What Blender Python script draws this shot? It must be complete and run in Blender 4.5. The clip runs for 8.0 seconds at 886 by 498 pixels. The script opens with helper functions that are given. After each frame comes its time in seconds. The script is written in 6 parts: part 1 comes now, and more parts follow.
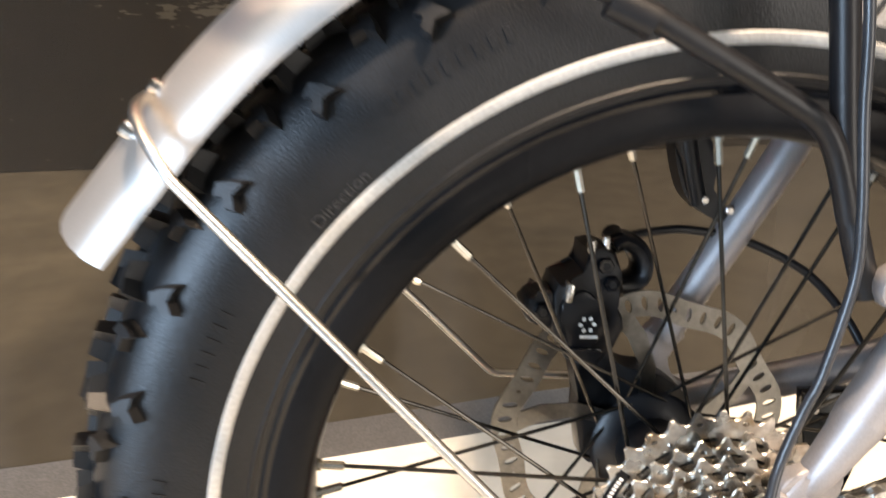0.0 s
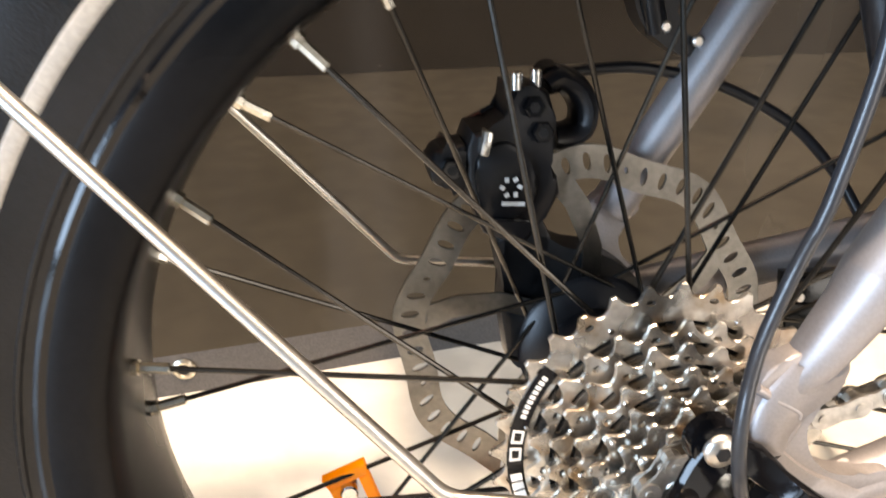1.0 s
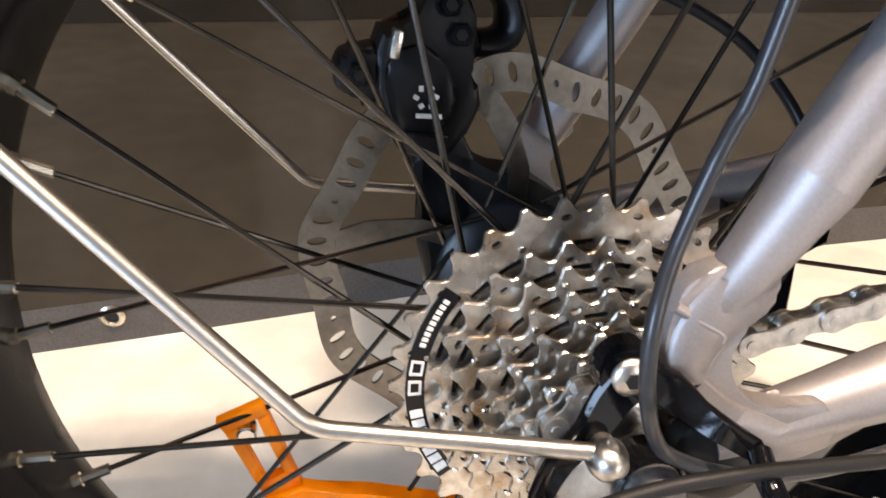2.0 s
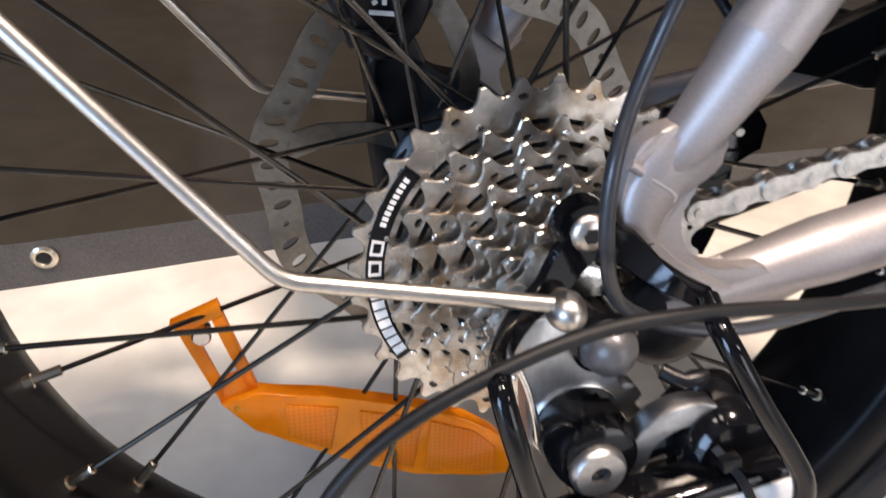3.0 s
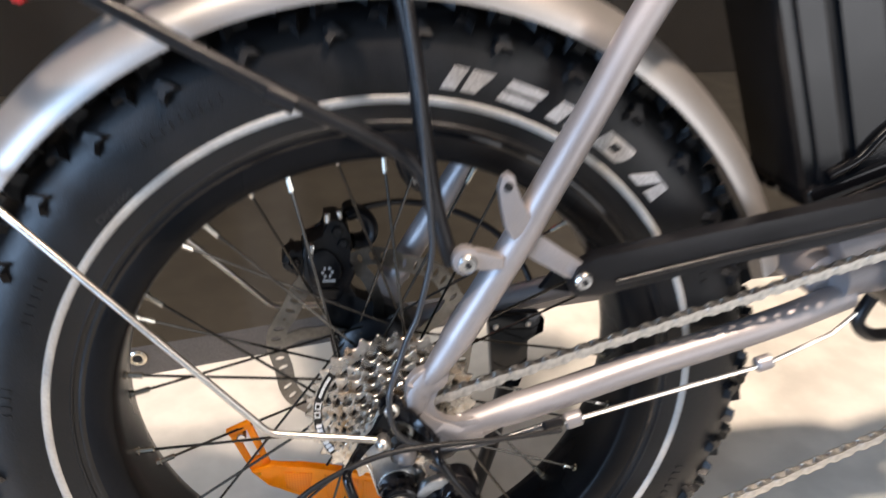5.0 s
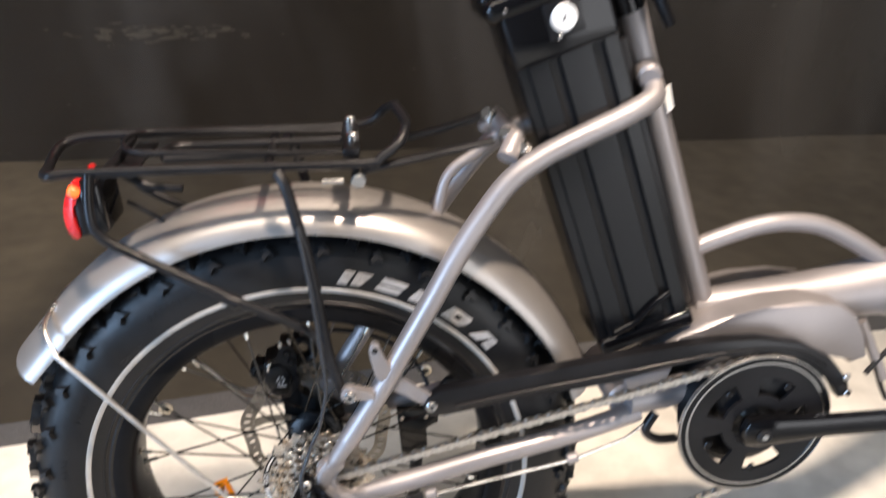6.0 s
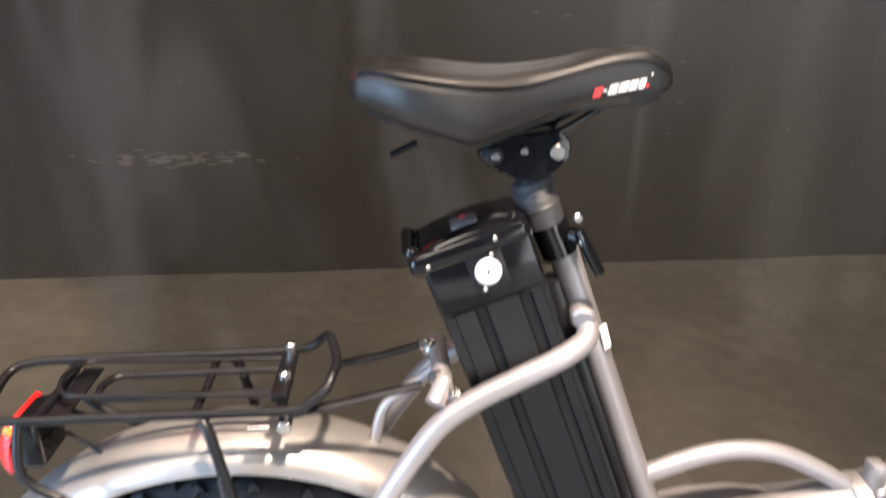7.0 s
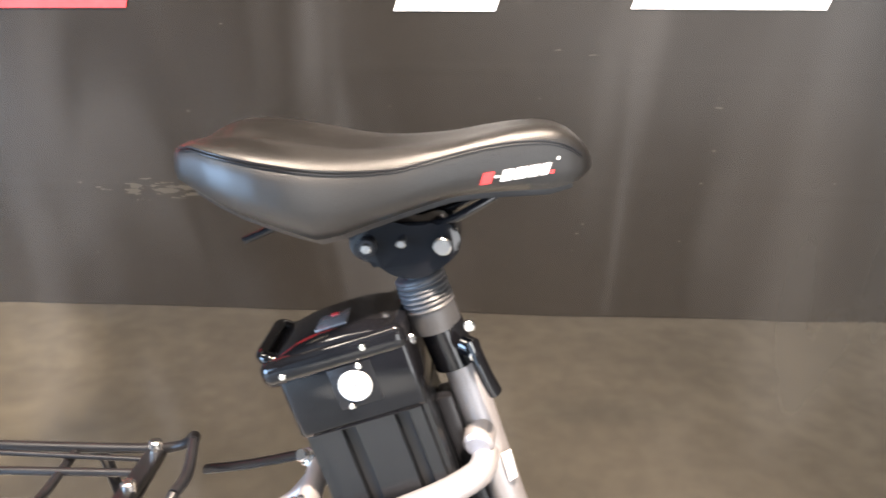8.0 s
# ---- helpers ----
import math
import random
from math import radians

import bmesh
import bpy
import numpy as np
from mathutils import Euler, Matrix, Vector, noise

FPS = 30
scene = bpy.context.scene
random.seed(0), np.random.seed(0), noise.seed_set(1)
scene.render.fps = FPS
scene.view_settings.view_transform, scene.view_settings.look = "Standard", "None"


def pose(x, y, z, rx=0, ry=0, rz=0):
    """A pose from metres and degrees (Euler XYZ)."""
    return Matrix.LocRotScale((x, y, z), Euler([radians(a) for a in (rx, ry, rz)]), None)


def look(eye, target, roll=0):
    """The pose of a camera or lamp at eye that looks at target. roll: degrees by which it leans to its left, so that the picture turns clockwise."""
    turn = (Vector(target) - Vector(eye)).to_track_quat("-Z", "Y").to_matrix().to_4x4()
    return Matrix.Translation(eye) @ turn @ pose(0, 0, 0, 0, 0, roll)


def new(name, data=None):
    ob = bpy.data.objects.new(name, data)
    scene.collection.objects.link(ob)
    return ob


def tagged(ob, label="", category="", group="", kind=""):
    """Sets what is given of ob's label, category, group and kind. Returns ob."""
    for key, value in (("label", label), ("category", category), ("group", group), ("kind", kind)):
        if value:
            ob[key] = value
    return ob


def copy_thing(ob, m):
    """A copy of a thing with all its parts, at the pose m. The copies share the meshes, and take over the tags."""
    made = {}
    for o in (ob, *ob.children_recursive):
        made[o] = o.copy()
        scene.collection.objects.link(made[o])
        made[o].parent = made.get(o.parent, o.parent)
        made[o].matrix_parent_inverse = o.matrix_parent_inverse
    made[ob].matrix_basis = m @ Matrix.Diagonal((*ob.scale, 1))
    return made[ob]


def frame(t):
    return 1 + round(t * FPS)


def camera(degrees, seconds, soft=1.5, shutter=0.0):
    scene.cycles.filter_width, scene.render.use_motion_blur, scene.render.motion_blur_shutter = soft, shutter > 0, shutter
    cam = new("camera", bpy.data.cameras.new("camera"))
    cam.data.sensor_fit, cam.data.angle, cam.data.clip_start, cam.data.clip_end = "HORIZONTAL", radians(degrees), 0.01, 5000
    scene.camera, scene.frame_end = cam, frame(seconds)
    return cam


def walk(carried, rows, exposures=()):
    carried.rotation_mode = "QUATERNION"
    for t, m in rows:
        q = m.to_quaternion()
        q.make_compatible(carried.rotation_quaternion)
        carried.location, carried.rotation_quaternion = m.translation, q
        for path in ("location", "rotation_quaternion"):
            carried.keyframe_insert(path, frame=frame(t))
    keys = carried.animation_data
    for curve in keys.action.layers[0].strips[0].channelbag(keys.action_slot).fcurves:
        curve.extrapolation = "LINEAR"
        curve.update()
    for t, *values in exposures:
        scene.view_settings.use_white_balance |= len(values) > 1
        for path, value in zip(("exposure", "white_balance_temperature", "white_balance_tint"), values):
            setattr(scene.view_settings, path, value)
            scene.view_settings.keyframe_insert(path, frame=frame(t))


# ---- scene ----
cam = camera(58.73, 8.0, shutter=0.5)
PATH = [
    (0, (-0.1576, -0.2956, 0.6046), (-0.0734, 0.6190, 0.2092), -0.61),
    (0.5, (-0.1298, -0.2478, 0.5551), (-0.0204, 0.6486, 0.1256), -0.69),
    (1, (-0.1089, -0.2183, 0.5217), (0.0034, 0.6591, 0.0554), -0.41),
    (1.2, (-0.1016, -0.2118, 0.5148), (0.0162, 0.6550, 0.0302), -0.24),
    (2.3, (-0.0789, -0.1991, 0.4804), (0.0851, 0.6433, -0.0327), 2.57),
    (2.5, (-0.0812, -0.2036, 0.4751), (0.0970, 0.6304, -0.0472), 3.20),
    (3, (-0.0917, -0.2171, 0.4679), (0.1346, 0.5935, -0.0722), 4.15),
    (3.5, (-0.0975, -0.2646, 0.4728), (0.1436, 0.5387, -0.0718), 4.07),
    (4, (-0.0992, -0.3269, 0.5068), (0.1178, 0.4927, -0.0233), 3.26),
    (4.5, (-0.0928, -0.3828, 0.5933), (0.1094, 0.4592, 0.0932), 2.84),
    (4.7, (-0.0806, -0.4083, 0.6413), (0.1155, 0.4373, 0.1448), 2.45),
    (5.8, (0.0265, -0.6270, 0.9489), (0.1441, 0.2198, 0.4301), 0.95),
    (6, (0.0564, -0.6586, 0.9864), (0.1686, 0.2033, 0.4919), 0.99),
    (6.5, (0.1264, -0.6718, 1.0683), (0.2191, 0.2172, 0.6199), 0.11),
    (7, (0.1738, -0.5906, 1.1386), (0.2318, 0.3148, 0.7180), -0.04),
    (7.5, (0.2399, -0.4990, 1.1596), (0.2675, 0.4211, 0.7688), 0.38),
    (8, (0.3337, -0.4533, 1.1467), (0.3121, 0.4657, 0.7530), 0.74),
]
EXPOSURES = [(0, 0.0, 7800, 14), (1.0, -0.03, 7800, 15), (2.5, -0.68, 7000, 18), (3.5, -0.72, 6550, 17), (4.0, -0.70, 6500, 16), (4.5, -0.70, 6750, 15), (6.0, -0.7, 6750, 14), (6.5, -0.5, 6650, 13), (7.0, 0.0, 6750, 14), (7.5, 0.62, 6950, 14), (8.0, 0.88, 6800, 13)]
walk(cam, [(t, look(eye, target, roll)) for t, eye, target, roll in PATH], EXPOSURES)

LEAN = -7.01
# ---- light and world ----
world = bpy.data.worlds.new("hall")
scene.world = world
world.use_nodes = True
world.node_tree.nodes["Background"].inputs["Color"].default_value = (0.75, 0.78, 0.85, 1)
world.node_tree.nodes["Background"].inputs["Strength"].default_value = 0.006


def lamp(name, kind, m, energy, color, size=0.3, size_y=None, spot=60.0, blend=0.5):
    data = bpy.data.lights.new(name, kind)
    data.energy, data.color = energy, color
    if kind == "AREA":
        data.shape, data.size = "RECTANGLE", size
        data.size_y = size_y or size
    elif kind == "SPOT":
        data.shadow_soft_size, data.spot_size, data.spot_blend = size, radians(spot), blend
    ob = new(name, data)
    ob.matrix_world = m
    return ob


KEY_EYE, KEY_AIM = (0.60, -0.58, 3.1), (0.05, 0.45, 0.0)
lamp("unseen_spot_light", "SPOT", look(KEY_EYE, KEY_AIM), 1080, (1.0, 0.85, 0.70), 0.08, spot=46, blend=0.6)
lamp("opening_light", "AREA", look((-3.25, -2.65, 1.2), (0, -2.65, 1.2)), 450, (0.42, 0.66, 1.0), 2.0, 2.1)
# unseen spot added for the bright patch on the floor at the left
SIDE_EYE, SIDE_AIM = (-1.62, 1.0, 3.05), (-1.36, 1.15, 0.0)
lamp("unseen_spot_light", "SPOT", look(SIDE_EYE, SIDE_AIM), 420, (1.0, 0.84, 0.62), 0.06, spot=28, blend=0.2)
# unseen spot added to brighten the front floor that the battery mirrors
FRONT_EYE, FRONT_AIM = (0.2, -2.75, 3.05), (0.2, -2.55, 0.0)
lamp("unseen_spot_light", "SPOT", look(FRONT_EYE, FRONT_AIM), 1000, (0.96, 0.96, 0.96), 0.08, spot=34, blend=0.4)
# unseen light added to brighten the far floor that the banner mirrors
lamp("unseen_ceiling_light", "AREA", look((3.4, -3.0, 3.25), (3.4, -2.999, 0)), 80, (0.95, 0.98, 1.0), 1.1, 0.5)
# unseen light added in the front wall to put glare on the banner
lamp("opening_light", "AREA", look((3.25, -4.38, 1.2), (3.25, 0, 1.2)), 150, (0.90, 0.95, 1.0), 2.8, 2.3)
# unseen fill added from above to lift the shadows on the floor
lamp("unseen_ceiling_light", "AREA", look((-1.0, -0.6, 3.25), (-1.0, -0.599, 0)), 65, (1.0, 0.91, 0.79), 1.1, 0.5)
# three unseen lights added behind the banner to brighten floor and wall
lamp("unseen_ceiling_light", "AREA", look((1.0, 1.15, 3.25), (1.0, 1.151, 0)), 24, (1.0, 0.90, 0.77), 1.1, 0.5)
lamp("unseen_ceiling_light", "AREA", look((-1.6, 1.15, 3.25), (-1.6, 1.151, 0)), 36, (1.0, 0.90, 0.77), 1.1, 0.5)
lamp("unseen_ceiling_light", "AREA", look((2.6, 1.15, 3.25), (2.6, 1.151, 0)), 48, (1.0, 0.90, 0.77), 1.1, 0.5)


# ---- materials ----
def material(name, base, rough, metal=0.0, grain=0.0, scale=60.0, bump=0.0, bump_scale=300.0, wear=0.0, wear_scale=6.0,
             coat=0.0, aniso=None, spec=0.5, rvar=0.0):
    m = bpy.data.materials.new(name)
    m.use_nodes = True
    nt = m.node_tree
    b = nt.nodes["Principled BSDF"]
    b.inputs["Roughness"].default_value = rough
    b.inputs["Metallic"].default_value = metal
    b.inputs["Coat Weight"].default_value = coat
    b.inputs["Coat Roughness"].default_value = 0.08
    b.inputs["Specular IOR Level"].default_value = spec
    b.inputs["Base Color"].default_value = (*base, 1)
    tc = nt.nodes.new("ShaderNodeTexCoord")
    vec = tc.outputs["Object"]
    if aniso:
        mp = nt.nodes.new("ShaderNodeMapping")
        mp.inputs["Scale"].default_value = aniso
        nt.links.new(vec, mp.inputs["Vector"])
        vec = mp.outputs["Vector"]

    def tex(s, detail=4.0):
        n = nt.nodes.new("ShaderNodeTexNoise")
        n.inputs["Scale"].default_value, n.inputs["Detail"].default_value = s, detail
        nt.links.new(vec, n.inputs["Vector"])
        return n.outputs["Fac"]

    if grain or wear:
        a, w = tex(scale), tex(wear_scale, 3.0)
        ma = nt.nodes.new("ShaderNodeMapRange")
        ma.interpolation_type = "SMOOTHSTEP"
        ma.inputs["From Min"].default_value, ma.inputs["From Max"].default_value = 0.3, 0.7
        ma.inputs["To Min"].default_value, ma.inputs["To Max"].default_value = 1 - grain, 1 + grain
        nt.links.new(a, ma.inputs["Value"])
        mw = nt.nodes.new("ShaderNodeMapRange")
        mw.interpolation_type = "SMOOTHSTEP"
        mw.inputs["From Min"].default_value, mw.inputs["From Max"].default_value = 0.35, 0.65
        mw.inputs["To Min"].default_value, mw.inputs["To Max"].default_value = 1 - wear, 1 + wear
        nt.links.new(w, mw.inputs["Value"])
        mu = nt.nodes.new("ShaderNodeMath")
        mu.operation = "MULTIPLY"
        nt.links.new(ma.outputs[0], mu.inputs[0])
        nt.links.new(mw.outputs[0], mu.inputs[1])
        sc = nt.nodes.new("ShaderNodeVectorMath")
        sc.operation = "SCALE"
        sc.inputs[0].default_value = base
        nt.links.new(mu.outputs[0], sc.inputs["Scale"])
        nt.links.new(sc.outputs[0], b.inputs["Base Color"])
        if rvar:
            mr = nt.nodes.new("ShaderNodeMapRange")
            mr.interpolation_type = "SMOOTHSTEP"
            mr.inputs["From Min"].default_value, mr.inputs["From Max"].default_value = 0.35, 0.65
            mr.inputs["To Min"].default_value, mr.inputs["To Max"].default_value = max(rough - rvar, 0.02), rough + rvar
            nt.links.new(w, mr.inputs["Value"])
            nt.links.new(mr.outputs[0], b.inputs["Roughness"])
    if bump:
        bp = nt.nodes.new("ShaderNodeBump")
        bp.inputs["Strength"].default_value, bp.inputs["Distance"].default_value = bump, 0.001
        nt.links.new(tex(bump_scale, 3.0), bp.inputs["Height"])
        nt.links.new(bp.outputs[0], b.inputs["Normal"])
    return m


SILVER = material("silver_paint", (0.295, 0.275, 0.275), 0.46, 0.65, 0.05, 900, 0.05, 2500, 0.08, 9, rvar=0.05)
FENDER = material("fender_paint", (0.40, 0.375, 0.355), 0.40, 0.75, 0.03, 900, 0.02, 2500, 0.06, 7, rvar=0.04)
RUBBER = material("tyre_rubber", (0.0048, 0.0050, 0.0058), 0.40, 0, 0.16, 350, 0.25, 900, 0.22, 12, rvar=0.07, spec=0.32)
# paler than the tyre so that the raised word shows
PALER_RUBBER = material("paler_rubber", (0.019, 0.019, 0.020), 0.5, 0, 0.2, 350, 0.2, 900, 0.2, 30)
RIM_BLACK = material("anodised_rim", (0.0055, 0.0055, 0.006), 0.30, 0, 0.1, 400, 0.05, 1500, 0.2, 10, rvar=0.06, spec=0.07)
BLACK_GLOSS = material("gloss_black", (0.0035, 0.0035, 0.0042), 0.09, 0, 0.1, 300, 0.03, 900, 0.25, 14, rvar=0.04, spec=0.3)
BLACK_SATIN = material("satin_black", (0.0055, 0.0055, 0.0065), 0.34, 0, 0.14, 400, 0.08, 1400, 0.25, 16, rvar=0.05, spec=0.28)
BLACK_MATTE = material("matte_black_plastic", (0.0055, 0.0055, 0.0060), 0.5, 0, 0.14, 500, 0.15, 1800, 0.2, 18, rvar=0.08, spec=0.3)
BLUE_BLACK = material("cable_housing", (0.016, 0.018, 0.022), 0.3, 0, 0.1, 300, 0.04, 1200, 0.2, 15)
STEEL = material("bright_steel", (0.66, 0.64, 0.61), 0.2, 1, 0.08, 400, 0.06, 1200, 0.12, 40, rvar=0.06)
SPROCKET = material("nickel_sprocket", (0.56, 0.53, 0.485), 0.27, 0.95, 0.14, 260, 0.02, 700, 0.28, 55, rvar=0.05)
ROTOR = material("brushed_rotor", (0.235, 0.22, 0.197), 0.34, 1, 0.1, 300, 0.02, 900, 0.15, 30, rvar=0.06)
nt = SPROCKET.node_tree
stain = nt.nodes.new("ShaderNodeTexNoise")
stain.inputs["Scale"].default_value, stain.inputs["Detail"].default_value = 70, 3
where = nt.nodes.new("ShaderNodeTexCoord")
nt.links.new(where.outputs["Object"], stain.inputs["Vector"])
brown = nt.nodes.new("ShaderNodeMapRange")
brown.inputs["From Min"].default_value, brown.inputs["From Max"].default_value = 0.50, 0.72
nt.links.new(stain.outputs["Fac"], brown.inputs["Value"])
tarnish = nt.nodes.new("ShaderNodeMix")
tarnish.data_type = "RGBA"
nt.links.new(brown.outputs[0], tarnish.inputs[0])
nt.links.new(nt.nodes["Principled BSDF"].inputs["Base Color"].links[0].from_socket, tarnish.inputs[6])
tarnish.inputs[7].default_value = (0.34, 0.235, 0.14, 1)
nt.links.new(tarnish.outputs[2], nt.nodes["Principled BSDF"].inputs["Base Color"])
CHAIN = material("chain_plates", (0.47, 0.45, 0.42), 0.38, 1, 0.15, 300, 0.1, 900, 0.2, 80, rvar=0.08)
SPOKE = material("black_spoke", (0.055, 0.050, 0.044), 0.22, 0.9, 0.1, 300, 0, 0, 0.2, 30)
NIPPLE = material("nickel_nipple", (0.62, 0.58, 0.50), 0.25, 1, 0.08, 400)
CHROME = material("chrome_bolt", (0.60, 0.58, 0.56), 0.2, 1, 0.06, 300)
BATTERY = material("battery_shell", (0.0032, 0.0036, 0.0044), 0.22, 0, 0.06, 700, 0.05, 2200, 0.12, 7, rvar=0.05, spec=0.42)
LEATHER = material("saddle_vinyl", (0.0055, 0.0050, 0.0047), 0.41, 0, 0.15, 500, 0.35, 1300, 0.2, 14, rvar=0.06, spec=0.5)
ORANGE = material("orange_reflector", (0.98, 0.34, 0.01), 0.22, 0, 0.1, 150, 0.1, 500, 0.1, 40, coat=0.5)
ORANGE_DARK = material("orange_prisms", (0.95, 0.33, 0.01), 0.12, 0, 0.4, 900, 0.8, 700, 0.3, 90, coat=0.6)
RED = material("red_lens", (0.65, 0.012, 0.012), 0.12, 0, 0.15, 200, 0.2, 700, 0.2, 60, coat=0.6)
WHITE_MARK = material("white_print", (0.62, 0.60, 0.57), 0.5, 0, 0.1, 700, 0, 0, 0.12, 60)
RED_MARK = material("red_print", (0.60, 0.03, 0.03), 0.5, 0, 0.1, 700, 0, 0, 0.12, 60)
TYRE_MARK = material("greyish_white_print", (0.27, 0.26, 0.25), 0.55, 0, 0.2, 500, 0.1, 900, 0.22, 45)
STRIPE = material("reflective_stripe", (0.34, 0.325, 0.30), 0.5, 0, 0.1, 500, 0.1, 1200, 0.12, 25)
for see in (ORANGE, ORANGE_DARK):
    nt = see.node_tree
    thin = nt.nodes.new("ShaderNodeBsdfTranslucent")
    thin.inputs["Color"].default_value = (1.0, 0.47, 0.02, 1)
    half = nt.nodes.new("ShaderNodeMixShader")
    half.inputs[0].default_value = 0.62
    nt.links.new(nt.nodes["Principled BSDF"].outputs[0], half.inputs[1])
    nt.links.new(thin.outputs[0], half.inputs[2])
    nt.links.new(half.outputs[0], nt.nodes["Material Output"].inputs["Surface"])
# bright and dark of the prism facets, painted as a cell pattern
nt = ORANGE_DARK.node_tree
cells = nt.nodes.new("ShaderNodeTexVoronoi")
cells.inputs["Scale"].default_value = 420
cells.inputs["Randomness"].default_value = 0.0
spot = nt.nodes.new("ShaderNodeTexCoord")
nt.links.new(spot.outputs["Object"], cells.inputs["Vector"])
facet = nt.nodes.new("ShaderNodeMix")
facet.data_type = "RGBA"
facet.inputs[6].default_value, facet.inputs[7].default_value = (1.0, 0.50, 0.03, 1), (0.72, 0.19, 0.004, 1)
nt.links.new(cells.outputs["Distance"], facet.inputs[0])
nt.links.new(facet.outputs[2], nt.nodes["Principled BSDF"].inputs["Base Color"])
for n in nt.nodes:
    if n.bl_idname == "ShaderNodeBsdfTranslucent":
        nt.links.new(facet.outputs[2], n.inputs["Color"])
GREY_CLEAR = material("smoky_window", (0.10, 0.095, 0.10), 0.15, 0, 0.1, 400, 0, 0, 0.1, 60)
GREY_RUBBER = material("grey_rubber", (0.030, 0.030, 0.032), 0.5, 0, 0.1, 500, 0.1, 1500, 0.12, 30)
SATIN_STEEL = material("satin_steel", (0.58, 0.545, 0.50), 0.34, 1, 0.06, 500, 0.05, 1500, 0.1, 40)
GLOW = material("lit_lamp", (0.8, 0.08, 0.02), 0.2, 0, 0.1, 300)
GLOW.node_tree.nodes["Principled BSDF"].inputs["Emission Color"].default_value = (1.0, 0.16, 0.02, 1)
GLOW.node_tree.nodes["Principled BSDF"].inputs["Emission Strength"].default_value = 2.5
# lock face coloured pale for the bright window it would mirror
LOCK_FACE = material("pale_lock_face", (0.68, 0.68, 0.67), 0.3, 0.35, 0.04, 300)
BRUSHED = material("brushed_bolt", (0.50, 0.50, 0.50), 0.36, 1, 0.08, 500, 0.08, 1500, 0.1, 60)
BRASS = material("eyelet_metal", (0.6, 0.55, 0.45), 0.28, 1, 0.1, 300)
STICKER = material("paper_sticker", (0.70, 0.69, 0.66), 0.5, 0, 0.05, 300)


def sheet_material(name, base, rough, weave, crease, scuffed=False, thread=0.12, grain=0.22):
    """Coated banner cloth: fine weave, soft blotches and thin pale scuffs."""
    m = material(name, base, rough, 0, grain, 420, wear=0.06, wear_scale=40)
    nt = m.node_tree
    b = nt.nodes["Principled BSDF"]
    tc = nt.nodes.new("ShaderNodeTexCoord")
    cloud = nt.nodes.new("ShaderNodeTexNoise")
    cloud.inputs["Scale"].default_value, cloud.inputs["Detail"].default_value, cloud.inputs["Distortion"].default_value = 1.6, 4, 0.5
    nt.links.new(tc.outputs["Object"], cloud.inputs["Vector"])
    dull = nt.nodes.new("ShaderNodeMapRange")
    dull.inputs["To Min"].default_value, dull.inputs["To Max"].default_value = max(rough - 0.15, 0.24), rough + 0.15
    nt.links.new(cloud.outputs["Fac"], dull.inputs["Value"])
    nt.links.new(dull.outputs[0], b.inputs["Roughness"])
    wv = nt.nodes.new("ShaderNodeTexWave")
    wv.bands_direction = "Z"
    wv.inputs["Scale"].default_value, wv.inputs["Distortion"].default_value = weave, 1.5
    nt.links.new(tc.outputs["Object"], wv.inputs["Vector"])
    ns = nt.nodes.new("ShaderNodeTexNoise")
    ns.inputs["Scale"].default_value, ns.inputs["Detail"].default_value = 9, 5
    nt.links.new(tc.outputs["Object"], ns.inputs["Vector"])
    mx = nt.nodes.new("ShaderNodeMath")
    mx.operation = "MULTIPLY_ADD"
    mx.inputs[1].default_value = thread
    nt.links.new(wv.outputs["Fac"], mx.inputs[0])
    nt.links.new(ns.outputs["Fac"], mx.inputs[2])
    bp = nt.nodes.new("ShaderNodeBump")
    bp.inputs["Strength"].default_value, bp.inputs["Distance"].default_value = crease, 0.004
    nt.links.new(mx.outputs[0], bp.inputs["Height"])
    nt.links.new(bp.outputs[0], b.inputs["Normal"])
    if not scuffed:
        return m
    # thin pale scuffs: a stretched noise kept only at its peaks, thickest in one rubbed patch
    mp = nt.nodes.new("ShaderNodeMapping")
    mp.inputs["Scale"].default_value = (9.0, 9.0, 42.0)
    nt.links.new(tc.outputs["Object"], mp.inputs["Vector"])
    sn = nt.nodes.new("ShaderNodeTexNoise")
    sn.inputs["Scale"].default_value, sn.inputs["Detail"].default_value = 2.2, 6
    nt.links.new(mp.outputs[0], sn.inputs["Vector"])
    dist = nt.nodes.new("ShaderNodeVectorMath")
    dist.operation = "DISTANCE"
    dist.inputs[1].default_value = RUBBED
    mp2 = nt.nodes.new("ShaderNodeMapping")
    mp2.inputs["Scale"].default_value = (0.22, 0.0, 2.2)
    nt.links.new(tc.outputs["Object"], mp2.inputs["Vector"])
    nt.links.new(mp2.outputs[0], dist.inputs[0])
    lo = nt.nodes.new("ShaderNodeMapRange")
    lo.inputs["From Min"].default_value, lo.inputs["From Max"].default_value = 0.02, 0.10
    lo.inputs["To Min"].default_value, lo.inputs["To Max"].default_value = 0.47, 0.71
    nt.links.new(dist.outputs["Value"], lo.inputs["Value"])
    gt = nt.nodes.new("ShaderNodeMath")
    gt.operation = "SUBTRACT"
    nt.links.new(sn.outputs["Fac"], gt.inputs[0])
    nt.links.new(lo.outputs[0], gt.inputs[1])
    ramp = nt.nodes.new("ShaderNodeMapRange")
    ramp.inputs["From Min"].default_value, ramp.inputs["From Max"].default_value = 0.0, 0.03
    ramp.inputs["To Max"].default_value = 1.0
    nt.links.new(gt.outputs[0], ramp.inputs["Value"])
    mix = nt.nodes.new("ShaderNodeMix")
    mix.data_type = "RGBA"
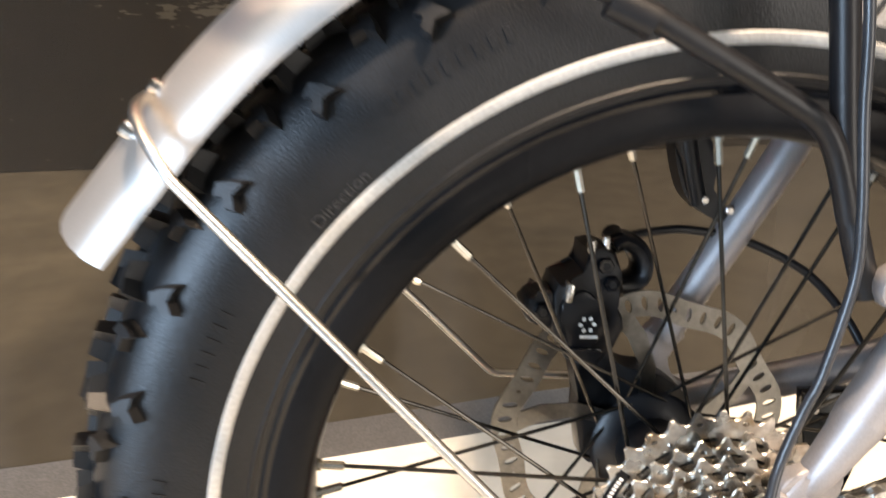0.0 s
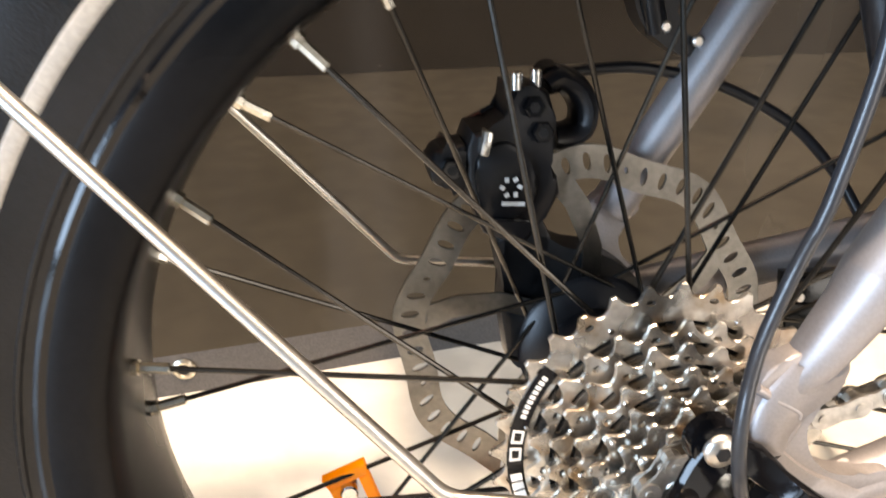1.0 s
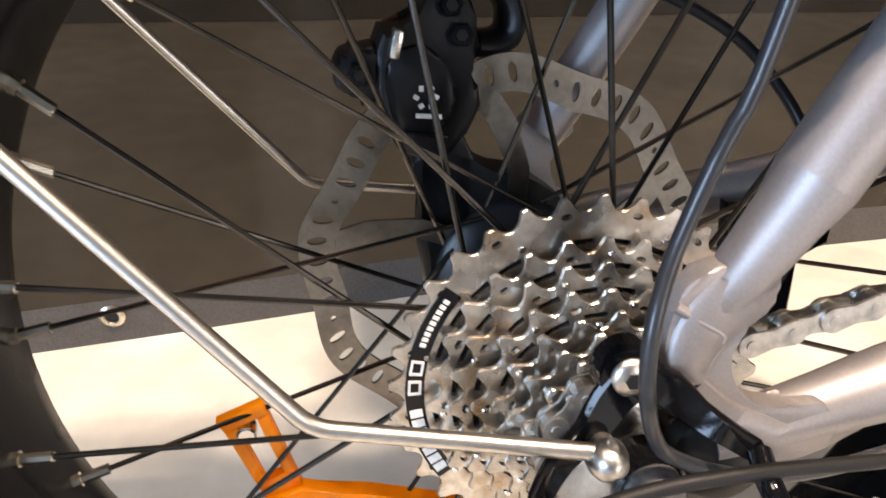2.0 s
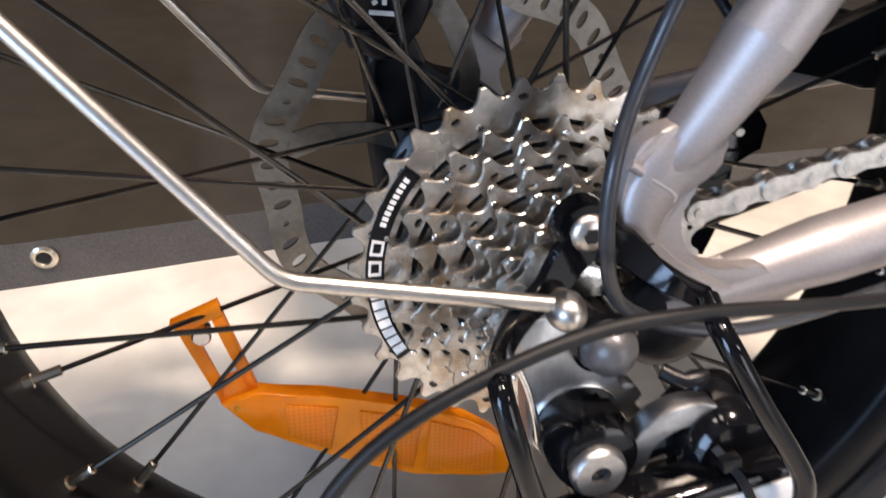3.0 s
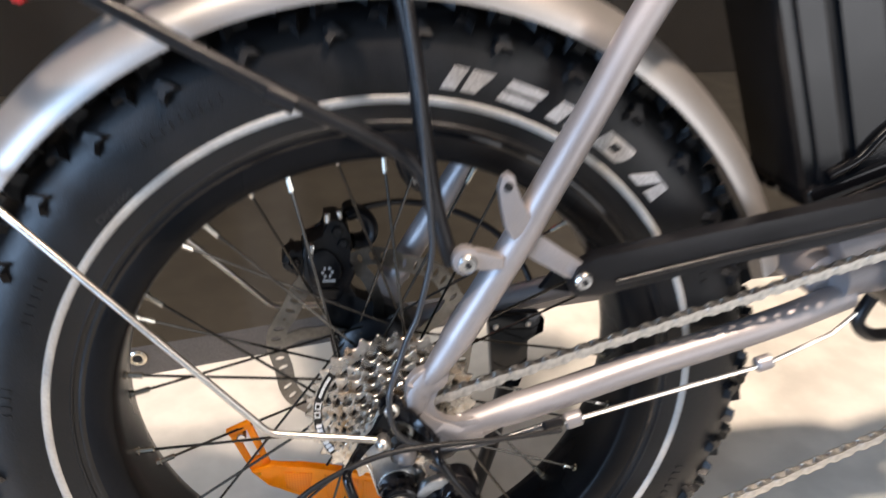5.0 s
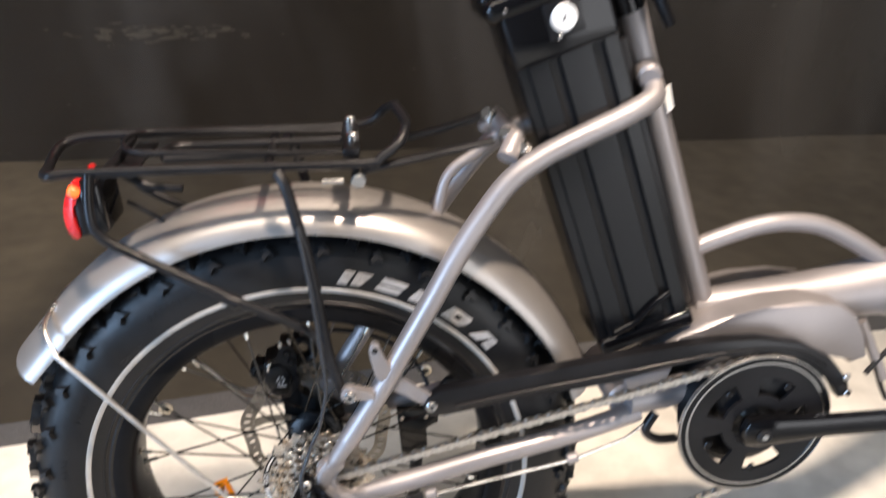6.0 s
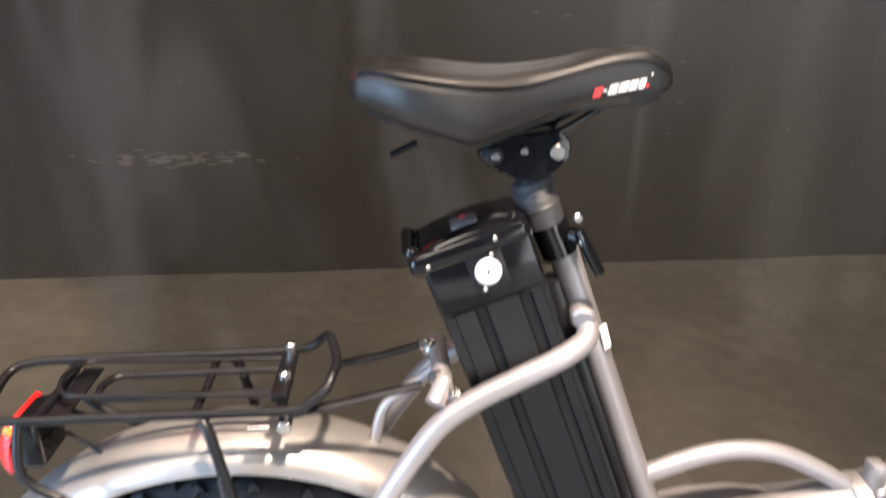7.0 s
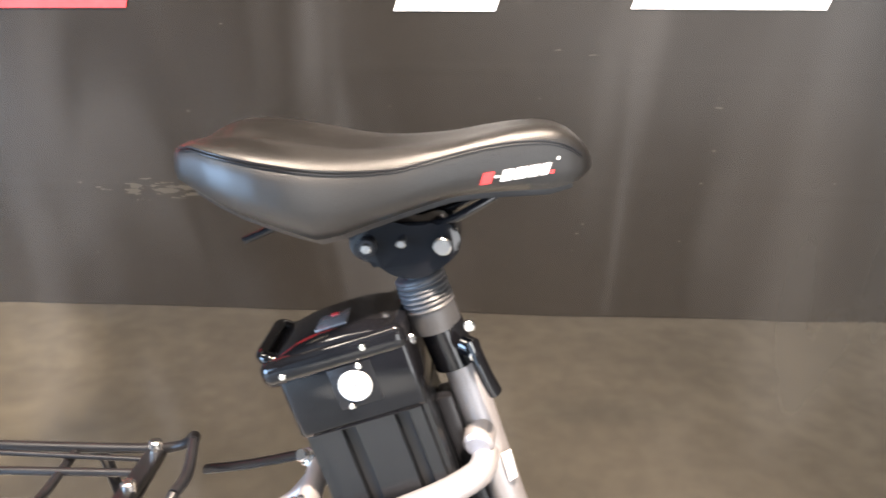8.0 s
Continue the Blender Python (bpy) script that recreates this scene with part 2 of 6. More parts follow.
    old = b.inputs["Base Color"].links[0].from_socket
    nt.links.new(ramp.outputs[0], mix.inputs[0])
    nt.links.new(old, mix.inputs[6])
    mix.inputs[7].default_value = (0.90, 0.88, 0.82, 1)
    nt.links.new(mix.outputs[2], b.inputs["Base Color"])
    return m


RUBBED = (-0.47 * 0.22, 0.0, 0.388 * 2.2)
WALL_SHEET = sheet_material("wall_sheet", (0.105, 0.088, 0.070), 0.6, 120, 0.08, True, thread=0.03, grain=0.08)
MESH = sheet_material("banner_mesh", (0.0092, 0.0074, 0.0056), 0.33, 420, 0.06, thread=0.012, grain=0.06)
# soft vertical sheen of the folds, painted into the colour as paler streaks
nt = MESH.node_tree
place = nt.nodes.new("ShaderNodeTexCoord")
long = nt.nodes.new("ShaderNodeMapping")
long.inputs["Scale"].default_value = (3.4, 3.4, 0.9)
nt.links.new(place.outputs["Object"], long.inputs["Vector"])
sheen_noise = nt.nodes.new("ShaderNodeTexNoise")
sheen_noise.inputs["Scale"].default_value, sheen_noise.inputs["Detail"].default_value, sheen_noise.inputs["Distortion"].default_value = 1.2, 3, 0.7
nt.links.new(long.outputs[0], sheen_noise.inputs["Vector"])
sheen_mask = nt.nodes.new("ShaderNodeMapRange")
sheen_mask.interpolation_type = "SMOOTHSTEP"
sheen_mask.inputs["From Min"].default_value, sheen_mask.inputs["From Max"].default_value = 0.42, 0.74
nt.links.new(sheen_noise.outputs["Fac"], sheen_mask.inputs["Value"])
sheen_mix = nt.nodes.new("ShaderNodeMix")
sheen_mix.data_type = "RGBA"
nt.links.new(sheen_mask.outputs[0], sheen_mix.inputs[0])
nt.links.new(nt.nodes["Principled BSDF"].inputs["Base Color"].links[0].from_socket, sheen_mix.inputs[6])
sheen_mix.inputs[7].default_value = (0.030, 0.0282, 0.0262, 1)
nt.links.new(sheen_mix.outputs[2], nt.nodes["Principled BSDF"].inputs["Base Color"])
MESH.node_tree.nodes["Principled BSDF"].inputs["Specular IOR Level"].default_value = 0.2
HEM_CLOTH = sheet_material("hem_cloth", (0.058, 0.053, 0.050), 0.42, 120, 0.25)


def open_weave(mat, share, tint):
    """Lets a share of the light pass through the holes of a woven mesh."""
    tree = mat.node_tree
    holes = tree.nodes.new("ShaderNodeBsdfTransparent")
    holes.inputs["Color"].default_value = (*tint, 1)
    mix = tree.nodes.new("ShaderNodeMixShader")
    mix.inputs[0].default_value = share
    tree.links.new(tree.nodes["Principled BSDF"].outputs[0], mix.inputs[1])
    tree.links.new(holes.outputs[0], mix.inputs[2])
    tree.links.new(mix.outputs[0], tree.nodes["Material Output"].inputs["Surface"])


open_weave(MESH, 0.12, (1.0, 0.93, 0.82))
FLOOR = material("polished_concrete", (0.61, 0.582, 0.525), 0.38, 0, 0.10, 17, 0.06, 120, 0.09, 4.5, rvar=0.08)
# unseen walls and ceiling, kept dark to cut the light they bounce
PLASTER = material("unseen_hall_grey", (0.13, 0.127, 0.12), 0.8, 0, 0.05, 30, 0.1, 200, 0.08, 1.5)


# ---- mesh builders ----
def spline(pts, step=0.004, closed=False):
    """Catmull-Rom points along a line of places."""
    pts = [Vector(p) for p in pts]
    n = len(pts)
    if n == 2 and not closed:
        return pts
    out = []
    for i in range(n if closed else n - 1):
        a, b, c, d = (pts[(i + k) % n] if closed else pts[min(max(i + k, 0), n - 1)] for k in (-1, 0, 1, 2))
        m = max(2, int((c - b).length / step))
        for j in range(m):
            t = j / m
            out.append(0.5 * (2 * b + (c - a) * t + (2 * a - 5 * b + 4 * c - d) * t * t + (3 * b - a - 3 * c + d) * t ** 3))
    if not closed:
        out.append(pts[-1])
    return out


def rounded(pts, r, n=5):
    """A line of straight runs whose corners are rounded by the radius r."""
    pts = [Vector(p) for p in pts]
    out = [pts[0]]
    for a, b, c in zip(pts, pts[1:], pts[2:]):
        u, v = (a - b), (c - b)
        k = min(r, u.length * 0.48, v.length * 0.48)
        p, q = b + u.normalized() * k, b + v.normalized() * k
        for j in range(n + 1):
            t = j / n
            out.append(p * (1 - t) ** 2 + b * 2 * t * (1 - t) + q * t * t)
    out.append(pts[-1])
    return out


def tube(bm, pts, r, seg=12, closed=False, r_end=None, flat=1.0):
    """A round bar along points; r may run to r_end; flat squeezes it across."""
    pts = [Vector(p) for p in pts]
    n = len(pts)
    rings = []
    t0 = (pts[1] - pts[0]).normalized()
    up = Vector((0, 1, 0)) if abs(t0.y) < 0.9 else Vector((0, 0, 1))
    side = t0.cross(up).normalized()
    for i, p in enumerate(pts):
        if closed:
            t = (pts[(i + 1) % n] - pts[i - 1]).normalized()
        else:
            t = (pts[min(i + 1, n - 1)] - pts[max(i - 1, 0)]).normalized()
        side = (side - t * side.dot(t)).normalized()
        nor = t.cross(side)
        rr = r if r_end is None else r + (r_end - r) * i / (n - 1)
        rings.append([bm.verts.new(p + (side * math.cos(2 * math.pi * k / seg) + nor * math.sin(2 * math.pi * k / seg) * flat) * rr) for k in range(seg)])
    for i in range(n if closed else n - 1):
        a, b = rings[i], rings[(i + 1) % n]
        for k in range(seg):
            bm.faces.new((a[k], a[(k + 1) % seg], b[(k + 1) % seg], b[k]))
    if not closed:
        bm.faces.new(rings[0][::-1])
        bm.faces.new(rings[-1])
    return bm


def rod(bm, p, q, r, seg=14, r2=None, bevel=0.0):
    """A straight round bar with softly cut ends."""
    p, q = Vector(p), Vector(q)
    r2 = r if r2 is None else r2
    d = (q - p).normalized()
    if bevel:
        pts, rad = [p, p + d * bevel, q - d * bevel, q], [r - bevel, r, r2, r2 - bevel]
    else:
        pts, rad = [p, q], [r, r2]
    up = Vector((0, 1, 0)) if abs(d.y) < 0.9 else Vector((0, 0, 1))
    s = d.cross(up).normalized()
    n = d.cross(s)
    rings = [[bm.verts.new(c + (s * math.cos(2 * math.pi * k / seg) + n * math.sin(2 * math.pi * k / seg)) * rr) for k in range(seg)] for c, rr in zip(pts, rad)]
    for a, b in zip(rings, rings[1:]):
        for k in range(seg):
            bm.faces.new((a[k], a[(k + 1) % seg], b[(k + 1) % seg], b[k]))
    bm.faces.new(rings[0][::-1])
    bm.faces.new(rings[-1])
    return bm


def lathe(bm, profile, centre, seg=96, closed=False, axis="y"):
    """Turns (radius, along) round an axis through centre."""
    c = Vector(centre)
    rings = []
    for r, a in profile:
        ring = []
        for k in range(seg):
            u, v = r * math.cos(2 * math.pi * k / seg), r * math.sin(2 * math.pi * k / seg)
            ring.append(bm.verts.new(c + (Vector((u, a, v)) if axis == "y" else Vector((u, v, a)))))
        rings.append(ring)
    for a, b in zip(rings, rings[1:] + ([rings[0]] if closed else [])):
        for k in range(seg):
            bm.faces.new((a[k], a[(k + 1) % seg], b[(k + 1) % seg], b[k]))
    if not closed:
        for ring in (rings[0][::-1], rings[-1]):
            if (ring[0].co - ring[seg // 2].co).length > 1e-6:
                bm.faces.new(ring)
    return bm


def box(bm, size, m=None, bevel=0.0, seg=2):
    """A block of that size, its edges rounded, at the pose m."""
    r = bmesh.ops.create_cube(bm, size=1.0)
    vs = r["verts"]
    bmesh.ops.scale(bm, vec=size, verts=vs)
    if bevel:
        es = list({e for v in vs for e in v.link_edges})
        g = bmesh.ops.bevel(bm, geom=es, offset=bevel, segments=seg, affect="EDGES", profile=0.5)
        vs = list({v for f in g["faces"] for v in f.verts} | {v for v in vs if v.is_valid})
    if m is not None:
        bmesh.ops.transform(bm, matrix=m, verts=vs)
    return bm


def plate(bm, outline, y0, y1, bevel=0.0):
    """A plate cut to an outline of (x, z), from y0 to y1."""
    a = [bm.verts.new((x, y0, z)) for x, z in outline]
    b = [bm.verts.new((x, y1, z)) for x, z in outline]
    fs = [bm.faces.new(a), bm.faces.new(b[::-1])]
    n = len(a)
    for i in range(n):
        fs.append(bm.faces.new((a[i], b[i], b[(i + 1) % n], a[(i + 1) % n])))
    if bevel:
        es = list({e for f in fs[:2] for e in f.edges})
        bmesh.ops.bevel(bm, geom=es, offset=bevel, segments=2, affect="EDGES", profile=0.5)
    return bm


def smooth_outline(pts, step=0.003):
    return [(p.x, p.z) for p in spline([(x, 0, z) for x, z in pts], step, True)]


def strap(bm, pts, widths, thick):
    """A flat bar along points, its width changing on the way, broad side to the viewer."""
    pts = [Vector(p) for p in pts]
    rows = []
    for i, p in enumerate(pts):
        t = (pts[min(i + 1, len(pts) - 1)] - pts[max(i - 1, 0)]).normalized()
        w = t.cross(Vector((0, 1, 0))).normalized()
        n = w.cross(t).normalized()
        h = widths[i] / 2
        rows.append([bm.verts.new(p + w * a * h + n * b * thick / 2) for a, b in ((-1, -0.35), (-0.8, -1), (0.8, -1), (1, -0.35), (1, 0.35), (0.8, 1), (-0.8, 1), (-1, 0.35))])
    for a, b in zip(rows, rows[1:]):
        for k in range(8):
            bm.faces.new((a[k], a[(k + 1) % 8], b[(k + 1) % 8], b[k]))
    bm.faces.new(rows[0])
    bm.faces.new(rows[-1][::-1])
    return bm


def part(name, bm, mat, parent=None, label="", sharp=38.0):
    me = bpy.data.meshes.new(name)
    bmesh.ops.recalc_face_normals(bm, faces=bm.faces[:])
    bm.to_mesh(me)
    bm.free()
    me.materials.append(mat)
    me.shade_smooth()
    me.set_sharp_from_angle(angle=radians(sharp))
    ob = new(name, me)
    if parent is not None:
        ob.parent = parent
    if label:
        ob["label"] = label
    return ob


def B():
    return bmesh.new()


def at(c, p):
    return Matrix.Translation(c) @ p


def join(*lists):
    return [p for l in lists for p in l]

# ---- the place ----
def slab(name, size, m, mat, label, cat):
    return tagged(part(name, box(B(), size, m), mat), label, cat, kind="structure")


slab("floor", (8.5, 6.5, 0.2), pose(0.95, -1.28, -0.1), FLOOR, "pale polished concrete floor with cloudy stains", "floor")
slab("ceiling", (8.5, 6.5, 0.2), pose(0.95, -1.28, 3.5), PLASTER, "plain unseen hall ceiling, dark to cut bounced light", "ceiling")
slab("wall_back", (8.5, 0.2, 3.4), pose(0.95, 1.87, 1.7), PLASTER, "plain hall wall behind the banner", "wall")
# the front opening is unseen, added for the light set in it
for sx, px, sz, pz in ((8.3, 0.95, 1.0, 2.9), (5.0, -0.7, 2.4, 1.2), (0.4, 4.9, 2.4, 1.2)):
    slab("wall_front", (sx, 0.2, sz), pose(px, -4.43, pz), PLASTER, "unseen hall wall beside an opening added for light", "wall")
slab("wall_right", (0.2, 6.2, 3.4), pose(5.1, -1.33, 1.7), PLASTER, "plain hall wall", "wall")
for size, m in (((0.2, 6.2, 1.1), pose(-3.3, -1.33, 2.85)), ((0.2, 6.2, 0.1), pose(-3.3, -1.33, 0.05)),
                ((0.2, 0.73, 2.2), pose(-3.3, -4.065, 1.2)), ((0.2, 3.37, 2.2), pose(-3.3, 0.085, 1.2))):
    slab("wall_left", size, m, PLASTER, "plain hall wall round a tall window opening", "wall")

WALL_Y = 1.71
HEM = [(-2.4, 0.235), (-1.2, 0.375), (-0.55, 0.447), (-0.25, 0.485), (0.0, 0.523), (0.5, 0.573), (1.2, 0.62), (2.4, 0.70)]


def hem_y(x):
    return float(np.interp(x, [p[0] for p in HEM], [p[1] for p in HEM]))


def wall_y(x, z):
    """Where the dark sheet on the wall lies: soft waves and one low crease."""
    w = 0.010 * noise.noise((x * 2.1, 0.3, z * 0.9)) + 0.006 * noise.noise((x * 3.4, 9.0, z * 3.2)) + 0.0012 * noise.noise((x * 14, 2.0, z * 9))
    crease = 0.0030 * math.exp(-((z - 0.405 - 0.012 * math.sin(x * 2.0)) / 0.008) ** 2) + 0.0025 * math.exp(-((z - 0.752 - 0.006 * math.sin(x * 1.4)) / 0.007) ** 2)
    return WALL_Y + 0.008 + w - crease


def banner_y(x, z):
    """Where the mesh banner hangs: upright over its hem, in soft vertical waves."""
    k = min(1.0, z / 0.5)
    w = 0.012 * noise.noise((x * 2.1, 0.3, z * 0.9)) + 0.016 * noise.noise((x * 1.5, 4.0, z * 2.3)) + 0.0045 * noise.noise((x * 5.0, 2.0, z * 1.6)) + 0.0030 * noise.noise((x * 3.4, 9.0, z * 3.2)) + 0.0016 * noise.noise((x * 8, 5.0, z * 1.6))
    return hem_y(x) + k * w


def cloth_sheet(bm, xs, zs, front, back, lean=0.0, face=banner_y):
    """A thin sheet that follows a hanging face, set off from it."""
    rows = [[[bm.verts.new((x + lean * j / (len(zs) - 1), face(x, z) + off, z)) for off in (front, back)] for j, z in enumerate(zs)] for x in xs]
    for i in range(len(xs) - 1):
        for j in range(len(zs) - 1):
            a, b, c, d = rows[i][j], rows[i + 1][j], rows[i + 1][j + 1], rows[i][j + 1]
            bm.faces.new((a[0], b[0], c[0], d[0]))
            if front != back:
                bm.faces.new((d[1], c[1], b[1], a[1]))
    if front != back:
        for line in (rows[0], rows[-1], [r[0] for r in rows], [r[-1] for r in rows]):
            for a, b in zip(line, line[1:]):
                bm.faces.new((a[0], b[0], b[1], a[1]))
    bmesh.ops.delete(bm, geom=[v for v in bm.verts if not v.link_faces], context="VERTS")
    return bm


wall_sheet = part("wall_sheet", cloth_sheet(B(), list(np.linspace(-3, 4.6, 261)), list(np.linspace(0.002, 2.602, 181)), 0.0, 0.001, face=wall_y), WALL_SHEET, None, sharp=60)
tagged(wall_sheet, "dark brown coated sheet covering the wall, scuffed and creased", "wall covering", kind="structure")

# a woven mesh is one layer of thread with holes between, so it is one sheet here
banner = part("banner", cloth_sheet(B(), list(np.linspace(-3, 3, 261)), list(np.linspace(0.046, 2.602, 181)), 0.0, 0.0), MESH, None, sharp=60)
tagged(banner, "dark see-through mesh banner hanging to the floor behind the bicycle", "banner")


def printed_letter(x0, x1, z0, z1, lean, mat, label):
    part("printed_letter", cloth_sheet(B(), list(np.linspace(x0, x1, 40)), list(np.linspace(z0, z1, 8)), -0.0016, -0.0004, lean), mat, banner, label, sharp=60)


printed_letter(-1.0, -0.072, 1.037, 1.14, 0.034, RED_MARK, "red printed bar")
printed_letter(0.246, 0.371, 1.035, 1.14, 0.034, WHITE_MARK, "white printed bar")
printed_letter(0.540, 0.791, 1.038, 1.14, 0.034, WHITE_MARK, "white printed bar")


def hem_strip():
    """The folded, double lower edge of the banner, standing on the floor."""
    bm = B()
    nx = 130
    rows = []
    for i in range(nx + 1):
        x = -3.0 + 6.0 * i / nx
        y = hem_y(x) + 0.002 * noise.noise((x * 3.0, 7.0, 0.0))
        h = 0.049 + 0.0012 * noise.noise((x * 2.6, 7.0, 0.0))
        rows.append([bm.verts.new(p) for p in ((x, y - 0.0022, 0.0), (x, y - 0.0012, 0.012), (x, y - 0.0014, h - 0.004), (x, y - 0.0004, h), (x, y + 0.0008, h - 0.003), (x, y + 0.0016, 0.0))])
    for a, b in zip(rows, rows[1:]):
        for k in range(6):
            bm.faces.new((a[k], a[(k + 1) % 6], b[(k + 1) % 6], b[k]))
    return part("hem", bm, HEM_CLOTH, banner, "grey folded hem with metal eyelets")


hem_strip()
for ex in (-0.767, -0.2925, 0.182, 0.657):
    bm = B()
    lathe(bm, [(0.0062, 0.0), (0.0074, -0.0022), (0.0098, -0.0025), (0.0125, -0.0006), (0.0125, 0.001), (0.0062, 0.001)],
          (ex, hem_y(ex) - 0.0020, 0.0305), 28, True)
    part("eyelet", bm, BRASS, banner, "round metal eyelet")
    # black disc in place of the eyelet's dark opening
    bm = B()
    rod(bm, (ex, hem_y(ex) - 0.0026, 0.0305), (ex, hem_y(ex) - 0.0018, 0.0305), 0.0062, 20)
    part("eyelet_hole_mark", bm, BLACK_MATTE, banner)


# panel bodies added for the unseen ceiling lights
def added_ceiling_lamp(m):
    e = tagged(new("added_ceiling_lamp"), "unseen flat white panel added for a ceiling light", "lamp", "ceiling lamps")
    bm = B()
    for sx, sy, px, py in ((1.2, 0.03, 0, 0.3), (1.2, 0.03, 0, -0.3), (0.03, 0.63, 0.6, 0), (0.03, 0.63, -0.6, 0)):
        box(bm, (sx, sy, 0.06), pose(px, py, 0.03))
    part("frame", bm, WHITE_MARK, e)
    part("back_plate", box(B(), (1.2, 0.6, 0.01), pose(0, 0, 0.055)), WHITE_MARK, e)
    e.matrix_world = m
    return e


first_lamp = added_ceiling_lamp(pose(1.0, 1.15, 3.3))
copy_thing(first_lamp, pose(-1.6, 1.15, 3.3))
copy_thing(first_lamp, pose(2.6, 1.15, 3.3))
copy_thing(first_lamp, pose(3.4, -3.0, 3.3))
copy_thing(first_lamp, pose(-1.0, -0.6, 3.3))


# lamp bodies added where the spot lights sit; none of them is seen
def added_spot_lamp(eye, aim):
    e = tagged(new("added_spot_lamp"), "unseen black lamp body added for a spot light", "lamp", "spot lamps")
    d = (Vector(aim) - Vector(eye)).normalized()
    k = Vector(eye) - d * 0.03
    bm = B()
    tube(bm, [k - d * 0.2, k - d * 0.05, k - d * 0.02], 0.06, 20, r_end=0.11)
    part("lamp_head", bm, BLACK_SATIN, e)
    top = k - d * 0.15
    part("stem", rod(B(), top, (top.x, top.y, 3.39), 0.012), BLACK_SATIN, e)
    part("ceiling_plate", lathe(B(), [(0.0001, 0.0), (0.05, 0.0), (0.055, 0.02), (0.0001, 0.02)], (top.x, top.y, 3.38), 28, axis="z"), BLACK_SATIN, e)


added_spot_lamp(KEY_EYE, KEY_AIM)
added_spot_lamp(SIDE_EYE, SIDE_AIM)
added_spot_lamp(FRONT_EYE, FRONT_AIM)

# ---- the bicycle: x forward, y towards the wall, z up, in its own leaning frame ----
bike = tagged(new("bicycle"), "silver folding electric bicycle with fat tyres leaning on its stand", "bicycle")
bike.matrix_world = pose(0, 0, 0, LEAN, 0, 0)
AX = Vector((0, 0, 0.313))


def pol(r, deg, y):
    a = radians(deg)
    return Vector((r * math.cos(a), y, AX.z + r * math.sin(a)))


# -- rear wheel --
def tyre_profile():
    half = [(0.214, 0.034), (0.219, 0.0385), (0.226, 0.0415), (0.2335, 0.0435), (0.241, 0.0450), (0.252, 0.0466), (0.264, 0.0470), (0.276, 0.0455),
            (0.287, 0.0412), (0.2955, 0.0335), (0.3005, 0.023), (0.3025, 0.011), (0.303, 0.0)]
    return [(r, -y) for r, y in half] + [(r, y) for r, y in half[-2::-1]]


def knob(bm, deg, y, size, tall, turn):
    """A tread block standing on the tyre at an angle and a place across."""
    a = radians(deg)
    prof = tyre_profile()
    prof = [p for p in prof if p[0] > 0.265]
    ys = [p[1] for p in prof]
    r = float(np.interp(y, ys, [p[0] for p in prof]))
    dy = 0.002
    slope = (float(np.interp(y + dy, ys, [p[0] for p in prof])) - float(np.interp(y - dy, ys, [p[0] for p in prof]))) / (2 * dy)
    radial, across = Vector((math.cos(a), 0, math.sin(a))), Vector((0, 1, 0))
    around = Vector((-math.sin(a), 0, math.cos(a)))
    n = (radial - across * slope).normalized()
    s = around.cross(n).normalized()
    c = AX + radial * r + across * y
    lx, ly = size
    ct, st = math.cos(turn), math.sin(turn)
    outline = [(-0.55, -0.5), (0.0, -0.22), (0.5, -0.5), (0.55, -0.05), (0.18, 0.16), (0.30, 0.5), (-0.22, 0.55), (-0.42, 0.1)]
    lo, hi = [], []
    for u, v in outline:
        p, q = u * lx * ct - v * ly * st, u * lx * st + v * ly * ct
        lo.append(bm.verts.new(c + around * p * 1.15 + s * q * 1.15 - n * 0.002))
        hi.append(bm.verts.new(c + around * p * 0.9 + s * q * 0.9 + n * tall))
    k = len(lo)
    bm.faces.new(hi)
    bm.faces.new(lo[::-1])
    for i in range(k):
        bm.faces.new((lo[i], lo[(i + 1) % k], hi[(i + 1) % k], hi[i]))


wheel_core = B()
lathe(wheel_core, [(0.010, -0.076), (0.0155, -0.074), (0.0155, -0.030), (0.031, -0.027), (0.033, -0.0245), (0.031, -0.022), (0.021, -0.018), (0.0185, 0.0),
                   (0.021, 0.040), (0.033, 0.0435), (0.035, 0.046), (0.033, 0.0485), (0.022, 0.051), (0.022, 0.060), (0.010, 0.0605), (0.010, 0.078)], AX, 40)
wheel = part("rear_wheel", wheel_core, BLACK_SATIN, bike, "fat-tyred spoked rear wheel with a black hub")

bm = B()
lathe(bm, tyre_profile() + [(0.212, 0.030), (0.206, 0.0), (0.212, -0.030)], AX, 160, True)
part("tyre", bm, RUBBER, wheel, "wide black knobbly tyre", 30)

N_KNOB = 33
for sgn in (-1, 1):
    for y, size, tall, turn, shift in ((0.0428, (0.0125, 0.0120), 0.0060, 0.35, 8.6), (0.0372, (0.0115, 0.0105), 0.0065, -0.5, 13.4), (0.0290, (0.0150, 0.0100), 0.0080, 0.5, 9.4),
                                       (0.0190, (0.0165, 0.0125), 0.0090, -0.35, 5.2), (0.0075, (0.0180, 0.0110), 0.0095, 0.25, 10.5)):
        bm = B()
        knob(bm, 0, sgn * y, size, tall, turn * sgn)
        bmesh.ops.translate(bm, vec=-AX, verts=bm.verts[:])
        first = part("tread_block", bm, RUBBER, wheel, sharp=25)
        for k in range(N_KNOB):
            ob = first if k == 0 else new("tread_block", first.data)
            ob.parent = wheel
            ob.matrix_local = Matrix.Translation(AX) @ pose(0, 0, 0, 0, -(shift + 360.0 / N_KNOB * k + (0 if sgn < 0 else 5.0)), 0)
for sgn, nm in ((-1, "near"), (1, "far")):
    bm = B()
    prof = []
